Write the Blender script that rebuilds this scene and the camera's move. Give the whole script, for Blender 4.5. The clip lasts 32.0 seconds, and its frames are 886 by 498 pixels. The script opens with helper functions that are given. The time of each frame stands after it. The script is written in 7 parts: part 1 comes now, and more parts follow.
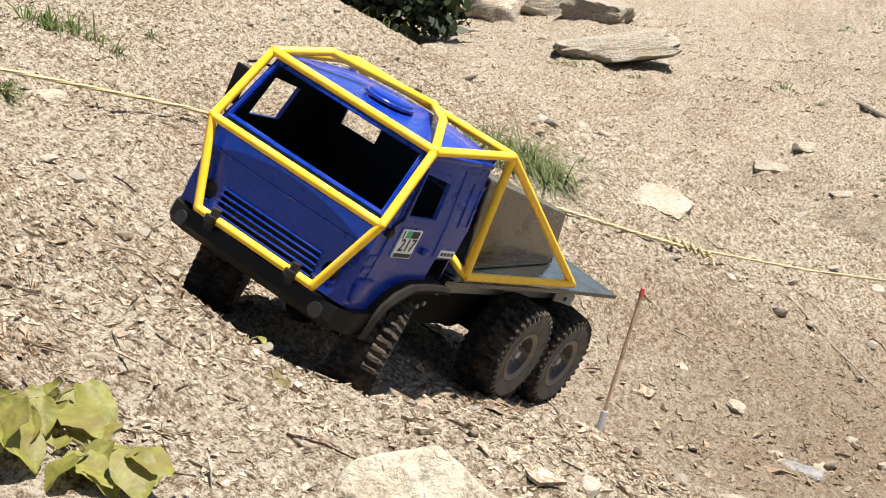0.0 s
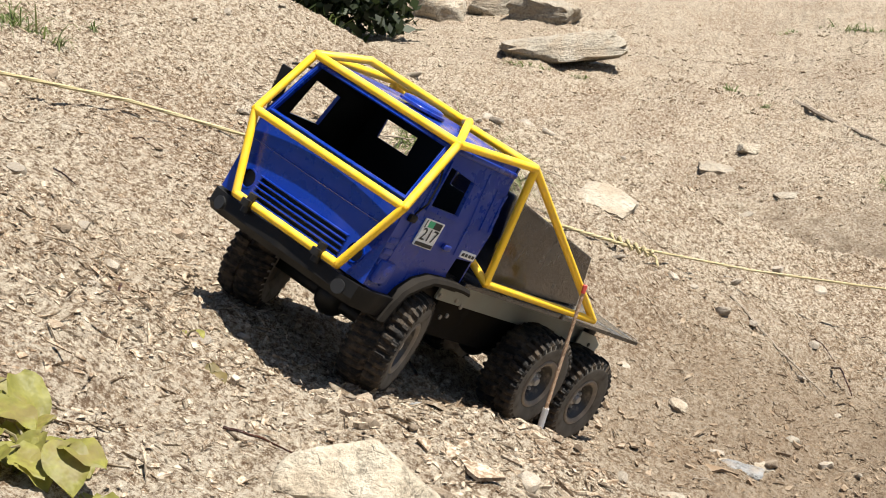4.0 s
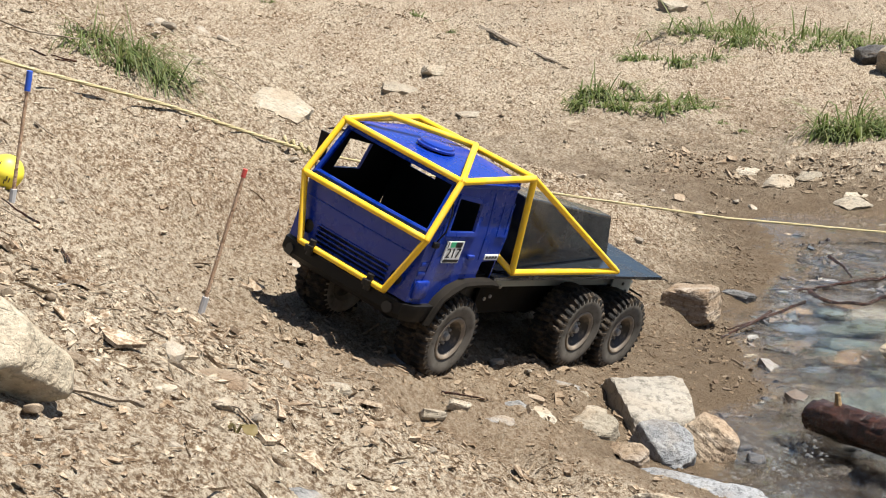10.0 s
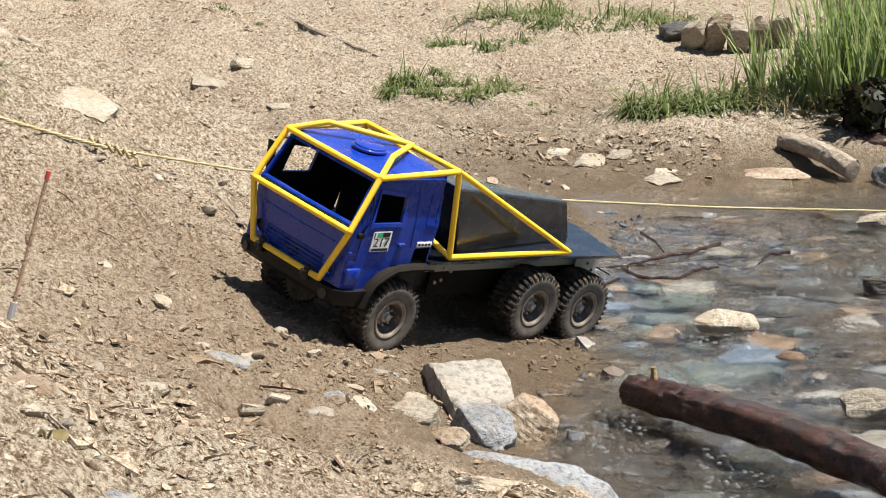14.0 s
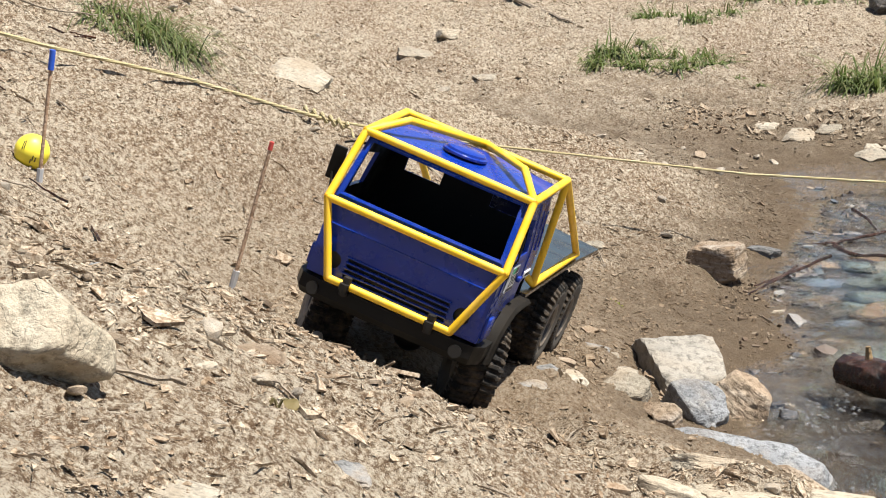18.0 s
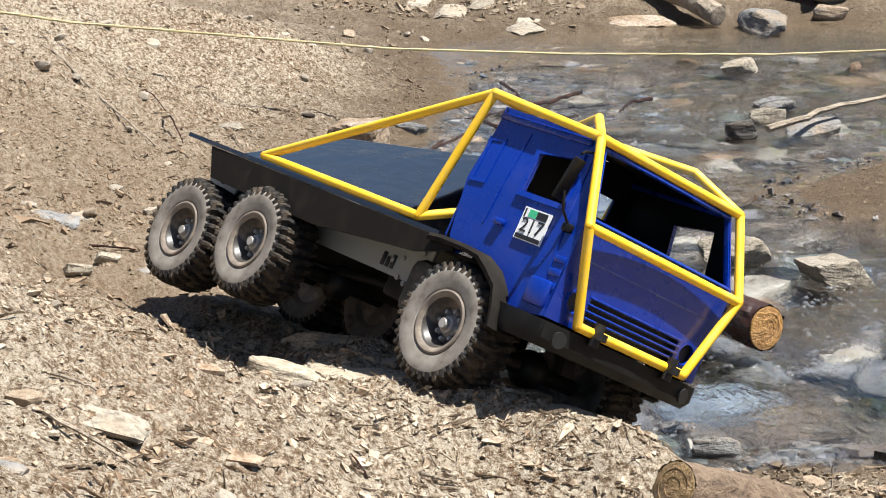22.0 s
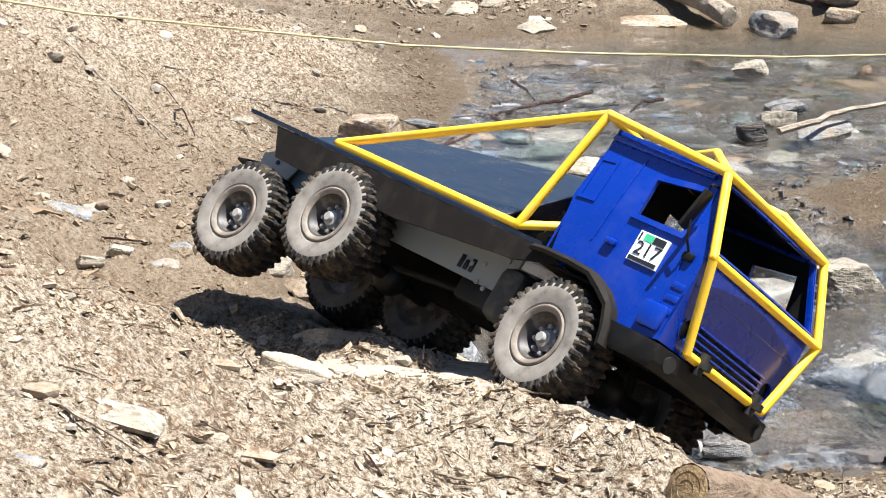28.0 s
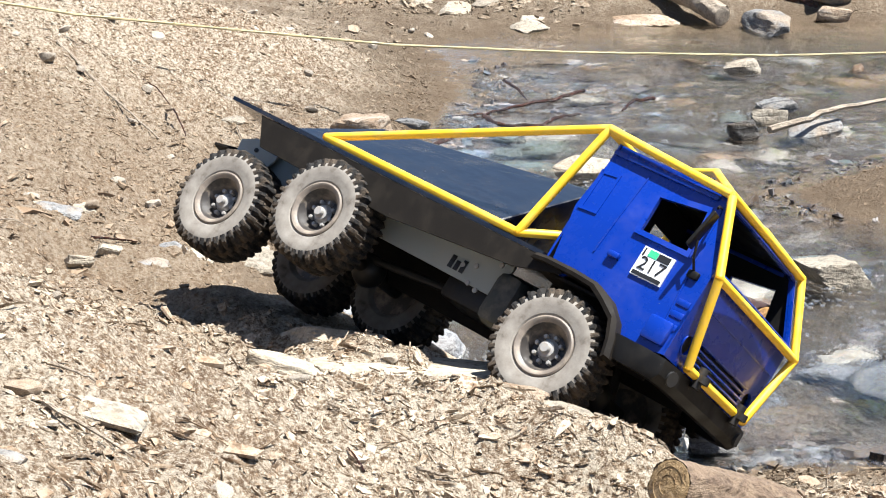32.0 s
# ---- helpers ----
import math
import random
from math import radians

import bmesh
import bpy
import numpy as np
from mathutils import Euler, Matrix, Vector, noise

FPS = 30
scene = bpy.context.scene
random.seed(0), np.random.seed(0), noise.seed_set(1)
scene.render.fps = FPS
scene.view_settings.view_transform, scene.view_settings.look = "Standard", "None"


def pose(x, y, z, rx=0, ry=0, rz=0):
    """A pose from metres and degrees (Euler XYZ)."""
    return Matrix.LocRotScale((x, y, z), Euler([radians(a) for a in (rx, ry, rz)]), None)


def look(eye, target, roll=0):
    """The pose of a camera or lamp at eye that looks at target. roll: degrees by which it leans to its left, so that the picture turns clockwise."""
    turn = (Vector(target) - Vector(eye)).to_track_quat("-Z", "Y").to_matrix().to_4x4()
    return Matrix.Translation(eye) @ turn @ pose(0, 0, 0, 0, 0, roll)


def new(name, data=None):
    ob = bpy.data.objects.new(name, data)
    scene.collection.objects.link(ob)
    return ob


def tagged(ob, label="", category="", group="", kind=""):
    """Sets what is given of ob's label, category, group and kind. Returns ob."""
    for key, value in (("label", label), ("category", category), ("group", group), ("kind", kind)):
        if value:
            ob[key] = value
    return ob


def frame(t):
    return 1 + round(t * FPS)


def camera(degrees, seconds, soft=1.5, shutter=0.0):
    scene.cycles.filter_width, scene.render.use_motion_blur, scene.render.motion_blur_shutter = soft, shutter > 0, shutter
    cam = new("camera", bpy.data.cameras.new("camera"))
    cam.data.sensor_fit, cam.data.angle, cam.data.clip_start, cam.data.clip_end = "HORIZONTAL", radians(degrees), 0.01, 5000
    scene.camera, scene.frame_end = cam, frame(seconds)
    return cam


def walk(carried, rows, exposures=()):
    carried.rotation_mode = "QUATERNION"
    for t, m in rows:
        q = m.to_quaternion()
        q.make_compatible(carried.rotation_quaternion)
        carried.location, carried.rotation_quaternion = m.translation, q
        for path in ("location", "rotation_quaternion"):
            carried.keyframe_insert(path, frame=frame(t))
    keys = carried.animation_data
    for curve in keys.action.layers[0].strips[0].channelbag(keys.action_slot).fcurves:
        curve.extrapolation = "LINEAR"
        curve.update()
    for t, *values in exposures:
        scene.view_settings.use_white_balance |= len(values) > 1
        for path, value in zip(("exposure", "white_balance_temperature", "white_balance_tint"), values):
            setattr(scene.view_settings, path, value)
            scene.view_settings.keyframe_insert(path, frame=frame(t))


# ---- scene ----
cam = camera(24.22, 32.0, soft=1.05)
walk(cam, [
    (0, pose(-0.0470, -0.1097, 1.0806, 78.93, 0.84, 11.66)),
    (0.5, pose(-0.0495, -0.1034, 1.0805, 78.97, 0.61, 11.62)),
    (1, pose(-0.0503, -0.1004, 1.0783, 79.05, 0.68, 11.53)),
    (1.5, pose(-0.0474, -0.1022, 1.0784, 79.04, 0.56, 11.42)),
    (2, pose(-0.0459, -0.1033, 1.0779, 79.00, 0.62, 11.26)),
    (2.5, pose(-0.0438, -0.1030, 1.0776, 78.94, 0.49, 11.09)),
    (3, pose(-0.0444, -0.1008, 1.0768, 78.87, 0.47, 10.87)),
    (3.5, pose(-0.0437, -0.1013, 1.0770, 78.87, 0.25, 10.55)),
    (5.5, pose(-0.0454, -0.0646, 1.0247, 79.20, -0.34, 9.59)),
    (6, pose(-0.0446, -0.0606, 1.0174, 79.08, -0.70, 9.25)),
    (6.5, pose(-0.0424, -0.0596, 1.0149, 78.94, -0.73, 8.96)),
    (7, pose(-0.0406, -0.0617, 1.0120, 78.95, -0.72, 8.65)),
    (7.5, pose(-0.0391, -0.0571, 1.0047, 79.00, -0.86, 8.34)),
    (8, pose(-0.0361, -0.0546, 1.0014, 78.91, -1.14, 8.17)),
    (8.5, pose(-0.0302, -0.0571, 0.9983, 78.82, -1.39, 7.99)),
    (9, pose(-0.0146, -0.0537, 0.9943, 78.58, -1.41, 6.85)),
    (9.5, pose(-0.0054, -0.0432, 0.9831, 77.86, -1.26, 3.65)),
    (10, pose(0.0011, -0.0367, 0.9763, 77.61, -1.33, 2.11)),
    (10.5, pose(0.0052, -0.0362, 0.9782, 77.45, -1.11, 1.31)),
    (11, pose(0.0107, -0.0371, 0.9799, 77.44, -0.66, 0.85)),
    (11.5, pose(0.0173, -0.0369, 0.9790, 77.42, -0.42, -0.25)),
    (12, pose(0.0210, -0.0339, 0.9777, 77.36, -0.46, -2.63)),
    (12.5, pose(0.0194, -0.0303, 0.9751, 77.33, -0.01, -3.20)),
    (13, pose(0.0182, -0.0296, 0.9755, 77.32, -0.04, -3.35)),
    (13.5, pose(0.0160, -0.0318, 0.9763, 77.33, 0.04, -3.41)),
    (14, pose(0.0154, -0.0346, 0.9767, 77.36, 0.12, -3.26)),
    (14.5, pose(0.0056, -0.0398, 0.9791, 77.40, 0.78, -2.31)),
    (15, pose(0.0011, -0.0431, 0.9838, 77.46, 1.18, 0.47)),
    (15.5, pose(-0.0097, -0.0383, 0.9856, 77.64, 1.32, 1.64)),
    (17.5, pose(-0.0218, -0.0300, 0.9871, 77.49, 0.41, 2.12)),
    (18, pose(-0.0176, -0.0349, 0.9824, 76.55, 0.46, 2.12)),
    (18.5, pose(-0.0133, -0.0348, 0.9835, 75.71, 0.43, 1.44)),
    (19, pose(-0.0091, -0.0307, 0.9811, 75.37, 0.19, -0.05)),
    (19.5, pose(-0.0004, -0.0274, 0.9781, 74.96, 0.35, -2.22)),
    (20, pose(0.0000, 0.0000, 0.9740, 74.45, 0.37, -4.71)),
    (20.5, pose(0.0377, 0.0465, 0.9400, 74.31, 0.39, -6.02)),
    (21, pose(0.0780, 0.0775, 0.9274, 74.00, 0.92, -6.18)),
    (21.5, pose(0.0871, 0.0838, 0.9215, 73.80, 0.57, -6.41)),
    (22, pose(0.0909, 0.0797, 0.9211, 73.63, 0.64, -6.59)),
    (22.5, pose(0.0985, 0.0777, 0.9216, 73.41, 0.60, -7.05)),
    (23, pose(0.0907, 0.0796, 0.9242, 73.09, 0.39, -7.84)),
    (23.5, pose(0.0843, 0.0823, 0.9218, 73.20, 0.22, -7.56)),
    (24, pose(0.0868, 0.0783, 0.9230, 73.38, 0.35, -6.85)),
    (24.5, pose(0.0978, 0.0704, 0.9245, 73.32, 0.38, -6.92)),
    (25, pose(0.0976, 0.0714, 0.9229, 73.24, 0.21, -7.69)),
    (25.5, pose(0.0926, 0.0749, 0.9244, 73.22, 0.18, -7.86)),
    (27.5, pose(0.0806, 0.0808, 0.9226, 73.47, -0.12, -7.16)),
    (28, pose(0.0774, 0.0810, 0.9250, 73.50, -0.25, -6.27)),
    (28.5, pose(0.0821, 0.0787, 0.9256, 73.51, -0.09, -5.99)),
    (29, pose(0.0836, 0.0767, 0.9265, 73.50, -0.10, -5.95)),
    (29.5, pose(0.0866, 0.0757, 0.9264, 73.53, -0.07, -5.95)),
    (30, pose(0.0862, 0.0752, 0.9267, 73.52, -0.10, -6.05)),
    (30.5, pose(0.0861, 0.0777, 0.9257, 73.52, -0.07, -6.17)),
    (31, pose(0.0891, 0.0730, 0.9270, 73.49, -0.09, -6.27)),
    (31.5, pose(0.0924, 0.0694, 0.9255, 73.54, -0.06, -6.24)),
    (32, pose(0.0929, 0.0697, 0.9239, 73.53, -0.06, -6.31)),
], ((0, 1.28, 6270, 10), (4, 1.20, 6380, 10), (8, 1.12, 6380, 10), (12, 1.15, 6380, 10), (15, 1.22, 6380, 10), (18.5, 1.10, 6330, 10), (20, 1.18, 6280, 10), (21.5, 1.28, 6200, 10), (23, 1.35, 6130, 10), (25, 1.55, 6030, 10), (28, 1.62, 5980, 10), (32, 1.64, 5980, 10)))

# ---- world, sun ----
SUN_EL, SUN_AZ = radians(67), radians(-11)
world = bpy.data.worlds.new("world")
scene.world = world
world.use_nodes = True
wn = world.node_tree.nodes
sky = wn.new("ShaderNodeTexSky")
sky.sky_type, sky.sun_disc = "NISHITA", False
sky.sun_elevation, sky.sun_rotation = SUN_EL, radians(90) - SUN_AZ
world.node_tree.links.new(sky.outputs[0], wn["Background"].inputs[0])
wn["Background"].inputs[1].default_value = 0.05
sun_data = bpy.data.lights.new("sun", "SUN")
sun_data.energy, sun_data.angle, sun_data.color = 5.0, radians(0.53), (1.0, 0.95, 0.86)
sun = new("sun", sun_data)
sun.matrix_world = look((0, 0, 0), (-math.cos(SUN_EL) * math.cos(SUN_AZ), -math.cos(SUN_EL) * math.sin(SUN_AZ), -math.sin(SUN_EL)))



# ---- materials ----
class Mat:
    """A node material: short calls for its nodes."""

    def __init__(self, name, rough=0.6, metal=0.0, spec=0.5):
        self.m = bpy.data.materials.new(name)
        self.m.use_nodes = True
        self.t = self.m.node_tree
        self.b = self.t.nodes["Principled BSDF"]
        self.b.inputs["Roughness"].default_value = rough
        self.b.inputs["Metallic"].default_value = metal
        self.b.inputs["Specular IOR Level"].default_value = spec

    def node(self, kind, **inputs):
        n = self.t.nodes.new(kind)
        for k, v in inputs.items():
            n.inputs[k.replace("_", " ")].default_value = v
        return n

    def link(self, a, b):
        self.t.links.new(a, b)

    def coords(self, kind="Object"):
        return self.node("ShaderNodeTexCoord").outputs[kind]

    def noise(self, scale, detail=4, rough=0.6, vec=None, distort=0.0):
        n = self.node("ShaderNodeTexNoise", Scale=scale, Detail=detail, Roughness=rough, Distortion=distort)
        if vec is not None:
            self.link(vec, n.inputs["Vector"])
        return n.outputs["Fac"]

    def cells(self, scale, vec):
        """Broken flakes: a random grey for each cell."""
        n = self.node("ShaderNodeTexVoronoi", Scale=scale)
        self.link(vec, n.inputs["Vector"])
        grey = self.node("ShaderNodeSeparateColor")
        self.link(n.outputs["Color"], grey.inputs[0])
        return grey.outputs[0]

    def warped(self, vec, scale, amount):
        n = self.node("ShaderNodeTexNoise", Scale=scale, Detail=3)
        self.link(vec, n.inputs["Vector"])
        k = self.node("ShaderNodeVectorMath")
        k.operation = "MULTIPLY_ADD"
        self.link(n.outputs["Color"], k.inputs[0])
        k.inputs[1].default_value = (amount, amount, amount)
        self.link(vec, k.inputs[2])
        return k.outputs[0]

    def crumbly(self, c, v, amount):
        """Pale and dark grains with the shade of hollows painted in, about a centimetre across, some drawn out down the
        slope.
        """
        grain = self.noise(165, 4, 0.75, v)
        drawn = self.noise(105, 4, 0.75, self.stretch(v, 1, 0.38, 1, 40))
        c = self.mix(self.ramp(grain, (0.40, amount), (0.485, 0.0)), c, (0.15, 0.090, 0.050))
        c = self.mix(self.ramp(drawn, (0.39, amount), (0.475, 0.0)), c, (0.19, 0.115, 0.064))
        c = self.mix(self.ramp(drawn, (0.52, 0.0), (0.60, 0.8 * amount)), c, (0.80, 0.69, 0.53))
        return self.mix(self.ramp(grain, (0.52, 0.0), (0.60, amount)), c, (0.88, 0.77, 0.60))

    def stretch(self, vec, x, y, z, rz=0.0):
        n = self.node("ShaderNodeMapping")
        n.inputs["Scale"].default_value = (x, y, z)
        n.inputs["Rotation"].default_value = (0, 0, radians(rz))
        self.link(vec, n.inputs["Vector"])
        return n.outputs[0]

    def ramp(self, fac, *stops):
        n = self.node("ShaderNodeValToRGB")
        while len(n.color_ramp.elements) < len(stops):
            n.color_ramp.elements.new(0.5)
        for el, (p, c) in zip(n.color_ramp.elements, stops):
            el.position = p
            el.color = (*c, 1) if not isinstance(c, (int, float)) else (c, c, c, 1)
        self.link(fac, n.inputs[0])
        return n.outputs[0]

    def mix(self, fac, a, b, blend="MIX"):
        n = self.node("ShaderNodeMix")
        n.data_type, n.blend_type = "RGBA", blend
        for sock, v in ((n.inputs[0], fac), (n.inputs[6], a), (n.inputs[7], b)):
            if isinstance(v, (int, float)):
                sock.default_value = v if sock == n.inputs[0] else (v, v, v, 1)
            elif isinstance(v, tuple):
                sock.default_value = (*v, 1)
            else:
                self.link(v, sock)
        return n.outputs[2]

    def math(self, op, a, b=0.5):
        n = self.node("ShaderNodeMath")
        n.operation = op
        for sock, v in ((n.inputs[0], a), (n.inputs[1], b)):
            if isinstance(v, (int, float)):
                sock.default_value = v
            else:
                self.link(v, sock)
        return n.outputs[0]

    def color(self, c):
        if isinstance(c, tuple):
            self.b.inputs["Base Color"].default_value = (*c, 1)
        else:
            self.link(c, self.b.inputs["Base Color"])
        return self

    def earthy(self, c):
        """Mineral and plant colours, brought to their real reflectance."""
        return self.color(self.mix(1.0, c, 0.58, "MULTIPLY"))

    def rough(self, r):
        self.link(r, self.b.inputs["Roughness"])
        return self

    def bump(self, height, strength=0.5, distance=0.002):
        n = self.node("ShaderNodeBump", Strength=strength, Distance=distance)
        self.link(height, n.inputs["Height"])
        self.link(n.outputs[0], self.b.inputs["Normal"])
        return self


def mat_soil():
    """Dusty soil full of broken shale: three sizes of flakes and grit over brown earth."""
    m = Mat("soil", 0.95, spec=0.15)
    v = m.coords()
    big = m.noise(2.2, 5, 0.6, v)
    mid = m.noise(14, 6, 0.65, v)
    fine = m.noise(150, 6, 0.75, v)
    grit = m.noise(420, 3, 0.7, v)
    # broken bark and shale in three sizes, each piece with its own tone, the darkest painting shadowed gaps
    long_ = m.cells(75, m.warped(m.stretch(v, 1, 0.42, 1, 35), 45, 0.006))
    cross = m.cells(120, m.warped(m.stretch(v, 0.5, 1, 1, -25), 70, 0.0035))
    small = m.cells(270, m.warped(v, 120, 0.0018))
    tones = [(0.0, (0.15, 0.098, 0.058)), (0.13, (0.30, 0.205, 0.125)), (0.28, (0.47, 0.350, 0.228)), (0.52, (0.58, 0.455, 0.315)), (0.78, (0.70, 0.580, 0.430)), (1.0, (0.84, 0.735, 0.575))]
    litter = m.mix(m.ramp(small, (0.55, 0.0), (0.60, 0.8)), m.ramp(cross, *tones), m.ramp(small, *tones))
    litter = m.mix(m.ramp(long_, (0.62, 0.0), (0.66, 0.85)), litter, m.ramp(m.math("MULTIPLY", m.math("SUBTRACT", long_, 0.62), 2.6), *tones))
    base = m.ramp(mid, (0.30, (0.36, 0.255, 0.160)), (0.46, (0.52, 0.400, 0.270)), (0.62, (0.66, 0.540, 0.395)))
    c = m.mix(m.ramp(big, (0.42, 0.0), (0.62, 0.7)), base, (0.62, 0.490, 0.332))
    strewn = m.ramp(m.noise(5, 5, 0.65, v), (0.36, 0.30), (0.54, 0.80))
    c = m.mix(strewn, c, litter)
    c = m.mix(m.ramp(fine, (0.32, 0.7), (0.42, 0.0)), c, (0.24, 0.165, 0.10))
    c = m.mix(m.ramp(m.noise(3.1, 4, 0.6, m.stretch(v, 1, 0.5, 1, 20)), (0.49, 0.0), (0.60, 0.70)), c, (0.33, 0.215, 0.128))
    c = m.mix(m.ramp(m.noise(5.5, 5, 0.65, m.stretch(v, 1, 0.7, 1, -20)), (0.51, 0.0), (0.62, 0.65)), c, (0.39, 0.262, 0.155))
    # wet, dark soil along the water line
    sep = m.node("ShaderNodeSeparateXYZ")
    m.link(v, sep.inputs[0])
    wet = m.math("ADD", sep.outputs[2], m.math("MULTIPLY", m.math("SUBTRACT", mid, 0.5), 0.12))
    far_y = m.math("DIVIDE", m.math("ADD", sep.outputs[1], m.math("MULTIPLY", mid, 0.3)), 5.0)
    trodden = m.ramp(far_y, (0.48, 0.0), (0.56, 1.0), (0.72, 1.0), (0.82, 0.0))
    # grains and grit; their dark specks also paint the small shadows between
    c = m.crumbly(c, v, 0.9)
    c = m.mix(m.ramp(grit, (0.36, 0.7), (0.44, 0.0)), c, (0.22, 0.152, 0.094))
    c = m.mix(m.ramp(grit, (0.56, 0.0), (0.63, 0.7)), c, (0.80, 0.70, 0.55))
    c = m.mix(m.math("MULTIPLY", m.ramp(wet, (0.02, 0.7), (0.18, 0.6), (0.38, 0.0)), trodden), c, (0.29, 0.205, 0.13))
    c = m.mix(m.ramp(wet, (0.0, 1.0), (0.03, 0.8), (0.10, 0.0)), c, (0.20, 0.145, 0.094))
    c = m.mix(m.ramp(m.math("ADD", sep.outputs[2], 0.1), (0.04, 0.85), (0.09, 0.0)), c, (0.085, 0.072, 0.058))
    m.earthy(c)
    steps = m.math("ADD", m.math("MULTIPLY", long_, 0.5), m.math("ADD", m.math("MULTIPLY", cross, 0.5), m.math("MULTIPLY", small, 0.3)))
    hgt = m.math("ADD", m.math("MULTIPLY", fine, 0.6), m.math("ADD", m.math("MULTIPLY", steps, 0.5), mid))
    return m.bump(m.math("ADD", hgt, m.math("MULTIPLY", grit, 0.2)), 1.0, 0.013).m


def mat_stone(name, dark, light, vein=(0.5, 0.42, 0.32), scale=9.0, dust=0.6, rough=0.85, relief=0.011):
    m = Mat(name, rough, spec=0.25)
    v = m.coords()
    info = m.node("ShaderNodeObjectInfo").outputs["Random"]
    vv = m.node("ShaderNodeVectorMath")
    m.link(v, vv.inputs[0])
    m.link(info, vv.inputs[1])
    v = vv.outputs[0]
    a = m.noise(scale, 6, 0.65, v)
    b = m.noise(scale * 12, 5, 0.7, v)
    lay = m.noise(scale * 2.5, 4, 0.6, m.stretch(v, 0.6, 0.6, 4))
    c = m.ramp(a, (0.32, dark), (0.64, light))
    c = m.mix(m.ramp(lay, (0.52, 0.0), (0.68, 0.7)), c, vein)
    c = m.mix(m.ramp(b, (0.36, 0.8), (0.52, 0.0)), c, tuple(0.45 * q for q in dark))
    c = m.mix(m.ramp(m.noise(scale * 40, 3, 0.7, v), (0.56, 0.0), (0.68, 0.6)), c, tuple(min(0.8, 1.25 * q) for q in light))
    crack = m.ramp(m.noise(scale * 1.7, 4, 0.55, m.stretch(v, 1, 1, 2.2), 0.8), (0.485, 0.0), (0.5, 0.10), (0.515, 0.0))
    c = m.mix(m.math("MULTIPLY", crack, 0.6), c, tuple(0.5 * q for q in dark))
    if dust:
        c = m.mix(m.ramp(m.noise(scale * 1.3, 5, 0.65, v), (0.47, 0.0), (0.60, dust)), c, (0.48, 0.365, 0.245))
    bright = m.math("ADD", 0.8, m.math("MULTIPLY", info, 0.4))
    c = m.mix(1.0, c, bright, "MULTIPLY")
    m.earthy(c)
    return m.bump(m.math("ADD", m.math("ADD", a, lay), m.math("SUBTRACT", m.math("MULTIPLY", b, 0.6), crack)), 0.85, relief).m


def mat_litter(name, *cols, muddy=False):
    m = Mat(name, 0.9, spec=0.15)
    r = m.node("ShaderNodeNewGeometry").outputs["Random Per Island"]
    n = len(cols)
    c = m.ramp(r, *[(i / max(1, n - 1), q) for i, q in enumerate(cols)])
    v = m.coords()
    k = m.noise(220, 3, 0.6, v)
    c = m.mix(m.ramp(k, (0.35, 0.4), (0.55, 0.0)), c, (0.26, 0.18, 0.115))
    if muddy:
        soil = m.ramp(m.noise(14, 6, 0.65, v), (0.30, (0.36, 0.255, 0.16)), (0.46, (0.52, 0.40, 0.27)), (0.62, (0.66, 0.54, 0.395)))
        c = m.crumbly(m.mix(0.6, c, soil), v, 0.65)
        # mud and damp reach the loose pieces too
        c = m.mix(m.ramp(m.noise(3.1, 4, 0.6, m.stretch(v, 1, 0.5, 1, 20)), (0.49, 0.0), (0.60, 0.6)), c, (0.33, 0.215, 0.128))
        sep = m.node("ShaderNodeSeparateXYZ")
        m.link(v, sep.inputs[0])
        c = m.mix(m.ramp(sep.outputs[2], (0.0, 0.8), (0.09, 0.0)), c, (0.20, 0.145, 0.094))
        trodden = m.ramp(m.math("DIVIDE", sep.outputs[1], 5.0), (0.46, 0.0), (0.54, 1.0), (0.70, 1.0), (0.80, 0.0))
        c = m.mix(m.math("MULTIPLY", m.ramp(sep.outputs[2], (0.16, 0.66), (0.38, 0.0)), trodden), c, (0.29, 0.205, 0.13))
    return m.earthy(c).bump(k, 0.4, 0.002).m


def mat_paint(name, col, rough=0.3, dust=0.25, chip=(0.55, 0.5, 0.45), chips=0.0, scale=60, spec=0.5):
    m = Mat(name, rough, spec=spec)
    v = m.coords()
    k = m.noise(scale * 0.5, 5, 0.65, v)
    d = m.noise(scale * 3, 4, 0.7, v)
    c = m.mix(m.ramp(k, (0.48, 0.0), (0.75, dust)), col, (0.42, 0.34, 0.25))
    if chips:
        c = m.mix(m.ramp(d, (0.70, 0.0), (0.73, chips)), c, chip)
    m.color(c)
    m.rough(m.ramp(k, (0.4, rough), (0.75, min(1, rough + 0.35))))
    return m.bump(d, 0.12, 0.001).m


def mat_rubber():
    m = Mat("rubber", 0.85, spec=0.3)
    v = m.coords()
    k = m.noise(55, 5, 0.65, v)
    f = m.noise(260, 3, 0.7, v)
    c = m.mix(m.ramp(k, (0.44, 0.0), (0.62, 0.6)), (0.012, 0.011, 0.010), (0.11, 0.08, 0.052))
    return m.color(c).bump(m.math("ADD", k, f), 0.6, 0.003).m


def mat_dusty_rubber(name, k_):
    m = Mat(name, 0.92, spec=0.2)
    k = m.noise(45, 5, 0.6, m.coords())
    f = m.noise(300, 3, 0.7, m.coords())
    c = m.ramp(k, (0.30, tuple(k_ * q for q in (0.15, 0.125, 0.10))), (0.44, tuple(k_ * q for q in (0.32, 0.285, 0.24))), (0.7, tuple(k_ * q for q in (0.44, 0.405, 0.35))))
    return m.color(c).bump(f, 0.3, 0.001).m


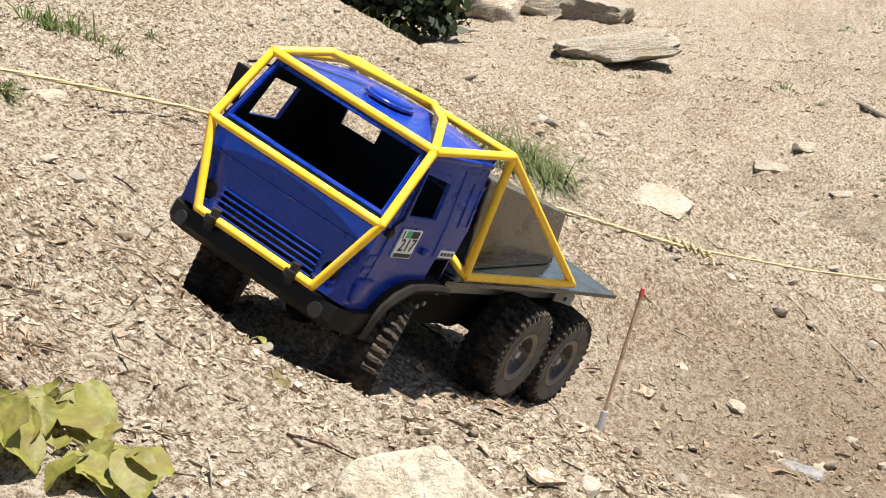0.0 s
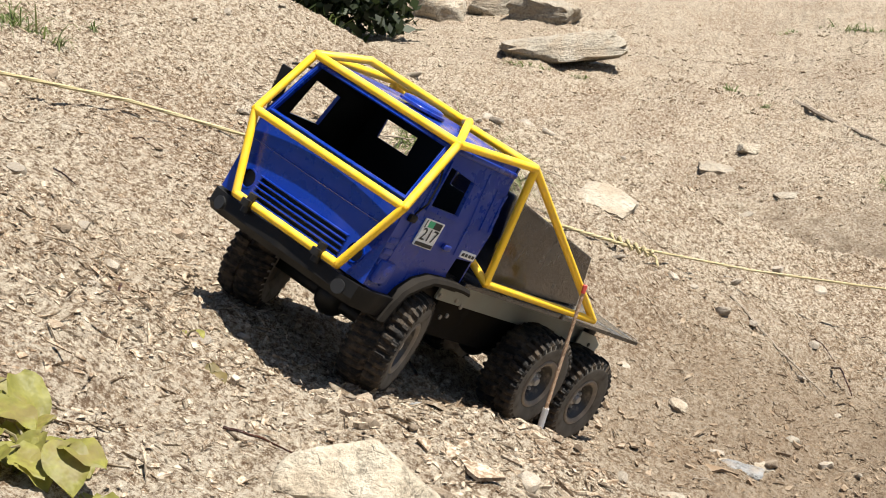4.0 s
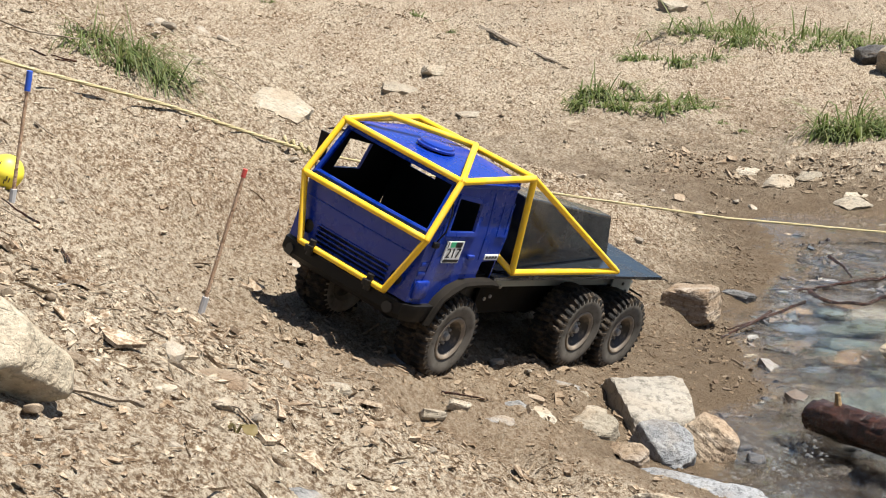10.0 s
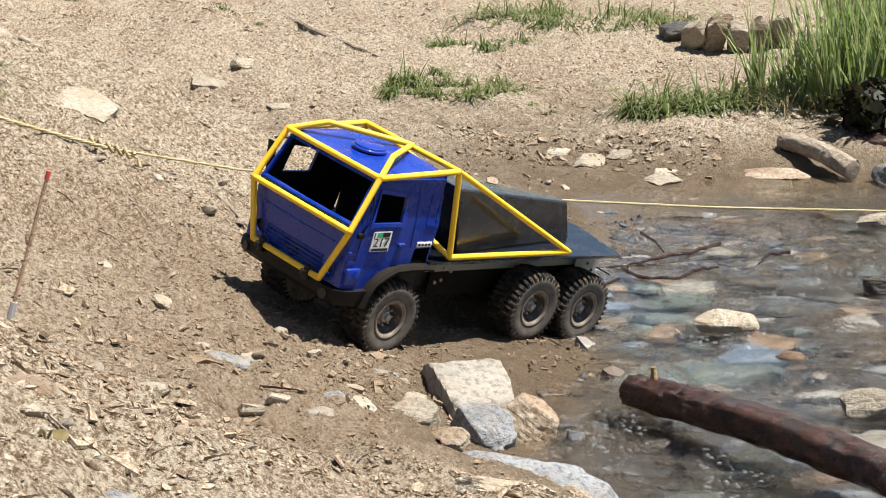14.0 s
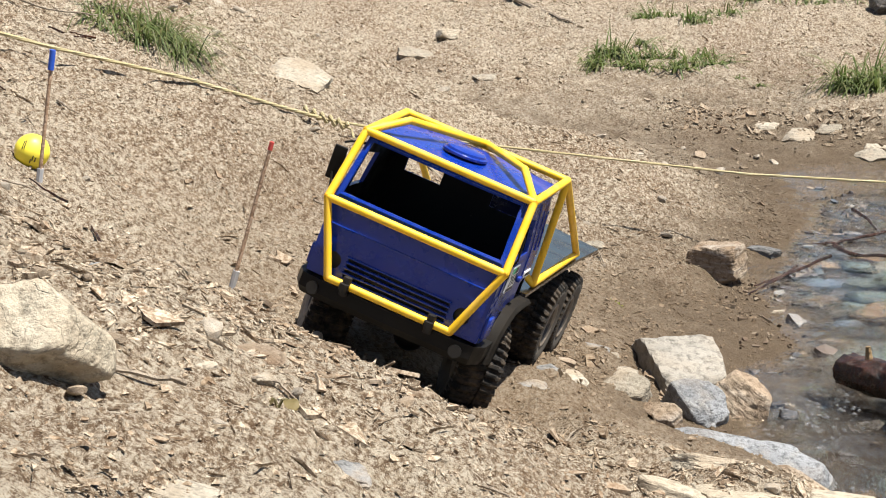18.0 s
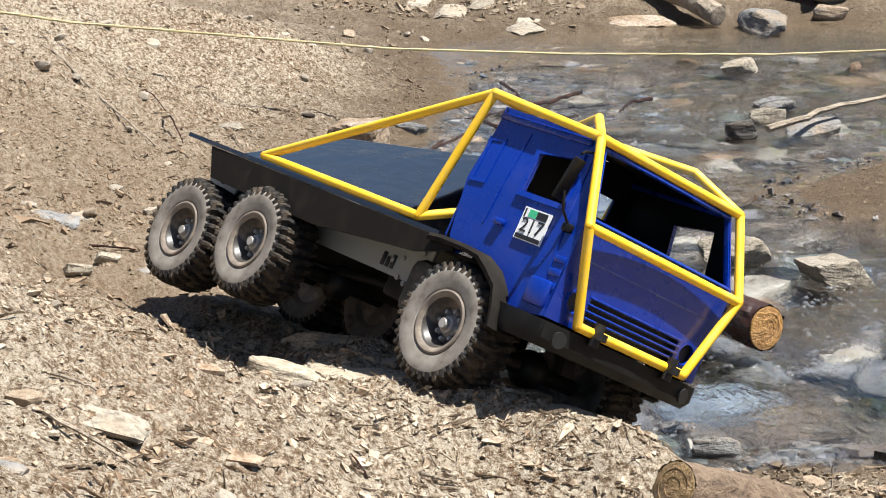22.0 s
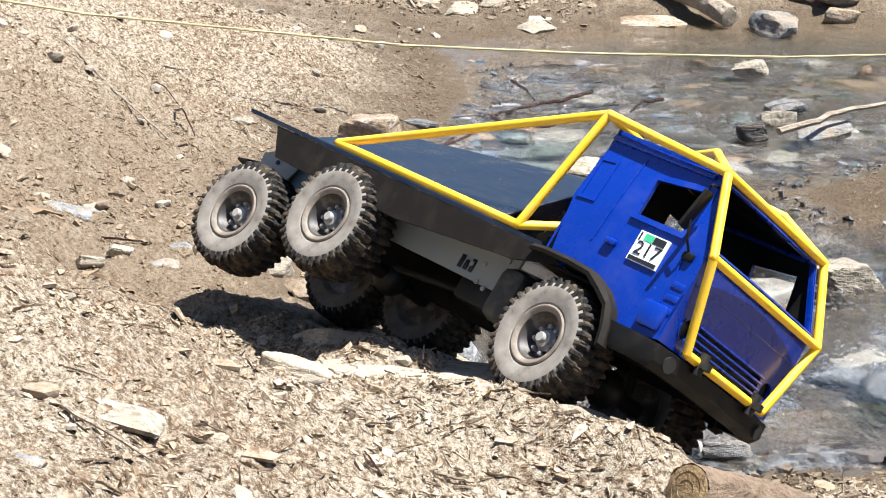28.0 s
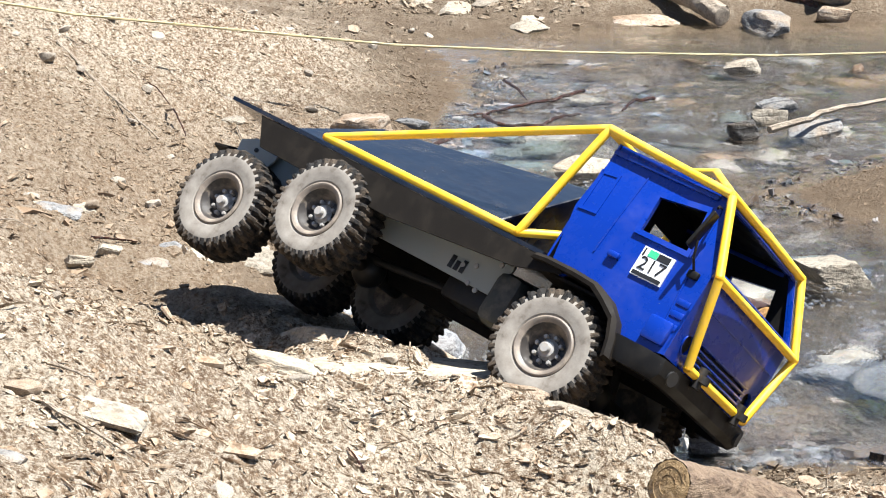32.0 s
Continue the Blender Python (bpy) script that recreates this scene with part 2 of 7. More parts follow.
def mat_water():
    """Clear shallow water: the stony bed shows through, the sky lies on it."""
    m = Mat("water", 0.015, spec=0.6)
    m.color((0.86, 0.88, 0.86))
    m.b.inputs["Transmission Weight"].default_value = 1.0
    m.b.inputs["IOR"].default_value = 1.33
    v = m.coords()
    w1 = m.noise(7, 3, 0.55, m.stretch(v, 1.0, 0.5, 1, -30), 1.6)
    w2 = m.noise(32, 4, 0.62, m.stretch(v, 1.0, 0.4, 1, -25), 1.2)
    w3 = m.noise(95, 3, 0.6, m.stretch(v, 1.0, 0.5, 1, -20), 0.8)
    rush = m.ramp(m.noise(4.5, 3, 0.5, v), (0.46, 0.22), (0.60, 1.2))
    fine = m.math("MULTIPLY", m.math("ADD", m.math("MULTIPLY", w2, 0.55), m.math("MULTIPLY", w3, 0.46)), rush)
    return m.bump(m.math("ADD", m.math("MULTIPLY", w1, 0.42), fine), 1.0, 0.030).m


def mat_leaf(name, *cols, withered=0.0):
    m = Mat(name, 0.55, spec=0.35)
    r = m.node("ShaderNodeNewGeometry").outputs["Random Per Island"]
    n = len(cols)
    c = m.ramp(r, *[(i / max(1, n - 1), q) for i, q in enumerate(cols)])
    k = m.noise(70, 3, 0.6, m.coords())
    c = m.mix(m.ramp(k, (0.4, 0.35), (0.65, 0.0)), c, (0.05, 0.055, 0.02))
    if withered:
        c = m.mix(m.ramp(m.noise(28, 4, 0.65, m.coords()), (0.50, 0.0), (0.66, withered)), c, (0.30, 0.21, 0.09))
    c = m.mix(1.0, c, 0.66, "MULTIPLY")
    m.color(c)
    m.bump(m.noise(38, 3, 0.5, m.coords()) if withered else k, 0.8 if withered else 0.3, 0.006 if withered else 0.002)
    thin = m.node("ShaderNodeBsdfTranslucent")
    m.link(c, thin.inputs[0])
    both = m.node("ShaderNodeMixShader", Fac=0.4)
    m.link(m.b.outputs[0], both.inputs[1])
    m.link(thin.outputs[0], both.inputs[2])
    m.link(both.outputs[0], m.t.nodes["Material Output"].inputs[0])
    return m.m


def mat_bark(name, dark, light, wet=0.8):
    m = Mat(name, wet)
    v = m.coords()
    a = m.noise(30, 6, 0.7, m.stretch(v, 0.35, 1.6, 1.6), 0.6)
    b = m.noise(150, 4, 0.7, v)
    c = m.ramp(a, (0.32, dark), (0.66, light))
    c = m.mix(m.ramp(b, (0.3, 0.6), (0.5, 0.0)), c, tuple(0.4 * q for q in dark))
    c = m.mix(1.0, c, 0.66, "MULTIPLY")
    m.color(c)
    return m.bump(m.math("ADD", a, m.math("MULTIPLY", b, 0.3)), 0.9, 0.012).m


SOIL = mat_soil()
PALE_STONE = mat_stone("pale_stone", (0.45, 0.385, 0.29), (0.66, 0.585, 0.465), dust=0.5)
SLAB_STONE = mat_stone("grey_slab_stone", (0.30, 0.275, 0.235), (0.44, 0.405, 0.345), (0.40, 0.36, 0.30), 7.0, 0.15, 0.85, 0.006)
BIG_STONE = mat_stone("smooth_pale_stone", (0.50, 0.425, 0.31), (0.68, 0.60, 0.465), (0.62, 0.53, 0.40), 8.0, 0.4, 0.9, 0.009)
GREY_STONE = mat_stone("grey_stone", (0.19, 0.185, 0.18), (0.42, 0.415, 0.40), (0.48, 0.43, 0.36))
RUST_STONE = mat_stone("rusty_stone", (0.30, 0.19, 0.11), (0.56, 0.45, 0.33), (0.68, 0.61, 0.52), dust=0.3)
WET_BLUE = mat_stone("blue_grey_stone", (0.26, 0.265, 0.275), (0.52, 0.53, 0.54), (0.58, 0.55, 0.50), 10.0, 0.25, 0.6)
GREEN_STONE = mat_stone("green_grey_stone", (0.09, 0.105, 0.095), (0.22, 0.25, 0.235), (0.30, 0.27, 0.22), 12.0, 0.0, 0.4)
DARK_STONE = mat_stone("dark_wet_stone", (0.045, 0.04, 0.035), (0.15, 0.135, 0.12), (0.20, 0.15, 0.10), dust=0.0, rough=0.4)
SMALL_PALE = mat_stone("small_pale_stone", (0.38, 0.32, 0.245), (0.62, 0.55, 0.45), scale=1.6, dust=0.4, relief=0.001)
SMALL_RUST = mat_stone("small_rusty_stone", (0.30, 0.215, 0.14), (0.52, 0.42, 0.31), scale=1.6, dust=0.4, relief=0.001)
BED_MATS = [mat_stone(name, dark, light, vein, 1.8, 0.0, 0.4, 0.002) for name, dark, light, vein in (
    ("bed_grey_stone", (0.06, 0.06, 0.065), (0.20, 0.205, 0.22), (0.25, 0.21, 0.17)), ("bed_green_stone", (0.065, 0.08, 0.072), (0.17, 0.20, 0.185), (0.20, 0.17, 0.13)),
    ("bed_pale_stone", (0.17, 0.155, 0.13), (0.40, 0.38, 0.34), (0.30, 0.22, 0.15)), ("bed_rusty_stone", (0.09, 0.05, 0.027), (0.26, 0.17, 0.10), (0.30, 0.24, 0.17)),
    ("bed_dark_stone", (0.022, 0.018, 0.015), (0.08, 0.068, 0.056), (0.13, 0.095, 0.065)), ("bed_blue_stone", (0.08, 0.10, 0.14), (0.22, 0.27, 0.34), (0.30, 0.32, 0.34)))]
WET_GREY = mat_stone("wet_grey_stone", (0.10, 0.10, 0.11), (0.31, 0.32, 0.35), (0.36, 0.31, 0.26), 12.0, 0.0, 0.4)
WET_RUST = mat_stone("wet_rusty_stone", (0.16, 0.09, 0.05), (0.42, 0.29, 0.18), (0.46, 0.38, 0.28), 12.0, 0.0, 0.4)
WET_PALE = mat_stone("wet_pale_stone", (0.28, 0.255, 0.22), (0.56, 0.53, 0.48), (0.42, 0.32, 0.22), 12.0, 0.0, 0.4)
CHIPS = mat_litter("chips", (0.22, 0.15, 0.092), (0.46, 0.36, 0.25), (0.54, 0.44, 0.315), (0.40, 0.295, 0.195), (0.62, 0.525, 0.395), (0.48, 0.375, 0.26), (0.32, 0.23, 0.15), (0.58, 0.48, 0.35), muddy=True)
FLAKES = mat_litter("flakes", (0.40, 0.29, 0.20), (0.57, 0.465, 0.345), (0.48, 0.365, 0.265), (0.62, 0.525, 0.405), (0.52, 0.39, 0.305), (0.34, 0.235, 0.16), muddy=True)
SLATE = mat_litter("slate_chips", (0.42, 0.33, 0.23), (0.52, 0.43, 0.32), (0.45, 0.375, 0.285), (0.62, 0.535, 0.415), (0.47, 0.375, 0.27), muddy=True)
BLUE = mat_paint("blue_paint", (0.0025, 0.026, 0.250), 0.22, 0.02, (0.35, 0.42, 0.6), 0.5)
YELLOW = mat_paint("yellow_paint", (0.86, 0.52, 0.015), 0.4, 0.25, (0.22, 0.13, 0.05), 0.6, 90)
BLACK = mat_paint("black_plastic", (0.009, 0.0085, 0.008), 0.36, 0.012, (0.16, 0.13, 0.10), 0.35, 60, 0.16)
SHEET = mat_paint("black_sheet", (0.004, 0.005, 0.008), 0.07, 0.02, (0.3, 0.3, 0.3), 0.35, 40, 1.0)
SKIRT = mat_paint("black_board", (0.011, 0.009, 0.007), 0.6, 0.03, (0.14, 0.11, 0.08), 0.3, 60, 0.12)
STEEL = mat_paint("grey_steel", (0.30, 0.315, 0.29), 0.45, 0.25)
def coated(mat):
    mat.node_tree.nodes["Principled BSDF"].inputs["Coat Weight"].default_value = 0.16
    mat.node_tree.nodes["Principled BSDF"].inputs["Coat Roughness"].default_value = 0.04
    return mat


coated(SHEET)
coated(BLUE)
wavy = SHEET.node_tree.nodes.new("ShaderNodeTexNoise")
wavy.inputs["Scale"].default_value, wavy.inputs["Detail"].default_value = 11, 4
wave = SHEET.node_tree.nodes.new("ShaderNodeBump")
wave.inputs["Strength"].default_value, wave.inputs["Distance"].default_value = 0.6, 0.012
SHEET.node_tree.links.new(wavy.outputs["Fac"], wave.inputs["Height"])
SHEET.node_tree.links.new(wave.outputs[0], SHEET.node_tree.nodes["Principled BSDF"].inputs["Coat Normal"])
TANK = mat_paint("olive_grey_plastic", (0.035, 0.035, 0.028), 0.6, 0.3)
DARK_METAL = mat_paint("dark_metal", (0.011, 0.010, 0.009), 0.42, 0.06, spec=0.35)
RIM_METAL = mat_paint("muddy_rim", (0.035, 0.030, 0.026), 0.42, 0.55, (0.30, 0.27, 0.22), 0.4, 90, 0.5)
RING_METAL = mat_paint("rusty_rim", (0.17, 0.14, 0.11), 0.45, 0.6, scale=120)
CHROME = mat_paint("worn_bright_steel", (0.30, 0.285, 0.26), 0.25, 0.7, scale=200, spec=0.9)
WHITE = mat_paint("white_sticker", (0.78, 0.78, 0.76), 0.45, 0.08)
INK = Mat("ink", 0.5).color((0.012, 0.012, 0.012)).m
GREEN_INK = Mat("green_ink", 0.5).color((0.05, 0.42, 0.20)).m
RUBBER = mat_rubber()
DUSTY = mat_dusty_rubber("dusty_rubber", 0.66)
# the same sidewall, darker, for the truck's left wheels
DARKER_SIDE = mat_dusty_rubber("damp_rubber", 0.36)
WATER = mat_water()


# ---- building helpers ----
def finish(bm, name, mat, smooth_angle=40):
    bmesh.ops.recalc_face_normals(bm, faces=bm.faces)
    me = bpy.data.meshes.new(name)
    bm.to_mesh(me)
    bm.free()
    me.materials.append(mat)
    me.shade_smooth()
    me.set_sharp_from_angle(angle=radians(smooth_angle))
    return me


def part(name, bm, mat, parent, label="", smooth_angle=40):
    """Links a bmesh as one mesh object under a thing or under a part."""
    ob = new(name, finish(bm, name, mat, smooth_angle))
    ob.parent = parent
    if label:
        ob["label"] = label
    return ob


def thing(name, label, category, m=None, group="", kind=""):
    ob = new(name)
    ob.empty_display_size = 0.05
    if m is not None:
        ob.matrix_basis = m
    return tagged(ob, label, category, group, kind)


def solo(name, bm, mat, label, category, m=None, group="", kind="", smooth_angle=40):
    """A thing of one mesh."""
    ob = new(name, finish(bm, name, mat, smooth_angle))
    if m is not None:
        ob.matrix_basis = m
    return tagged(ob, label, category, group, kind)


def box(bm, x0, x1, y0, y1, z0, z1, bevel=0.0, m=None):
    g = bmesh.ops.create_cube(bm, size=1)["verts"]
    bmesh.ops.transform(bm, verts=g, matrix=Matrix.Translation(((x0 + x1) / 2, (y0 + y1) / 2, (z0 + z1) / 2)) @ Matrix.Diagonal((x1 - x0, y1 - y0, z1 - z0, 1)))
    if bevel:
        es = list({e for v in g for e in v.link_edges})
        r = bmesh.ops.bevel(bm, geom=es, offset=bevel, segments=2, affect="EDGES", profile=0.5)
        g = list({v for f in r["faces"] for v in f.verts} | {v for v in g if v.is_valid})
    if m is not None:
        bmesh.ops.transform(bm, verts=g, matrix=m)
    return bm


def rod(bm, a, b, r0, r1=None, n=10, caps=True):
    """A round bar from a to b."""
    a, b = Vector(a), Vector(b)
    r1 = r0 if r1 is None else r1
    q = (b - a).to_track_quat("Z", "Y").to_matrix()
    rings = []
    for p, r in ((a, r0), (b, r1)):
        rings.append([bm.verts.new(p + q @ Vector((r * math.cos(2 * math.pi * i / n), r * math.sin(2 * math.pi * i / n), 0))) for i in range(n)])
    for i in range(n):
        bm.faces.new((rings[0][i], rings[0][(i + 1) % n], rings[1][(i + 1) % n], rings[1][i]))
    if caps:
        bm.faces.new(rings[0][::-1])
        bm.faces.new(rings[1])
    return bm


def tube(bm, pts, radii, n=8, twist=0.0):
    """A bar through many points."""
    pts = [Vector(p) for p in pts]
    if isinstance(radii, (int, float)):
        radii = [radii] * len(pts)
    rings, ref = [], Vector((0.13, 0.21, 0.97))
    for i, p in enumerate(pts):
        d = (pts[min(i + 1, len(pts) - 1)] - pts[max(i - 1, 0)]).normalized()
        s = d.cross(ref).normalized()
        u = s.cross(d)
        rings.append([bm.verts.new(p + radii[i] * (math.cos(2 * math.pi * k / n + twist * i) * s + math.sin(2 * math.pi * k / n + twist * i) * u)) for k in range(n)])
    for a, b in zip(rings, rings[1:]):
        for k in range(n):
            bm.faces.new((a[k], a[(k + 1) % n], b[(k + 1) % n], b[k]))
    bm.faces.new(rings[0][::-1])
    bm.faces.new(rings[-1])
    return bm


def lathe(bm, profile, n=32, m=None, closed=False):
    """Turns a profile of (radius, height) about z."""
    rings = []
    for r, z in profile:
        rings.append([bm.verts.new((r * math.cos(2 * math.pi * i / n), r * math.sin(2 * math.pi * i / n), z)) for i in range(n)])
    for a, b in zip(rings, rings[1:]):
        for i in range(n):
            bm.faces.new((a[i], a[(i + 1) % n], b[(i + 1) % n], b[i]))
    for ring, first in ((rings[0], True), (rings[-1], False)):
        if not closed and (profile[0] if first else profile[-1])[0] > 1e-5:
            bm.faces.new(ring[::-1] if first else ring)
    bmesh.ops.remove_doubles(bm, verts=[v for r in rings for v in r], dist=1e-6)
    if m is not None:
        bmesh.ops.transform(bm, verts=bm.verts, matrix=m)
    return bm


def panel(bm, outline, holes, place, thick):
    """A sheet with holes: 2D outlines, each point put in space by place(u, v, depth)."""
    fresh = []
    for loop in (outline, *holes):
        vs = [bm.verts.new((u, v, 0)) for u, v in loop]
        fresh += [bm.edges.new((vs[i], vs[(i + 1) % len(vs)])) for i in range(len(vs))]
    faces = [f for f in bmesh.ops.triangle_fill(bm, edges=fresh, use_beauty=True)["geom"] if isinstance(f, bmesh.types.BMFace)]
    back = bmesh.ops.extrude_face_region(bm, geom=faces)["geom"]
    backs = {v for v in back if isinstance(v, bmesh.types.BMVert)}
    fronts = {v for f in faces for v in f.verts}
    for v in fronts:
        v.co = place(v.co.x, v.co.y, 0.0)
    for v in backs:
        v.co = place(v.co.x, v.co.y, thick)
    return bm


def loop_between(outline, n):
    """The outline with each side cut into n."""
    out = []
    for (a, b), (c, d) in zip(outline, outline[1:] + outline[:1]):
        out += [(a + (c - a) * k / n, b + (d - b) * k / n) for k in range(n)]
    return out


def numpy_mesh(name, verts, faces, mat, smooth_shade=True):
    me = bpy.data.meshes.new(name)
    k = faces.shape[1]
    me.vertices.add(len(verts))
    me.vertices.foreach_set("co", verts.astype(np.float32).ravel())
    me.loops.add(faces.size)
    me.loops.foreach_set("vertex_index", faces.astype(np.int32).ravel())
    me.polygons.add(len(faces))
    me.polygons.foreach_set("loop_start", np.arange(0, faces.size, k, dtype=np.int32))
    me.polygons.foreach_set("use_smooth", np.full(len(faces), smooth_shade))
    me.update(calc_edges=True)
    me.validate()
    me.materials.append(mat)
    return me


# ---- the truck's way: its front cage foot, and how its wheels sit ----
R_WHEEL, WHEEL_OUT = 0.068, 0.108
AXLES = {"front": (-0.141, -0.0605), "middle": (-0.503, -0.060), "rear": (-0.643, -0.070)}
STEER = ([0, 0.6, 1, 1.5, 2, 2.5, 3, 3.5, 5.5, 6, 7, 7.5, 8, 8.5, 9, 10, 11, 11.5, 12, 13, 13.5, 14, 14.5, 15, 15.5, 16.2, 20, 21, 21.5, 22, 23, 23.5, 24, 24.4, 24.8, 25.2, 27.5, 28.5, 31, 32],
         [25, 25, 18, 10, 2, 8, 14, 20, 20, 22, 26, 5, 2, -4, -4, 2, 8, 14, 22, 22, 3, 0, -6, -6, 16, 20, 20, 14, 10, 2, 0, 4, 3, -8, -22, -20, -8, -4, 2, 6])
# how far the wheels of the right side sink or rise
SWING = {"front": ([0, 20.5, 21.7, 24, 27, 32], [0, 0, 0.009, 0.014, 0.006, 0.004]),
         "middle": ([0, 18, 20.5, 21.2, 22, 23.5, 24.6, 32], [0, 0, -0.012, -0.012, 0.004, 0.005, 0.018, 0.018]),
         "rear": ([0, 18, 20.5, 23.5, 24.6, 32], [0, 0, -0.007, -0.009, -0.019, -0.016])}
TRUCK_WAY = [
    (0, pose(-0.6847, 1.9576, 0.6654, -25.54, -12.79, -105.67)),
    (0.5, pose(-0.6860, 2.0001, 0.6613, -26.08, -14.35, -105.10)),
    (1, pose(-0.6889, 2.0369, 0.6586, -25.69, -15.68, -106.78)),
    (1.5, pose(-0.6854, 2.0629, 0.6578, -23.77, -16.96, -108.91)),
    (2, pose(-0.6783, 2.0719, 0.6537, -23.40, -17.15, -110.04)),
    (2.5, pose(-0.6653, 2.0694, 0.6495, -24.04, -16.37, -109.81)),
    (3, pose(-0.6650, 2.0656, 0.6488, -24.71, -16.43, -109.75)),
    (3.5, pose(-0.6362, 2.0927, 0.6487, -24.13, -18.68, -109.89)),
    (5.5, pose(-0.6226, 2.2415, 0.6162, -23.13, -20.73, -112.99)),
    (6, pose(-0.6118, 2.2809, 0.5998, -23.45, -20.54, -114.34)),
    (6.5, pose(-0.6160, 2.3328, 0.5899, -23.19, -20.44, -114.66)),
    (7, pose(-0.6192, 2.4033, 0.5752, -21.36, -20.30, -117.45)),
    (7.5, pose(-0.5852, 2.4930, 0.5347, -19.63, -18.53, -121.78)),
    (8, pose(-0.5123, 2.5865, 0.4457, -19.01, -14.55, -126.57)),
    (8.5, pose(-0.3941, 2.6819, 0.3845, -18.30, -12.31, -127.58)),
    (9, pose(-0.3278, 2.7596, 0.3523, -17.39, -11.06, -126.05)),
    (9.5, pose(-0.2950, 2.8147, 0.3323, -16.83, -10.04, -125.32)),
    (10, pose(-0.2369, 2.8607, 0.3123, -16.52, -9.50, -124.12)),
    (10.5, pose(-0.2176, 2.9040, 0.2975, -16.10, -8.80, -122.65)),
    (11, pose(-0.1602, 2.9569, 0.2922, -15.49, -8.58, -121.35)),
    (11.5, pose(-0.1212, 3.0151, 0.2713, -14.55, -7.40, -121.83)),
    (12, pose(-0.0914, 3.0822, 0.2549, -14.61, -7.37, -124.51)),
    (12.5, pose(-0.0801, 3.1502, 0.2445, -15.34, -7.46, -128.62)),
    (13, pose(-0.0646, 3.2065, 0.2322, -15.69, -6.84, -132.42)),
    (13.5, pose(-0.0274, 3.2344, 0.2241, -14.33, -6.58, -135.01)),
    (14, pose(-0.0557, 3.2363, 0.2316, -14.06, -7.65, -137.03)),
    (14.5, pose(-0.1445, 3.2198, 0.2691, -13.49, -10.01, -139.97)),
    (15, pose(-0.2479, 3.1898, 0.3262, -13.00, -13.42, -142.76)),
    (15.5, pose(-0.3067, 3.1441, 0.3385, -13.79, -14.21, -139.25)),
    (17.5, pose(-0.2361, 2.5210, 0.3207, -19.48, -6.02, -111.74)),
    (18, pose(-0.1816, 2.4217, 0.3238, -20.55, -5.95, -102.48)),
    (18.5, pose(-0.1146, 2.3152, 0.3207, -20.56, -4.96, -97.47)),
    (19, pose(-0.0292, 2.2083, 0.3144, -20.75, -5.00, -92.27)),
    (19.5, pose(0.0542, 2.0781, 0.3044, -19.11, -4.59, -86.19)),
    (20, pose(0.1289, 2.0446, 0.3028, -18.53, -4.40, -80.71)),
    (20.5, pose(0.2283, 2.0300, 0.3049, -11.50, -5.68, -74.58)),
    (21, pose(0.3673, 2.0204, 0.2864, -16.95, -4.84, -66.12)),
    (21.5, pose(0.4283, 2.0273, 0.2748, -19.78, -4.06, -62.69)),
    (22, pose(0.4993, 2.0208, 0.2305, -30.07, 1.38, -59.93)),
    (22.5, pose(0.5002, 2.0255, 0.2303, -29.64, 1.30, -59.41)),
    (23, pose(0.5018, 2.0199, 0.2313, -29.83, 1.38, -60.40)),
    (23.5, pose(0.5365, 2.0010, 0.2202, -29.44, 2.38, -57.82)),
    (24, pose(0.5976, 1.9753, 0.1946, -30.81, 5.40, -55.36)),
    (24.5, pose(0.5991, 1.9740, 0.1958, -30.99, 5.60, -54.74)),
    (25, pose(0.5961, 1.9725, 0.1980, -33.19, 5.49, -56.78)),
    (25.5, pose(0.5968, 1.9794, 0.1995, -32.65, 4.82, -54.86)),
    (27.5, pose(0.5951, 2.0329, 0.1870, -35.19, 5.37, -53.97)),
    (28, pose(0.5899, 2.0461, 0.1854, -36.52, 6.30, -54.88)),
    (28.5, pose(0.5912, 2.0524, 0.1809, -36.48, 6.45, -53.50)),
    (29, pose(0.5918, 2.0605, 0.1762, -37.14, 6.94, -52.85)),
    (29.5, pose(0.5914, 2.0724, 0.1715, -37.21, 7.33, -52.27)),
    (30, pose(0.5917, 2.0861, 0.1651, -37.86, 7.86, -51.52)),
    (30.5, pose(0.5945, 2.0995, 0.1567, -38.65, 8.78, -50.59)),
    (31, pose(0.6134, 2.1039, 0.1436, -38.83, 10.29, -49.22)),
    (31.5, pose(0.6169, 2.1112, 0.1404, -38.49, 10.34, -48.80)),
    (32, pose(0.6170, 2.1189, 0.1397, -37.98, 10.83, -49.67)),
]


def wheel_place(key, s, t):
    """A wheel's seat in the truck's space, without its roll."""
    x, z = AXLES[key]
    turn = float(np.interp(t, *STEER)) if key == "front" else 0.0
    lift = float(np.interp(t, *SWING[key])) if s < 0 else 0.0
    return Matrix.Translation((x, s * (WHEEL_OUT + (0.006 if s < 0 and key != "front" else 0.0)), z + lift)) @ pose(0, 0, 0, 0, 0, turn + (180 if s < 0 else 0))


def truck_at(t):
    for (t0, a), (t1, b) in zip(TRUCK_WAY, TRUCK_WAY[1:]):
        if t <= t1:
            return a.lerp(b, (t - t0) / (t1 - t0))
    return TRUCK_WAY[-1][1]


# ---- the lie of the land ----
def smooth(a, b, v):
    u = np.clip((v - a) / (b - a), 0, 1)
    return u * u * (3 - 2 * u)


def shore(y):
    """x of the bank's water line for a given distance y."""
    return np.interp(y, [0, 1.9, 2.25, 2.45, 2.65, 3.0, 3.5, 4.1, 4.4, 4.7, 5.0],
                     [1.1, 0.82, 0.60, 0.47, 0.41, 0.39, 0.41, 0.52, 0.61, 0.75, 0.95])


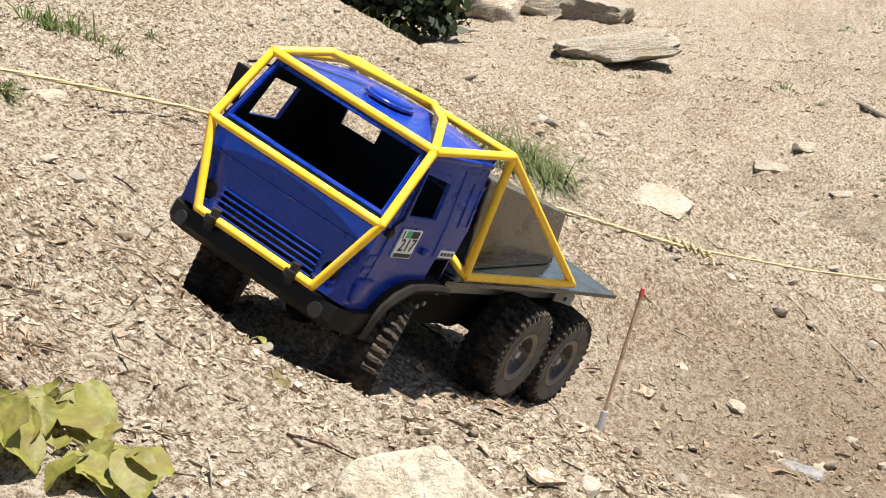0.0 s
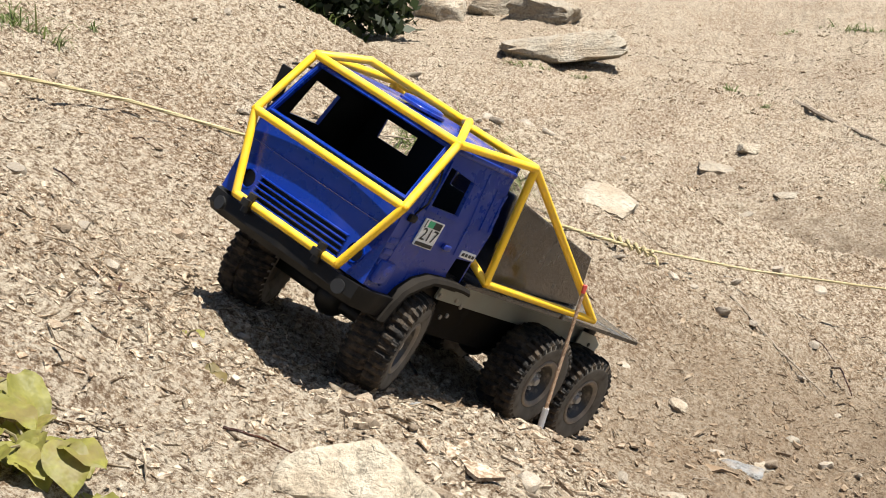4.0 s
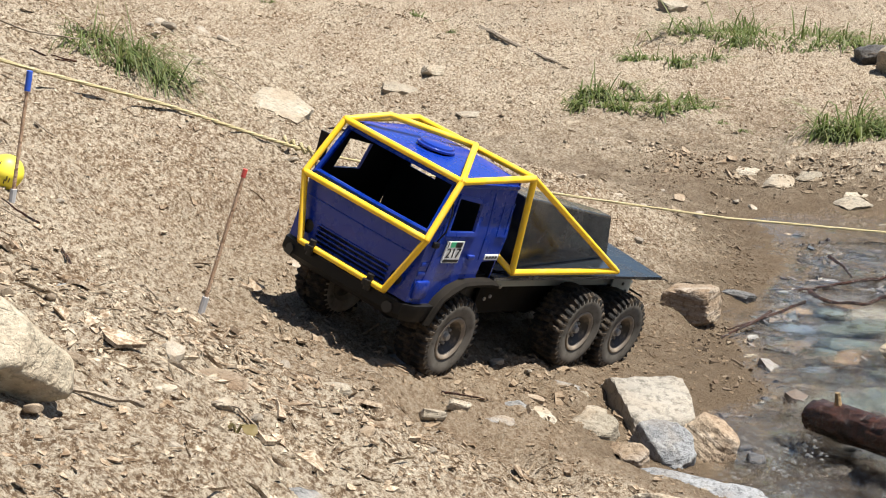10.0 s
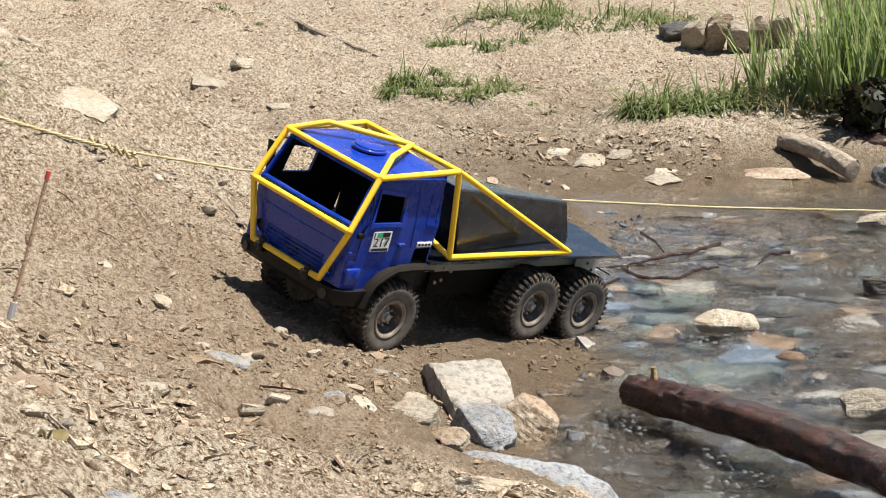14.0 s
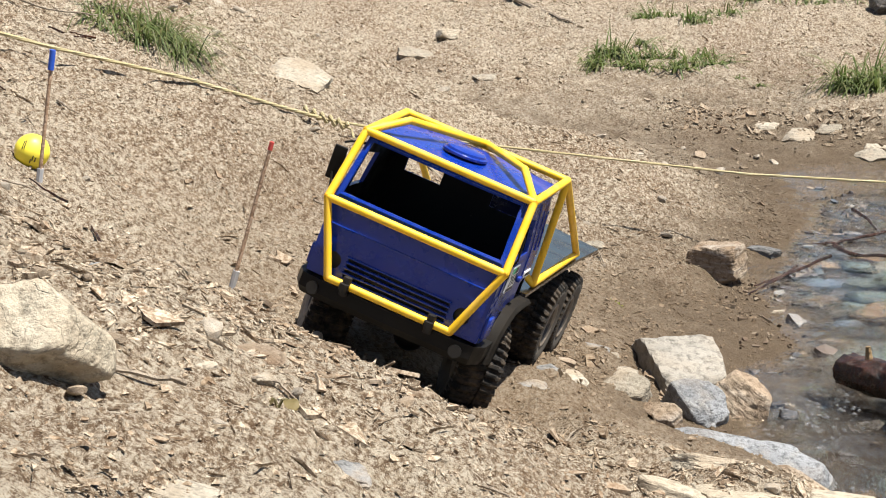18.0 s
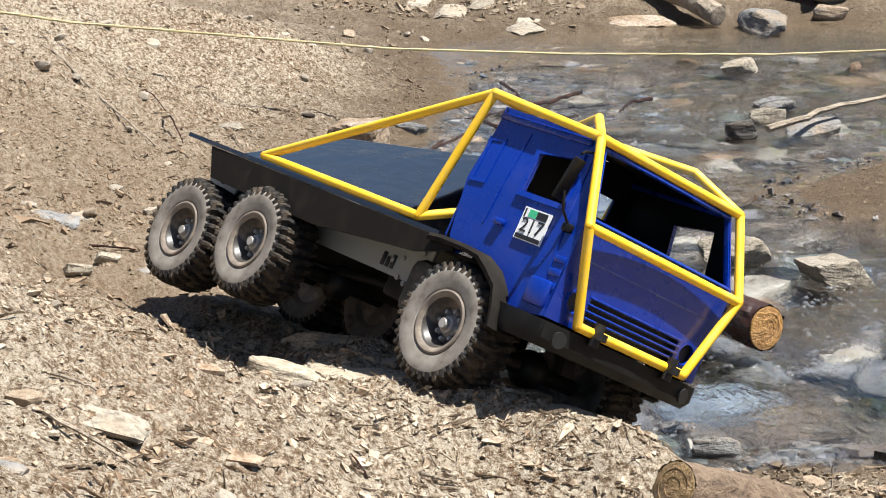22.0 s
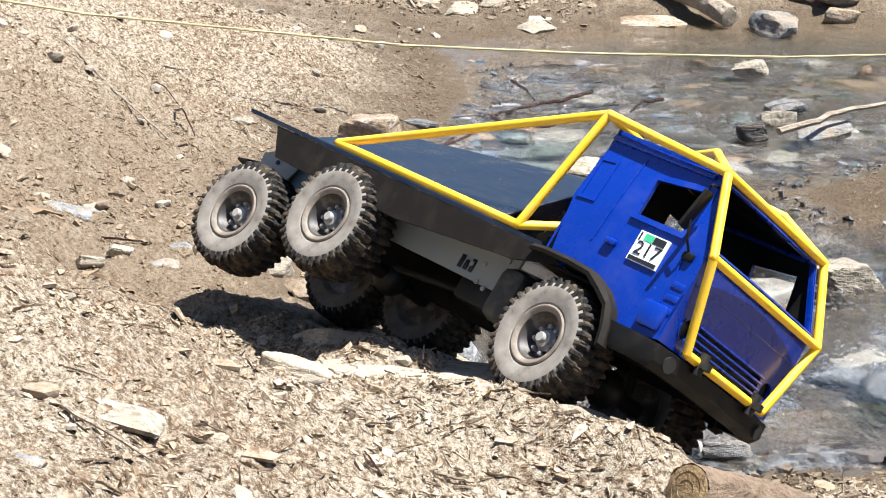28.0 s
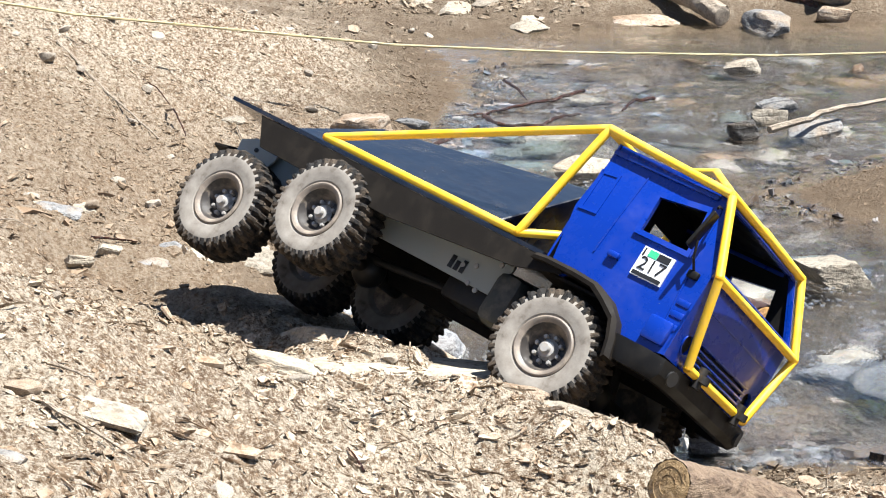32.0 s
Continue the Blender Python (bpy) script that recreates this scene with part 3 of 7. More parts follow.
def land(x, y):
    """Height of the bare slope, without its small lumps."""
    d = shore(y) - x
    bank = np.where(d < 0.9, 0.2 * d + 0.22 * d * d, 0.358 + 0.45 * (d - 0.9))
    bank = np.where(d < 0, np.maximum(0.45 * d, -0.07), bank)
    # cut edge along the water
    bank = bank - 0.045 * smooth(0.12, 0.02, d) * smooth(2.2, 2.45, y) * smooth(3.4, 3.2, y)
    bank = np.where(bank > 0.75, 0.75 + 0.8 * (1 - np.exp(-(bank - 0.75) / 1.2)), bank)
    # plain behind the crest of the bank
    plain = np.clip(0.22 * (y - 5.02), -0.07, 0.08) + 0.035 * np.maximum(0, y - 5.4) + 0.10 * np.clip(-x - 0.3, 0, 6) * smooth(5, 7, y)
    k = smooth(4.2, 5.3, y)
    h = bank * (1 - k) + plain * k
    # near bank, across the foot of the slope
    near = np.clip(0.36 * (2.24 - y), -0.08, 0.33)
    w = smooth(0.1, 0.5, x)
    h = np.maximum(h, near * w - 0.08 * (1 - w))
    # worn places on the slope
    h = h - 0.045 * np.exp(-((x + 0.45) / 0.25) ** 2 - ((y - 2.85) / 0.25) ** 2)
    h = h - 0.06 * np.exp(-((x + 0.65) / 0.28) ** 2 - ((y - 2.02) / 0.22) ** 2)
    # ledge at the foot of the slope, steep towards the stream
    h = h + 0.085 * np.exp(-((x - 0.38) / 0.16) ** 2 - ((y - 2.06) / 0.12) ** 2)
    h = h + 0.075 * np.exp(-((x - 0.27) / 0.13) ** 2 - ((y - 2.24) / 0.085) ** 2)
    h = h + 0.055 * np.exp(-((x - 0.46) / 0.085) ** 2 - ((y - 1.95) / 0.06) ** 2)
    # opposite bank
    q = ((x - 1.80) / 0.72) ** 2 + ((y - 3.42) / 0.30) ** 2
    h = np.maximum(h, 0.16 * (1 - np.sqrt(q)))
    # the path on which the camera stands
    k = smooth(0.7, 1.45, y)
    return h * k + (0.42 + 0.05 * np.sin(1.3 * x)) * (1 - k)


GRAIN = np.random.RandomState(7).rand(256, 256)


def value_noise(x, y):
    xi, yi = np.floor(x).astype(int), np.floor(y).astype(int)
    fx, fy = x - xi, y - yi
    fx, fy = fx * fx * (3 - 2 * fx), fy * fy * (3 - 2 * fy)
    g = lambda a, b: GRAIN[a % 256, b % 256]
    return (g(xi, yi) * (1 - fx) + g(xi + 1, yi) * fx) * (1 - fy) + (g(xi, yi + 1) * (1 - fx) + g(xi + 1, yi + 1) * fx) * fy - 0.5


def lumpy(x, y):
    """The slope with its lumps, before any wheel has pressed it."""
    x, y = np.asarray(x, float), np.asarray(y, float)
    h = land(x, y)
    ca, sa = math.cos(0.6), math.sin(0.6)
    u, v = x * ca + y * sa, -x * sa + y * ca
    lumps = 0.050 * value_noise(u * 2.3 + 9, v * 2.3) + 0.028 * value_noise(u * 6 + 3, v * 6 + 5) + 0.019 * value_noise(u * 15, v * 19 + 8)
    lumps += 0.013 * value_noise(u * 37, v * 60) + 0.007 * value_noise(u * 90, v * 140) + 0.004 * value_noise(u * 170, v * 210)
    calm = 0.5 + 0.5 * smooth(-0.01, 0.1, np.abs(h))
    return h + lumps * calm


def press_ruts():
    """How far the wheels have pressed the soil down or pushed it up, on a grid."""
    feet = []
    for t in np.arange(0, 32.01, 0.25):
        m = truck_at(t)
        for key in AXLES:
            for s in (1, -1):
                if s < 0 and t > 21.5:
                    continue
                w = m @ wheel_place(key, s, t)
                axle = w.to_3x3() @ Vector((0, 1, 0))
                down = Vector((0, 0, -1)) + axle * axle.z
                foot = w.translation + down.normalized() * R_WHEEL
                feet.append(foot[:])
    feet = np.array(feet)
    rise = np.clip(feet[:, 2] + 0.006 - lumpy(feet[:, 0], feet[:, 1]), -0.05, 0.05)
    X, Y = np.meshgrid(RUT_X, RUT_Y, indexing="ij")
    total, weight = np.zeros_like(X), np.full_like(X, 0.35)
    for (fx, fy, _), r in zip(feet, rise):
        w = np.exp(-((X - fx) ** 2 + (Y - fy) ** 2) / (2 * 0.050 ** 2))
        total += w * r
        weight += w
    return total / weight


RUT_X, RUT_Y = np.arange(-1.3, 1.001, 0.02), np.arange(1.6, 4.201, 0.02)
RUTS = press_ruts()


def height(x, y):
    """The ground with its lumps and ruts."""
    x, y = np.asarray(x, float), np.asarray(y, float)
    u, v = np.clip((x + 1.3) / 0.02, 0, len(RUT_X) - 1.001), np.clip((y - 1.6) / 0.02, 0, len(RUT_Y) - 1.001)
    i, j = u.astype(int), v.astype(int)
    a, b = u - i, v - j
    rut = (RUTS[i, j] * (1 - a) + RUTS[i + 1, j] * a) * (1 - b) + (RUTS[i, j + 1] * (1 - a) + RUTS[i + 1, j + 1] * a) * b
    return lumpy(x, y) + rut


def ground_z(x, y):
    return float(height(x, y))


def spaced(stops):
    """Coordinates that run from stop to stop with the given step."""
    out = []
    for (a, _), (b, step) in zip(stops, stops[1:]):
        out.append(np.linspace(a, b, max(2, int(round((b - a) / step))), endpoint=False))
    return np.concatenate(out + [[stops[-1][0]]])


def build_ground():
    xs = spaced([(-400, 0), (-40, 60), (-8, 4), (-3, 0.25), (-1.5, 0.04), (1.5, 0.0080), (3, 0.04), (8, 0.25), (40, 4), (400, 60)])
    ys = spaced([(-400, 0), (-40, 60), (-4, 4), (0.5, 0.25), (1.35, 0.04), (4.6, 0.0085), (7.5, 0.02), (14, 0.12), (40, 4), (500, 60)])
    X, Y = np.meshgrid(xs, ys)
    Z = height(X, Y)
    far = np.clip((np.hypot(X, Y) - 12) / 30, 0, 1)
    Z = Z * (1 - far) + far * (0.5 + 3.0 * smooth(20, 200, Y))
    n, k = X.shape
    idx = np.arange(n * k).reshape(n, k)
    faces = np.stack([idx[:-1, :-1], idx[:-1, 1:], idx[1:, 1:], idx[1:, :-1]], -1).reshape(-1, 4)
    ob = new("ground", numpy_mesh("ground", np.stack([X, Y, Z], -1).reshape(-1, 3), faces, SOIL))
    return tagged(ob, "dry brown earth slope strewn with bark and stone chips", "ground", kind="structure")


build_ground()


def build_water():
    xs, ys = np.linspace(0.0, 3.2, 220), np.linspace(1.9, 5.6, 240)
    X, Y = np.meshgrid(xs, ys)
    Z = 0.007 * value_noise(X * 9, Y * 6) + 0.006 * value_noise(X * 23 + 4, Y * 15) + 0.003 * value_noise(X * 51, Y * 33 + 7)
    n, k = X.shape
    idx = np.arange(n * k).reshape(n, k)
    faces = np.stack([idx[:-1, :-1], idx[:-1, 1:], idx[1:, 1:], idx[1:, :-1]], -1).reshape(-1, 4)
    ob = new("water", numpy_mesh("water", np.stack([X, Y, Z], -1).reshape(-1, 3), faces, WATER))
    ob.visible_shadow = False
    return tagged(ob, "shallow clear stream running over stones", "water", kind="structure")


build_water()



# ---- the truck ----
truck = thing("toy_truck", "blue six-wheeled scale model truck in a yellow roll cage, muddy", "model truck")


def mirrored(p):
    return (p[0], -p[1], p[2])


FT, FM, FB = (-0.045, 0.115, 0.182), (-0.003, 0.121, 0.094), (0.0, 0.084, 0.0)
RT, B1, B2 = (-0.222, 0.117, 0.194), (-0.252, 0.121, 0.0425), (-0.563, 0.120, 0.0425)
IN = (-0.098, 0.080, 0.206)


def cage_tube(pts, r=0.0051):
    bm = bmesh.new()
    for a, b in zip(pts, pts[1:]):
        rod(bm, a, b, r, n=12)
    for p in pts:
        bmesh.ops.create_icosphere(bm, subdivisions=2, radius=r * 1.06, matrix=Matrix.Translation(p))
    return part("cage_tube", bm, YELLOW, truck)


def build_cage():
    for a, b in ((FT, FM), (FM, FB), (FT, RT), (RT, B1), (RT, B2), (B1, B2)):
        cage_tube([a, b])
        cage_tube([mirrored(a), mirrored(b)])
    for a in (FT, FM, FB, RT):
        cage_tube([a, mirrored(a)])
    # short braces from the cage feet to the cab's back wall
    brace = (-0.212, 0.070, 0.078)
    cage_tube([B1, brace])
    cage_tube([mirrored(B1), mirrored(brace)])
    apex = (-0.221, 0.0, 0.197)
    cage_tube([FT, IN, apex], 0.0050)
    cage_tube([mirrored(FT), mirrored(IN), apex], 0.0050)


build_cage()


# cab: half width by height
def cab_w(z):
    return 0.1175 - 0.011 * max(0.0, (z - 0.098) / 0.085)


def front_x(z):
    return -0.014 - (0.0 if z < 0.098 else (z - 0.098) * 0.47)


def shaded_inside(ob, inside):
    """Paints a cab panel's inner faces black, for the shade inside the cab."""
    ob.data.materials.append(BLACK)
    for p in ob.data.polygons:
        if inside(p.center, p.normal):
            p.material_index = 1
    return ob


def build_cab():
    # side panels with window and wheel arch
    arch = [(-0.142 + 0.074 * math.cos(a), -0.046 + 0.076 * math.sin(a)) for a in np.linspace(radians(15), radians(118), 12)]
    outline = [(-0.016, -0.004), (-0.014, 0.05), (-0.014, 0.098), (-0.05, 0.176), (-0.066, 0.183), (-0.204, 0.185), (-0.208, 0.10)]
    right_foot = [(-0.196, 0.036)]
    left_foot = [(-0.205, 0.061), (-0.166, 0.059), (-0.164, 0.036)]
    rest = arch[::-1] + [(-0.066, -0.012)]
    window = [(-0.055, 0.106), (-0.118, 0.106), (-0.122, 0.148), (-0.062, 0.155)]
    for s in (1, -1):
        bm = bmesh.new()
        panel(bm, loop_between(outline + (left_foot if s > 0 else right_foot) + rest, 2), [loop_between(window, 2)], lambda u, v, d: Vector((u, s * (cab_w(v) - d), v)), 0.003)
        side = shaded_inside(part("cab_side", bm, BLUE, truck, "blue cab side with an open window"), lambda c, n: n.y * s < -0.5)
        bm = bmesh.new()
        big = [(-0.049, 0.100), (-0.124, 0.100), (-0.129, 0.154), (-0.060, 0.162)]
        panel(bm, loop_between(big, 3), [loop_between(window, 3)], lambda u, v, d: Vector((u, s * (cab_w(v) + 0.0025 - d), v)), 0.004)
        part("window_frame", bm, BLUE, side)
        # recessed panel behind the door, raised rim
        bm = bmesh.new()
        o = [(-0.178, 0.100), (-0.203, 0.098), (-0.205, 0.150), (-0.180, 0.152)]
        i = [(-0.181, 0.104), (-0.199, 0.102), (-0.201, 0.146), (-0.183, 0.148)]
        panel(bm, o, [i], lambda u, v, d: Vector((u, s * (cab_w(v) + 0.0012 - d), v)), 0.003)
        part("side_panel_rim", bm, BLUE, side)
        bm = bmesh.new()
        box(bm, -0.206, -0.060, min(s * 0.104, s * 0.1115), max(s * 0.104, s * 0.1115), 0.171, 0.178, 0.0025)
        part("rain_gutter", bm, BLUE, side)
        # door seams as thin raised beads
        for pts in ([(-0.050, 0.164), (-0.040, 0.098), (-0.034, 0.03), (-0.045, 0.0)], [(-0.150, 0.165), (-0.152, 0.10), (-0.155, 0.062)]):
            bm = bmesh.new()
            tube(bm, [(x, s * (cab_w(z) + 0.0002), z) for x, z in pts], 0.0011, 6)
            part("door_seam", bm, BLUE, side)
        bm = bmesh.new()
        box(bm, -0.050, -0.020, min(s * 0.114, s * 0.1235), max(s * 0.114, s * 0.1235), 0.002, 0.030, 0.003)
        part("corner_step", bm, BLUE, side, "blue step bulging from the cab corner")
        bm = bmesh.new()
        box(bm, -0.137, -0.122, min(s * 0.117, s * 0.123), max(s * 0.117, s * 0.123), 0.064, 0.071, 0.0018)
        part("door_handle", bm, BLUE, side)
        bm = bmesh.new()
        for k in range(3):
            box(bm, -0.034, -0.017, min(s * 0.1165, s * 0.1190), max(s * 0.1165, s * 0.1190), 0.022 + 0.014 * k, 0.030 + 0.014 * k, 0.0015)
        part("vent_rib", bm, BLUE, side)
        if s < 0:
            # one folded mirror on the right, a bare wire on the left
            bm = bmesh.new()
            box(bm, -0.0022, 0.0022, -0.0085, 0.0085, -0.023, 0.023, 0.0015, Matrix.Translation((-0.042, -0.136, 0.130)) @ pose(0, 0, 0, 0, 10, 8))
            mirror = part("mirror", bm, BLACK, truck, "black wing mirror")
            bm = bmesh.new()
            tube(bm, [(-0.040, -0.135, 0.158), (-0.044, -0.128, 0.162), (-0.052, -0.108, 0.166)], 0.0015, 6)
            part("mirror_arm", bm, BLACK, mirror)
            bm = bmesh.new()
            tube(bm, [(-0.040, -0.137, 0.118), (-0.036, -0.132, 0.10), (-0.034, -0.116, 0.086)], 0.0015, 6)
            part("mirror_arm", bm, BLACK, mirror)
        else:
            bm = bmesh.new()
            tube(bm, [(-0.045, 0.110, 0.160), (-0.040, 0.122, 0.135), (-0.038, 0.124, 0.108), (-0.036, 0.116, 0.088)], 0.0013, 6)
            part("mirror_wire", bm, BLACK, truck, "bare bent mirror wire")
        bm = bmesh.new()
        box(bm, -0.040, -0.026, min(s * 0.115, s * 0.122), max(s * 0.115, s * 0.122), 0.081, 0.090, 0.002)
        part("mirror_socket", bm, BLACK, truck)
    # front panel with headlight holes
    def front(u, v, d):
        return Vector((front_x(v) + 0.004 * (1 - (u / 0.118) ** 2) - d, u, v))
    ring = [(0.011 * math.cos(a), 0.011 * math.sin(a)) for a in np.linspace(0, 2 * math.pi, 16, endpoint=False)]
    bm = bmesh.new()
    outline = loop_between([(-0.1175, -0.004), (0.1175, -0.004), (0.1175, 0.098), (-0.1175, 0.098)], 10)
    slots = [[(-0.070, z), (0.070, z), (0.070, z + 0.0042), (-0.070, z + 0.0042)] for z in (0.0055, 0.0125, 0.0195, 0.0265)]
    panel(bm, outline, [[(y + a, 0.021 + b) for a, b in ring] for y in (-0.0885, 0.0885)] + [loop_between(q, 6) for q in slots], front, 0.003)
    face = shaded_inside(part("front_panel", bm, BLUE, truck), lambda c, n: n.x < -0.5)
    for z in (0.004, 0.0110, 0.0180, 0.0250, 0.0320):
        bm = bmesh.new()
        box(bm, -0.0135, -0.0075, -0.072, 0.072, z - 0.0010, z + 0.0014, 0.001)
        part("grille_slat", bm, BLUE, face)
    bm = bmesh.new()
    box(bm, -0.022, -0.0195, -0.1, 0.1, 0.0, 0.035)
    part("grille_backing", bm, INK, face)
    for y in (-0.0885, 0.0885):
        bm = bmesh.new()
        lathe(bm, [(0.0105, 0.0), (0.0125, 0.0), (0.0125, 0.004), (0.0108, 0.004), (0.0105, 0.0)], 20, closed=True, m=Matrix.Translation((-0.0155, y, 0.021)) @ pose(0, 0, 0, 0, 90, 0))
        part("headlight_ring", bm, BLUE, face)
        bm = bmesh.new()
        lathe(bm, [(0.0, -0.004), (0.0105, -0.003), (0.0105, -0.001), (0.0, -0.001)], 20, Matrix.Translation((-0.017, y, 0.021)) @ pose(0, 0, 0, 0, 90, 0))
        part("headlight_socket", bm, INK, face)
    bm = bmesh.new()
    tube(bm, [front(y, 0.064, -0.0003) for y in np.linspace(-0.11, 0.11, 9)], 0.0011, 6)
    part("hood_seam", bm, BLUE, face)
    # windscreen frame in three steps
    rims = [((0.1165, 0.098, 0.109, 0.180), (0.108, 0.104, 0.1015, 0.172), 0.0, 0.004), ((0.112, 0.1005, 0.105, 0.1765), (0.1075, 0.1045, 0.1012, 0.1715), -0.003, 0.004),
            ((0.1105, 0.102, 0.1035, 0.1745), (0.109, 0.1035, 0.1022, 0.1730), -0.0048, 0.003)]
    for (ob_, oz0, ot, oz1), (ib, iz0, it, iz1), lift, thick in rims:
        bm = bmesh.new()
        o = loop_between([(-ob_, oz0), (ob_, oz0), (ot, oz1), (-ot, oz1)], 6)
        i = loop_between([(-ib, iz0), (ib, iz0), (it, iz1), (-it, iz1)], 6)
        panel(bm, o, [i], lambda u, v, d: front(u, v, d + lift), thick)
        part("windscreen_frame", bm, BLUE, truck)
    # roof, back wall
    bm = bmesh.new()
    def roof(u, v, d):
        return Vector((u, v, 0.184 + 0.006 * (1 - (v / 0.108) ** 2) - 0.012 * max(0, (u + 0.085) / 0.04) ** 2 - d))
    panel(bm, loop_between([(-0.053, -0.107), (-0.053, 0.107), (-0.204, 0.107), (-0.204, -0.107)], 8), [], roof, 0.003)
    top = shaded_inside(part("roof", bm, BLUE, truck), lambda c, n: n.z < -0.5)
    bm = bmesh.new()
    lathe(bm, [(0.0, 0.0), (0.030, 0.0), (0.030, 0.003), (0.027, 0.004), (0.026, 0.007), (0.022, 0.0085), (0.0, 0.0085)], 28, Matrix.Translation((-0.128, -0.004, 0.188)))
    part("roof_hatch", bm, BLUE, top, "round raised roof hatch")
    bm = bmesh.new()
    for y0, y1, z0, z1 in ((-0.1155, 0.1155, 0.03, 0.1248), (-0.1085, 0.1085, 0.1502, 0.185), (-0.1128, -0.088, 0.1248, 0.1502), (0.088, 0.1128, 0.1248, 0.1502), (-0.036, 0.036, 0.1248, 0.1502)):
        box(bm, -0.206, -0.203, y0, y1, z0, z1)
    shaded_inside(part("back_wall", bm, BLUE, truck, "blue cab back wall with two small windows"), lambda c, n: n.x > 0.5)
    bm = bmesh.new()
    box(bm, -0.2, -0.02, -0.112, 0.112, 0.030, 0.036)
    part("cab_floor", bm, BLACK, truck)


build_cab()


def text_mesh(body, size, mat, parent, m, name="lettering", label=""):
    cu = bpy.data.curves.new(name, "FONT")
    cu.body, cu.size, cu.align_x, cu.align_y, cu.extrude = body, size, "CENTER", "CENTER", 0.0002
    cu.resolution_u = 3
    tmp = bpy.data.objects.new("tmp", cu)
    me = bpy.data.meshes.new_from_object(tmp)
    bpy.data.objects.remove(tmp)
    me.materials.clear()
    me.materials.append(mat)
    ob = new(name, me)
    ob.parent, ob.matrix_basis = parent, m
    if label:
        ob["label"] = label
    return ob


def build_stickers():
    for s in (1, -1):
        # start number on the door; its own x runs towards the reader's right
        base = Matrix.Translation((-0.081, s * 0.1190, 0.075)) @ (Matrix(((-1, 0, 0, 0), (0, 0, 1, 0), (0, 1, 0, 0), (0, 0, 0, 1))) if s > 0 else Matrix(((1, 0, 0, 0), (0, 0, -1, 0), (0, 1, 0, 0), (0, 0, 0, 1))))
        bm = bmesh.new()
        box(bm, -0.0205, 0.0205, -0.017, 0.017, -0.0015, 0.0006)
        card = part("number_card", bm, WHITE, truck, "white start number card reading 217")
        card.matrix_basis = base
        text_mesh("217", 0.0215, INK, card, Matrix.Translation((0, -0.002, 0.0012)) @ Matrix.Diagonal((1.08, 1, 1, 1)))
        for x0, x1, y0, y1, mm in ((-0.012, 0.0, 0.0075, 0.0155, GREEN_INK), (0.0005, 0.0165, 0.0075, 0.0155, INK), (-0.0185, -0.0165, 0.006, 0.0155, INK), (-0.0190, 0.0190, -0.0160, -0.0115, INK)):
            bm = bmesh.new()
            box(bm, x0, x1, y0, y1, 0.0004, 0.0010)
            part("printed_bar", bm, mm, card)
    bm = bmesh.new()
    box(bm, -0.202, -0.168, 0.1165, 0.1188, 0.062, 0.071, 0.0005)
    st = part("side_sticker", bm, WHITE, truck, "small white sticker with an illegible line")
    for k in range(4):
        bm = bmesh.new()
        box(bm, -0.199 + 0.0078 * k, -0.1935 + 0.0078 * k, 0.118, 0.1192, 0.0645, 0.0685)
        part("printed_bar", bm, INK, st)
    bm = bmesh.new()
    box(bm, -0.0475, -0.046, 0.02, 0.055, 0.1725, 0.179, 0.0005, pose(0, 0, 0, 0, 0, 0))
    part("windscreen_sticker", bm, WHITE, truck, "white strip sticker")


build_stickers()


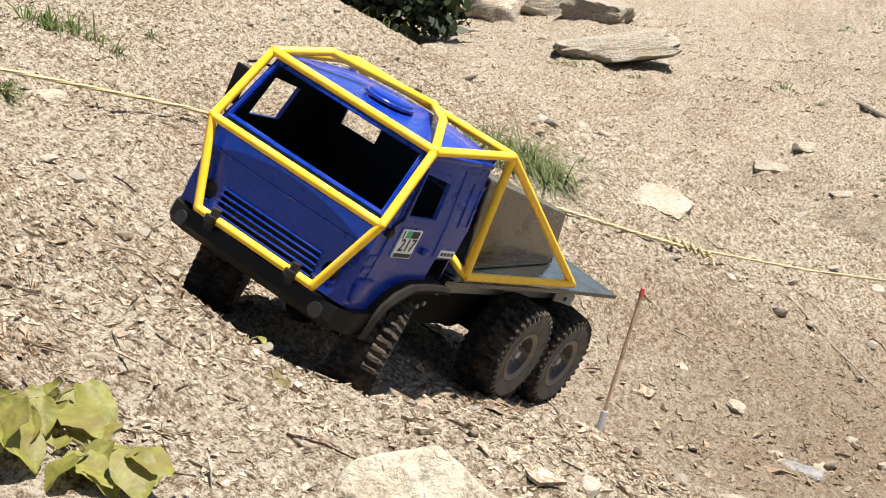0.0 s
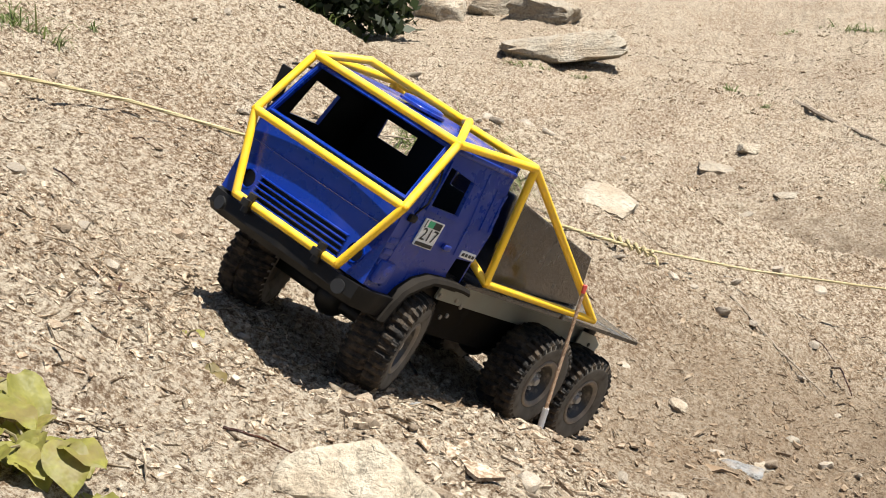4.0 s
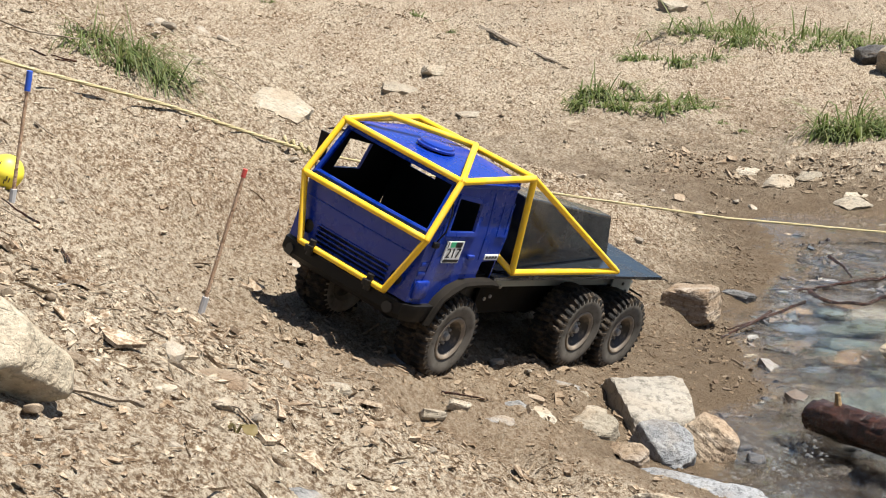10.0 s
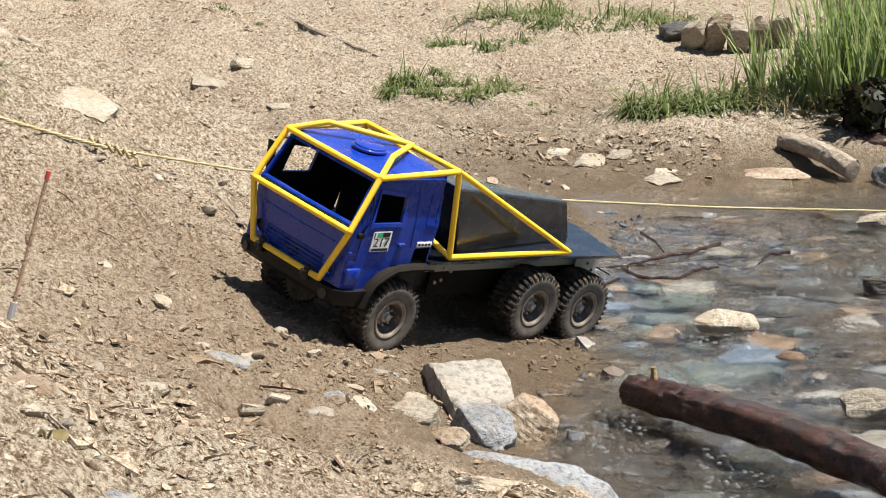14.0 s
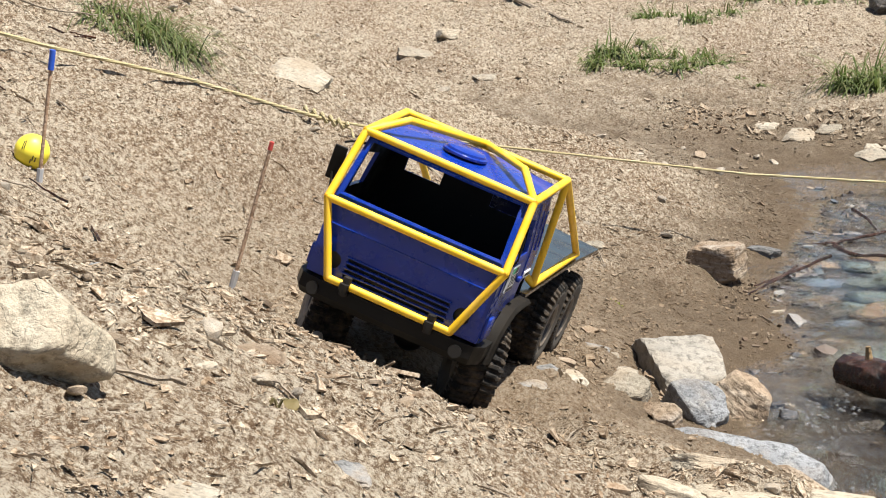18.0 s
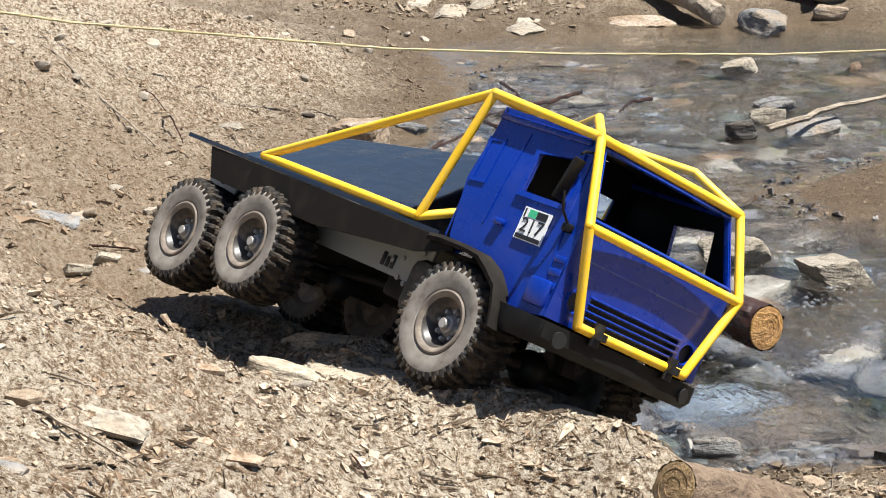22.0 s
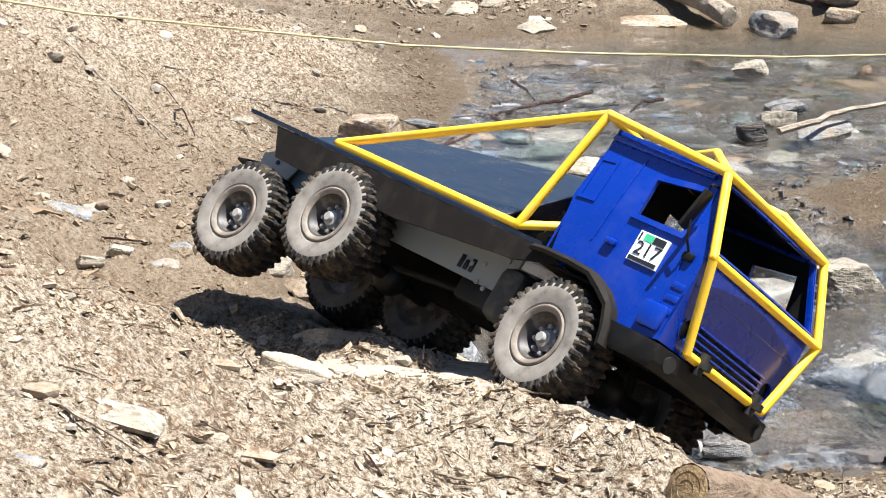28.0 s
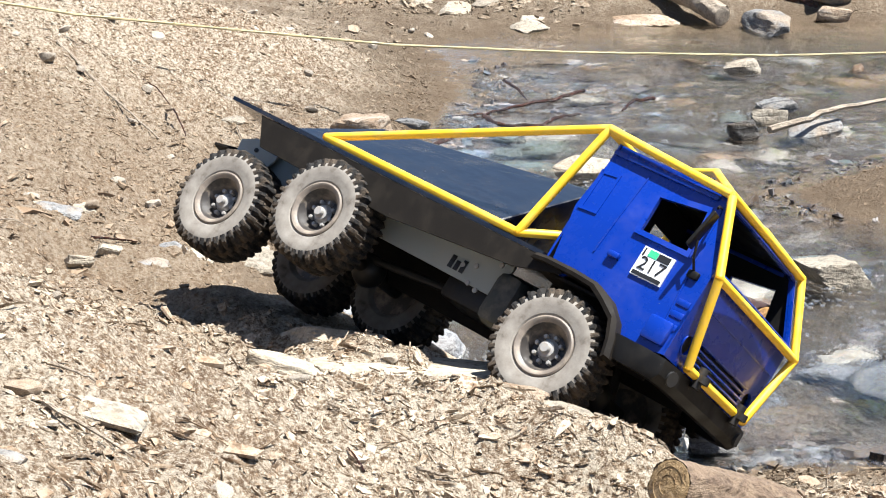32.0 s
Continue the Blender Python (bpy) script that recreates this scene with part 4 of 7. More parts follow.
def build_bumper_and_bed():
    bm = bmesh.new()
    prof = [(-0.070, 0.128), (-0.030, 0.128), (-0.008, 0.118), (-0.002, 0.095), (0.0, 0.0)]
    prof = prof + [(x, -y) for x, y in prof[-2::-1]]
    rings = []
    for x, y in prof:
        rings.append([bm.verts.new((x - dx, y * k, z)) for dx, k, z in ((0.0, 1.0, -0.007), (-0.001, 1.0, -0.024), (0.006, 0.98, -0.033), (0.018, 0.90, -0.033), (0.018, 0.90, -0.007))])
    for a, b in zip(rings, rings[1:]):
        for k in range(5):
            bm.faces.new((a[k], a[(k + 1) % 5], b[(k + 1) % 5], b[k]))
    bm.faces.new(rings[0])
    bm.faces.new(rings[-1][::-1])
    bumper = part("bumper", bm, BLACK, truck, "black bumper with rounded corners")
    for s in (1, -1):
        bm = bmesh.new()
        rod(bm, (0.004, s * 0.058, -0.012), (0.004, s * 0.058, 0.012), 0.0055, n=10)
        rod(bm, (0.010, s * 0.058, -0.004), (0.010, s * 0.058, 0.004), 0.0065, n=10)
        part("tube_clamp", bm, DARK_METAL, bumper)
        bm = bmesh.new()
        lathe(bm, [(0.0, 0.0), (0.0085, 0.0), (0.0085, 0.003), (0.0, 0.003)], 16, Matrix.Translation((-0.003, s * 0.098, -0.020)) @ pose(0, 0, 0, 0, 90, s * 12))
        part("fog_light_socket", bm, INK, bumper)
        # wheel arch: a lip that follows the wheel
        bm = bmesh.new()
        pts = [(-0.060, -0.036), (-0.066, -0.016), (-0.076, 0.004), (-0.096, 0.021), (-0.122, 0.031), (-0.152, 0.033), (-0.190, 0.033), (-0.208, 0.031)]
        rows_ = []
        for k, (x, z) in enumerate(pts):
            xi, zi = x - (0.009 if k < 4 else 0.003), z - (0.003 if k < 3 else 0.008)
            rows_.append([bm.verts.new(p) for p in ((x, s * 0.110, z), (x, s * 0.131, z), (xi + 0.003, s * 0.135, zi + 0.004), (xi, s * 0.134, zi), (xi, s * 0.112, zi))])
        for a, b in zip(rows_, rows_[1:]):
            for j in range(5):
                bm.faces.new((a[j], a[(j + 1) % 5], b[(j + 1) % 5], b[j]))
        bm.faces.new(rows_[0])
        bm.faces.new(rows_[-1][::-1])
        part("fender", bm, SKIRT, truck, "black plastic wheel arch")
        bm = bmesh.new()
        box(bm, -0.220, -0.055, min(s * 0.052, s * 0.056), max(s * 0.052, s * 0.056), -0.030, 0.030, 0.001)
        box(bm, -0.215, -0.070, min(s * 0.052, s * 0.112), max(s * 0.052, s * 0.112), 0.018, 0.022, 0.001)
        part("wheel_well", bm, SKIRT, truck)
        bm = bmesh.new()
        box(bm, -0.70, -0.270, s * 0.060 - 0.002, s * 0.060 + 0.002, -0.027 if s < 0 else -0.010, 0.024)
        rail = part("chassis_rail", bm, STEEL, truck, "grey steel chassis rail")
        if s > 0:
            # added black sheet that stands in for the dark under the bed
            bm = bmesh.new()
            box(bm, -0.69, -0.30, 0.046, 0.050, -0.060, -0.004)
            part("inner_frame", bm, SKIRT, truck, "black board added for the shade under the bed")
        for x, z in ((-0.274, -0.004), (-0.286, 0.010), (-0.316, -0.004), (-0.314, -0.026), (-0.333, -0.010), (-0.30, -0.03), (-0.66, -0.022), (-0.675, -0.03)):
            bm = bmesh.new()
            lathe(bm, [(0.0, 0.0), (0.0032, 0.0), (0.0032, 0.002), (0.0, 0.003)], 8, Matrix.Translation((x, s * 0.0622, z)) @ pose(0, 0, 0, -90 * s, 0, 0))
            part("bolt", bm, CHROME, rail)
    bm = bmesh.new()
    panel(bm, [(-0.205, -0.125), (-0.205, 0.125), (-0.56, 0.126), (-0.700, 0.132), (-0.735, 0.0), (-0.720, -0.128), (-0.56, -0.126)], [], lambda u, v, d: Vector((u, v, 0.036 - d)), 0.005)
    part("flatbed", bm, SHEET, truck, "black sheet flatbed with a pointed tail")
    bm = bmesh.new()
    panel(bm, [(-0.640, -0.006), (-0.415, -0.010), (-0.230, 0.006), (-0.170, 0.022), (-0.180, 0.030), (-0.665, 0.030)], [], lambda u, v, d: Vector((u, -0.1262 + d, v)), 0.003)
    part("side_skirt", bm, SKIRT, truck, "black side skirt")
    # tapered cover on the bed
    bm = bmesh.new()
    low = [(-0.300, 0.093), (-0.640, 0.052), (-0.640, -0.100), (-0.306, -0.106)]
    high = [(-0.272, 0.084, 0.151), (-0.612, 0.048, 0.108), (-0.612, 0.020, 0.109), (-0.272, 0.010, 0.152)]
    a = [bm.verts.new((x, y, 0.0362)) for x, y in low]
    b = [bm.verts.new(p) for p in high]
    for i in range(4):
        bm.faces.new((a[i], a[(i + 1) % 4], b[(i + 1) % 4], b[i]))
    bm.faces.new(b)
    bm.faces.new(a[::-1])
    bmesh.ops.bevel(bm, geom=list(bm.edges), offset=0.003, segments=2, affect="EDGES", profile=0.5)
    part("bed_cover", bm, SHEET, truck, "glossy black tapered cover on the bed", 12)
    # running gear under the frame
    bm = bmesh.new()
    box(bm, -0.36, -0.25, -0.04, 0.04, -0.05, 0.0, 0.006)
    box(bm, -0.26, -0.20, -0.055, 0.055, -0.055, -0.01, 0.004)
    part("gearbox", bm, DARK_METAL, truck)
    bm = bmesh.new()
    rod(bm, (-0.14, 0.0, -0.058), (-0.30, 0.0, -0.03), 0.005)
    rod(bm, (-0.31, 0.0, -0.03), (-0.66, 0.0, -0.062), 0.005)
    part("drive_shaft", bm, DARK_METAL, truck)
    bm = bmesh.new()
    box(bm, -0.70, -0.675, -0.07, 0.07, -0.028, 0.026, 0.003)
    part("rear_crossmember", bm, BLACK, truck)
    bm = bmesh.new()
    box(bm, -0.266, -0.228, -0.094, -0.050, -0.060, 0.004, 0.012)
    part("air_tank", bm, TANK, truck, "dull olive-grey tank with rounded edges")
    for k in range(3):
        bm = bmesh.new()
        box(bm, -0.352 + 0.009 * k, -0.346 + 0.009 * k, -0.0636, -0.0622, -0.020, -0.004 - 0.004 * (k == 1), 0.0003)
        part("printed_bar", bm, INK, truck)
    for s in (1, -1):
        bm = bmesh.new()
        panel(bm, [(-0.655, -0.004), (-0.668, -0.034), (-0.716, -0.030), (-0.722, 0.000), (-0.700, 0.010), (-0.655, 0.012)], [], lambda u, v, d: Vector((u, s * (0.072 - d), v)), 0.0025)
        bracket = part("rear_bracket", bm, STEEL, truck, "grey steel rear bracket")
        for x, z in ((-0.672, -0.020), (-0.706, -0.018), (-0.690, -0.004)):
            bm = bmesh.new()
            lathe(bm, [(0.0, 0.0), (0.0030, 0.0), (0.0030, 0.002), (0.0, 0.003)], 8, Matrix.Translation((x, s * 0.0722, z)) @ pose(0, 0, 0, -90 * s, 0, 0))
            part("bolt", bm, INK, bracket)
    bm = bmesh.new()
    panel(bm, [(-0.700, -0.060), (-0.745, -0.085), (-0.752, -0.060), (-0.735, 0.050), (-0.750, 0.085), (-0.705, 0.060)], [], lambda u, v, d: Vector((u, v, -0.012 + 0.35 * (u + 0.72) - d)), 0.003)
    part("tail_plate", bm, SKIRT, truck, "bent dark plate at the tail")


build_bumper_and_bed()


def tyre_mesh(side):
    """One carcass whose tread blocks stand out of it, staggered from side to side."""
    bm = bmesh.new()
    half = [(0.031, 0.018), (0.036, 0.0225), (0.042, 0.0240), (0.047, 0.0247), (0.0502, 0.0245), (0.0508, 0.0244), (0.0545, 0.0225), (0.0575, 0.017), (0.0583, 0.009), (0.0583, 0.0025), (0.0583, 0.0018)]
    half = [(0.031 + 1.18 * (r - 0.031), y) for r, y in half]
    prof = [(r, -1.42 * y) for r, y in half] + [(r, y) for r, y in half[::-1]]
    per, n = 6, 36
    rs = np.random.RandomState(2)
    tall = rs.uniform(0.6, 1.2, (2, n))
    rings = []
    for r, y in prof:
        ring = []
        s = 0 if y < 0 else 1
        for i in range(n * per):
            u = i / per + 0.5 * s + 14 * abs(y)
            up = (u % 1.0) < 0.6
            h = 0.0046 * tall[s][int(u) % n] if up and abs(y) > 0.002 and r > 0.0565 else 0.0
            a = 2 * math.pi * i / (n * per)
            out = 0.0016 if h and r < 0.0600 else 0.0
            h *= 1 + (0.10 * rs.normal() if h else 0)
            ring.append(bm.verts.new(((r + h) * math.cos(a), (y + out * (1 if s else -1)), (r + h) * math.sin(a))))
        rings.append(ring)
    k = n * per
    for a, b in zip(rings, rings[1:] + rings[:1]):
        for i in range(k):
            bm.faces.new((a[i], a[(i + 1) % k], b[(i + 1) % k], b[i]))
    me = finish(bm, "tyre", RUBBER, 22)
    me.materials.append(side)
    for p in me.polygons:
        c = p.center
        if math.hypot(c.x, c.z) < 0.0570 and abs(c.y) > 0.016:
            p.material_index = 1
    return me


def turned(name, profile, mat, n, closed=False):
    """A turned piece whose axis is the wheel's own y."""
    bm = bmesh.new()
    lathe(bm, profile, n, closed=closed)
    bmesh.ops.transform(bm, verts=bm.verts, matrix=pose(0, 0, 0, -90, 0, 0))
    return finish(bm, name, mat)


TYRE = {1: tyre_mesh(DARKER_SIDE), -1: tyre_mesh(DUSTY)}
RIM = turned("rim", [(0.0, 0.0035), (0.0195, 0.0035), (0.0212, 0.0055), (0.0235, 0.0140), (0.0262, 0.0165), (0.0268, 0.0195), (0.0308, 0.0222), (0.0328, 0.0200), (0.0328, -0.026), (0.0, -0.026)], RIM_METAL, 40)
HUB = turned("hub", [(0.0, 0.0180), (0.0050, 0.0180), (0.0058, 0.0170), (0.0062, 0.0125), (0.0092, 0.0115), (0.0100, 0.0085), (0.0125, 0.0060), (0.0, 0.0055)], CHROME, 20)
NUT = turned("nut", [(0.0, 0.003), (0.0029, 0.003), (0.0029, 0.0085), (0.0020, 0.0104), (0.0, 0.0104)], CHROME, 6)
STUD = turned("stud", [(0.0, 0.0050), (0.0016, 0.0050), (0.0016, 0.0118), (0.0, 0.0124)], CHROME, 6)
RING = turned("rim_ring", [(0.0270, 0.0195), (0.0300, 0.0226), (0.0328, 0.0232), (0.0346, 0.0222), (0.0346, 0.0200), (0.0272, 0.0180), (0.0270, 0.0195)], RING_METAL, 40, True)
wheels = {}


def build_wheels():
    for key, (x, z) in AXLES.items():
        for s in (1, -1):
            w = new("wheel", RIM)
            w.parent = truck
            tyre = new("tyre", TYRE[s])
            hub = new("hub", HUB)
            ring = new("rim_ring", RING)
            for o in (tyre, hub, ring):
                o.parent = w
            for mesh, r, turn in ((NUT, 0.0152, 0.0), (STUD, 0.0078, 0.4)):
                for i in range(8 if mesh == NUT else 5):
                    a = turn + 2 * math.pi * i / (8 if mesh == NUT else 5)
                    nut = new(mesh.name, mesh)
                    nut.parent = w
                    nut.matrix_basis = Matrix.Translation((r * math.cos(a), 0, r * math.sin(a)))
            wheels[key, s] = w
        bm = bmesh.new()
        rod(bm, (x, -0.09, z), (x, 0.09, z), 0.009, n=12)
        bmesh.ops.create_uvsphere(bm, u_segments=14, v_segments=10, radius=0.022, matrix=Matrix.Translation((x, 0.012, z)))
        for s in (1, -1):
            rod(bm, (x, s * 0.055, z), (x - 0.02, s * 0.055, z + 0.075), 0.006, n=8)
        part("axle", bm, DARK_METAL, truck, "dark muddy axle with differential")


build_wheels()



# ---- stones ----
def rock_bm(seed, detail=3, cuts=9, rough=0.06, blocky=0.0, twist=22):
    """An angular stone in a unit box, made by cutting a ball with planes."""
    rs = np.random.RandomState(seed)
    bm = bmesh.new()
    bmesh.ops.create_icosphere(bm, subdivisions=detail, radius=1.0)
    d = np.array([v.co[:] for v in bm.verts])
    n = rs.normal(size=(cuts, 3))
    n /= np.linalg.norm(n, axis=1)[:, None]
    skew = np.array(pose(0, 0, 0, *(rs.uniform(-1, 1, 3) * twist)).to_3x3())
    n = np.concatenate([n, skew, -skew])
    dist = np.concatenate([rs.uniform(0.62, 0.95, cuts), rs.uniform(0.55, 0.9, 6) * (1 - 0.2 * blocky)])
    k = d @ n.T
    r = np.where(k > 0.05, dist / np.maximum(k, 0.05), 9).min(1)
    p = d * np.minimum(r, 1.0)[:, None]
    lo, hi = p.min(0), p.max(0)
    p = (p - (lo + hi) / 2) / (hi - lo)
    off = rs.uniform(0, 50, 3)
    for v, q in zip(bm.verts, p):
        q = Vector(q)
        w = noise.noise(q * 4 + Vector(off)) + 0.5 * noise.noise(q * 11 + Vector(off)) + 0.25 * noise.noise(q * 26 + Vector(off))
        v.co = q * (1 + rough * w)
    return bm


def slab_bm(seed, outline, size, sharp=24.0, rough=0.03):
    """A flat-faced broken block: a cornered outline in its own x and y, chipped edges, face towards z."""
    rs = np.random.RandomState(seed)
    bm = bmesh.new()
    bmesh.ops.create_icosphere(bm, subdivisions=5, radius=1.0)
    d = np.array([v.co[:] for v in bm.verts])
    d /= np.linalg.norm(d, axis=1)[:, None]
    p = np.array(outline) * (1 + rs.uniform(-0.06, 0.06, (len(outline), 2)))
    e = np.roll(p, -1, 0) - p
    n = np.stack([e[:, 1], -e[:, 0]], -1)
    n /= np.linalg.norm(n, axis=1)[:, None]
    n *= np.sign((n * p).sum(1))[:, None]
    # sides lean, each by its own angle; the face and the foot close them
    world = []
    for (a, b), q in zip(n, p):
        m = np.array([a / size[0], b / size[1], 0.0])
        far = (a * q[0] + b * q[1]) / np.linalg.norm(m)
        m /= np.linalg.norm(m)
        m = m + np.array([0, 0, rs.uniform(-0.1, 0.45)])
        k = np.linalg.norm(m)
        world.append((m / k, far / k))
    for _ in range(4):
        m = rs.normal(size=3) * [0.8, 0.8, 0.5] + [0, 0, 0.9]
        m /= np.linalg.norm(m)
        reach = 0.5 * math.sqrt((m[0] * size[0]) ** 2 + (m[1] * size[1]) ** 2 + (m[2] * size[2]) ** 2)
        world.append((m, reach * rs.uniform(0.92, 1.12)))
    world += [(np.array([0.04, -0.03, 1.0]), 0.5 * size[2]), (np.array([0, 0, -1.0]), 0.5 * size[2])]
    ways = d * np.array(size)
    ways /= np.linalg.norm(ways, axis=1)[:, None]
    inv = sum((np.maximum(ways @ m, 1e-6) / max(far, 1e-4)) ** sharp for m, far in world)
    q = ways * (inv ** (-1 / sharp))[:, None]
    off, f = Vector(rs.uniform(0, 50, 3)), 1.0 / max(size)
    for v, c, w in zip(bm.verts, q, ways):
        c = Vector(c)
        k = 0.6 * noise.noise(c * f * 4 + off) + 0.5 * noise.noise(c * f * 10 + off) - 0.6 * abs(noise.noise(c * f * 7 - off)) + 0.2 * noise.noise(c * f * 36 + off)
        v.co = c + Vector(w) * (rough * k * max(size))
    return bm


def stone_label(mat, kind):
    word = {"pale_stone": "pale sandy", "grey_stone": "grey banded", "rusty_stone": "rust-stained tan", "green_grey_stone": "greenish grey", "dark_wet_stone": "dark wet", "wet_grey_stone": "wet grey", "wet_rusty_stone": "wet rust-brown", "wet_pale_stone": "wet pale"}[mat.name]
    tail = {"slab": "slab lying on the bare earth", "rock": "angular rock at the stream", "flat": "flat stone half sunk in the earth", "stone": "small stone on the slope",
            "block": "squared block at the water's edge", "sunk": "flat stone in the shallow stream", "ledge": "ledge stone on the near bank"}[kind]
    return word + " " + tail


def place_stone(x, y, w, dep, sz, turn, mat, kind, seed):
    z = max(ground_z(x, y), -0.05)
    big = w > 0.06
    bm = rock_bm(seed, 4 if w > 0.1 else 3, 7 if kind in ("block", "ledge", "slab") else 10, 0.07, 1.0 if kind in ("block", "ledge", "slab") else 0.3)
    tilt = {"flat": 5, "sunk": 3, "ledge": 4}.get(kind, 9)
    rs = np.random.RandomState(seed + 900)
    e = 0.01
    gx, gy = (land(x + e, y) - land(x - e, y)) / (2 * e), (land(x, y + e) - land(x, y - e)) / (2 * e)
    lean = Vector((-0.5 * gx, -0.5 * gy, 1)).normalized() if kind not in ("sunk",) else Vector((0, 0, 1))
    q = Vector((0, 0, 1)).rotation_difference(lean).to_matrix().to_4x4()
    if kind == "block" and y > 2.9:
        q = q @ pose(0, 0, 0, 15, 0, 0)
    if kind == "sunk":
        top = rs.uniform(-0.045, -0.012)
        sz = sz + 0.03
        z = top - sz * 0.5
    else:
        z = 0.12 * sz if kind == "rock" and ground_z(x, y) < -0.03 else z + sz * {"flat": -0.16, "ledge": 0.2, "slab": 0.35}.get(kind, 0.22)
    m = Matrix.Translation((x, y, z)) @ q @ pose(0, 0, 0, rs.uniform(-tilt, tilt), rs.uniform(-tilt, tilt), rs.uniform(-25, 25)) @ Matrix.Diagonal((w, dep, sz, 1))
    name = "rock" if big else "stone"
    bmesh.ops.transform(bm, verts=bm.verts, matrix=Matrix.Diagonal((w, dep, sz, 1)))
    return solo(name, bm, mat, stone_label(mat, kind), name, m @ Matrix.Diagonal((1 / w, 1 / dep, 1 / sz, 1)), "stones of the bank and stream")


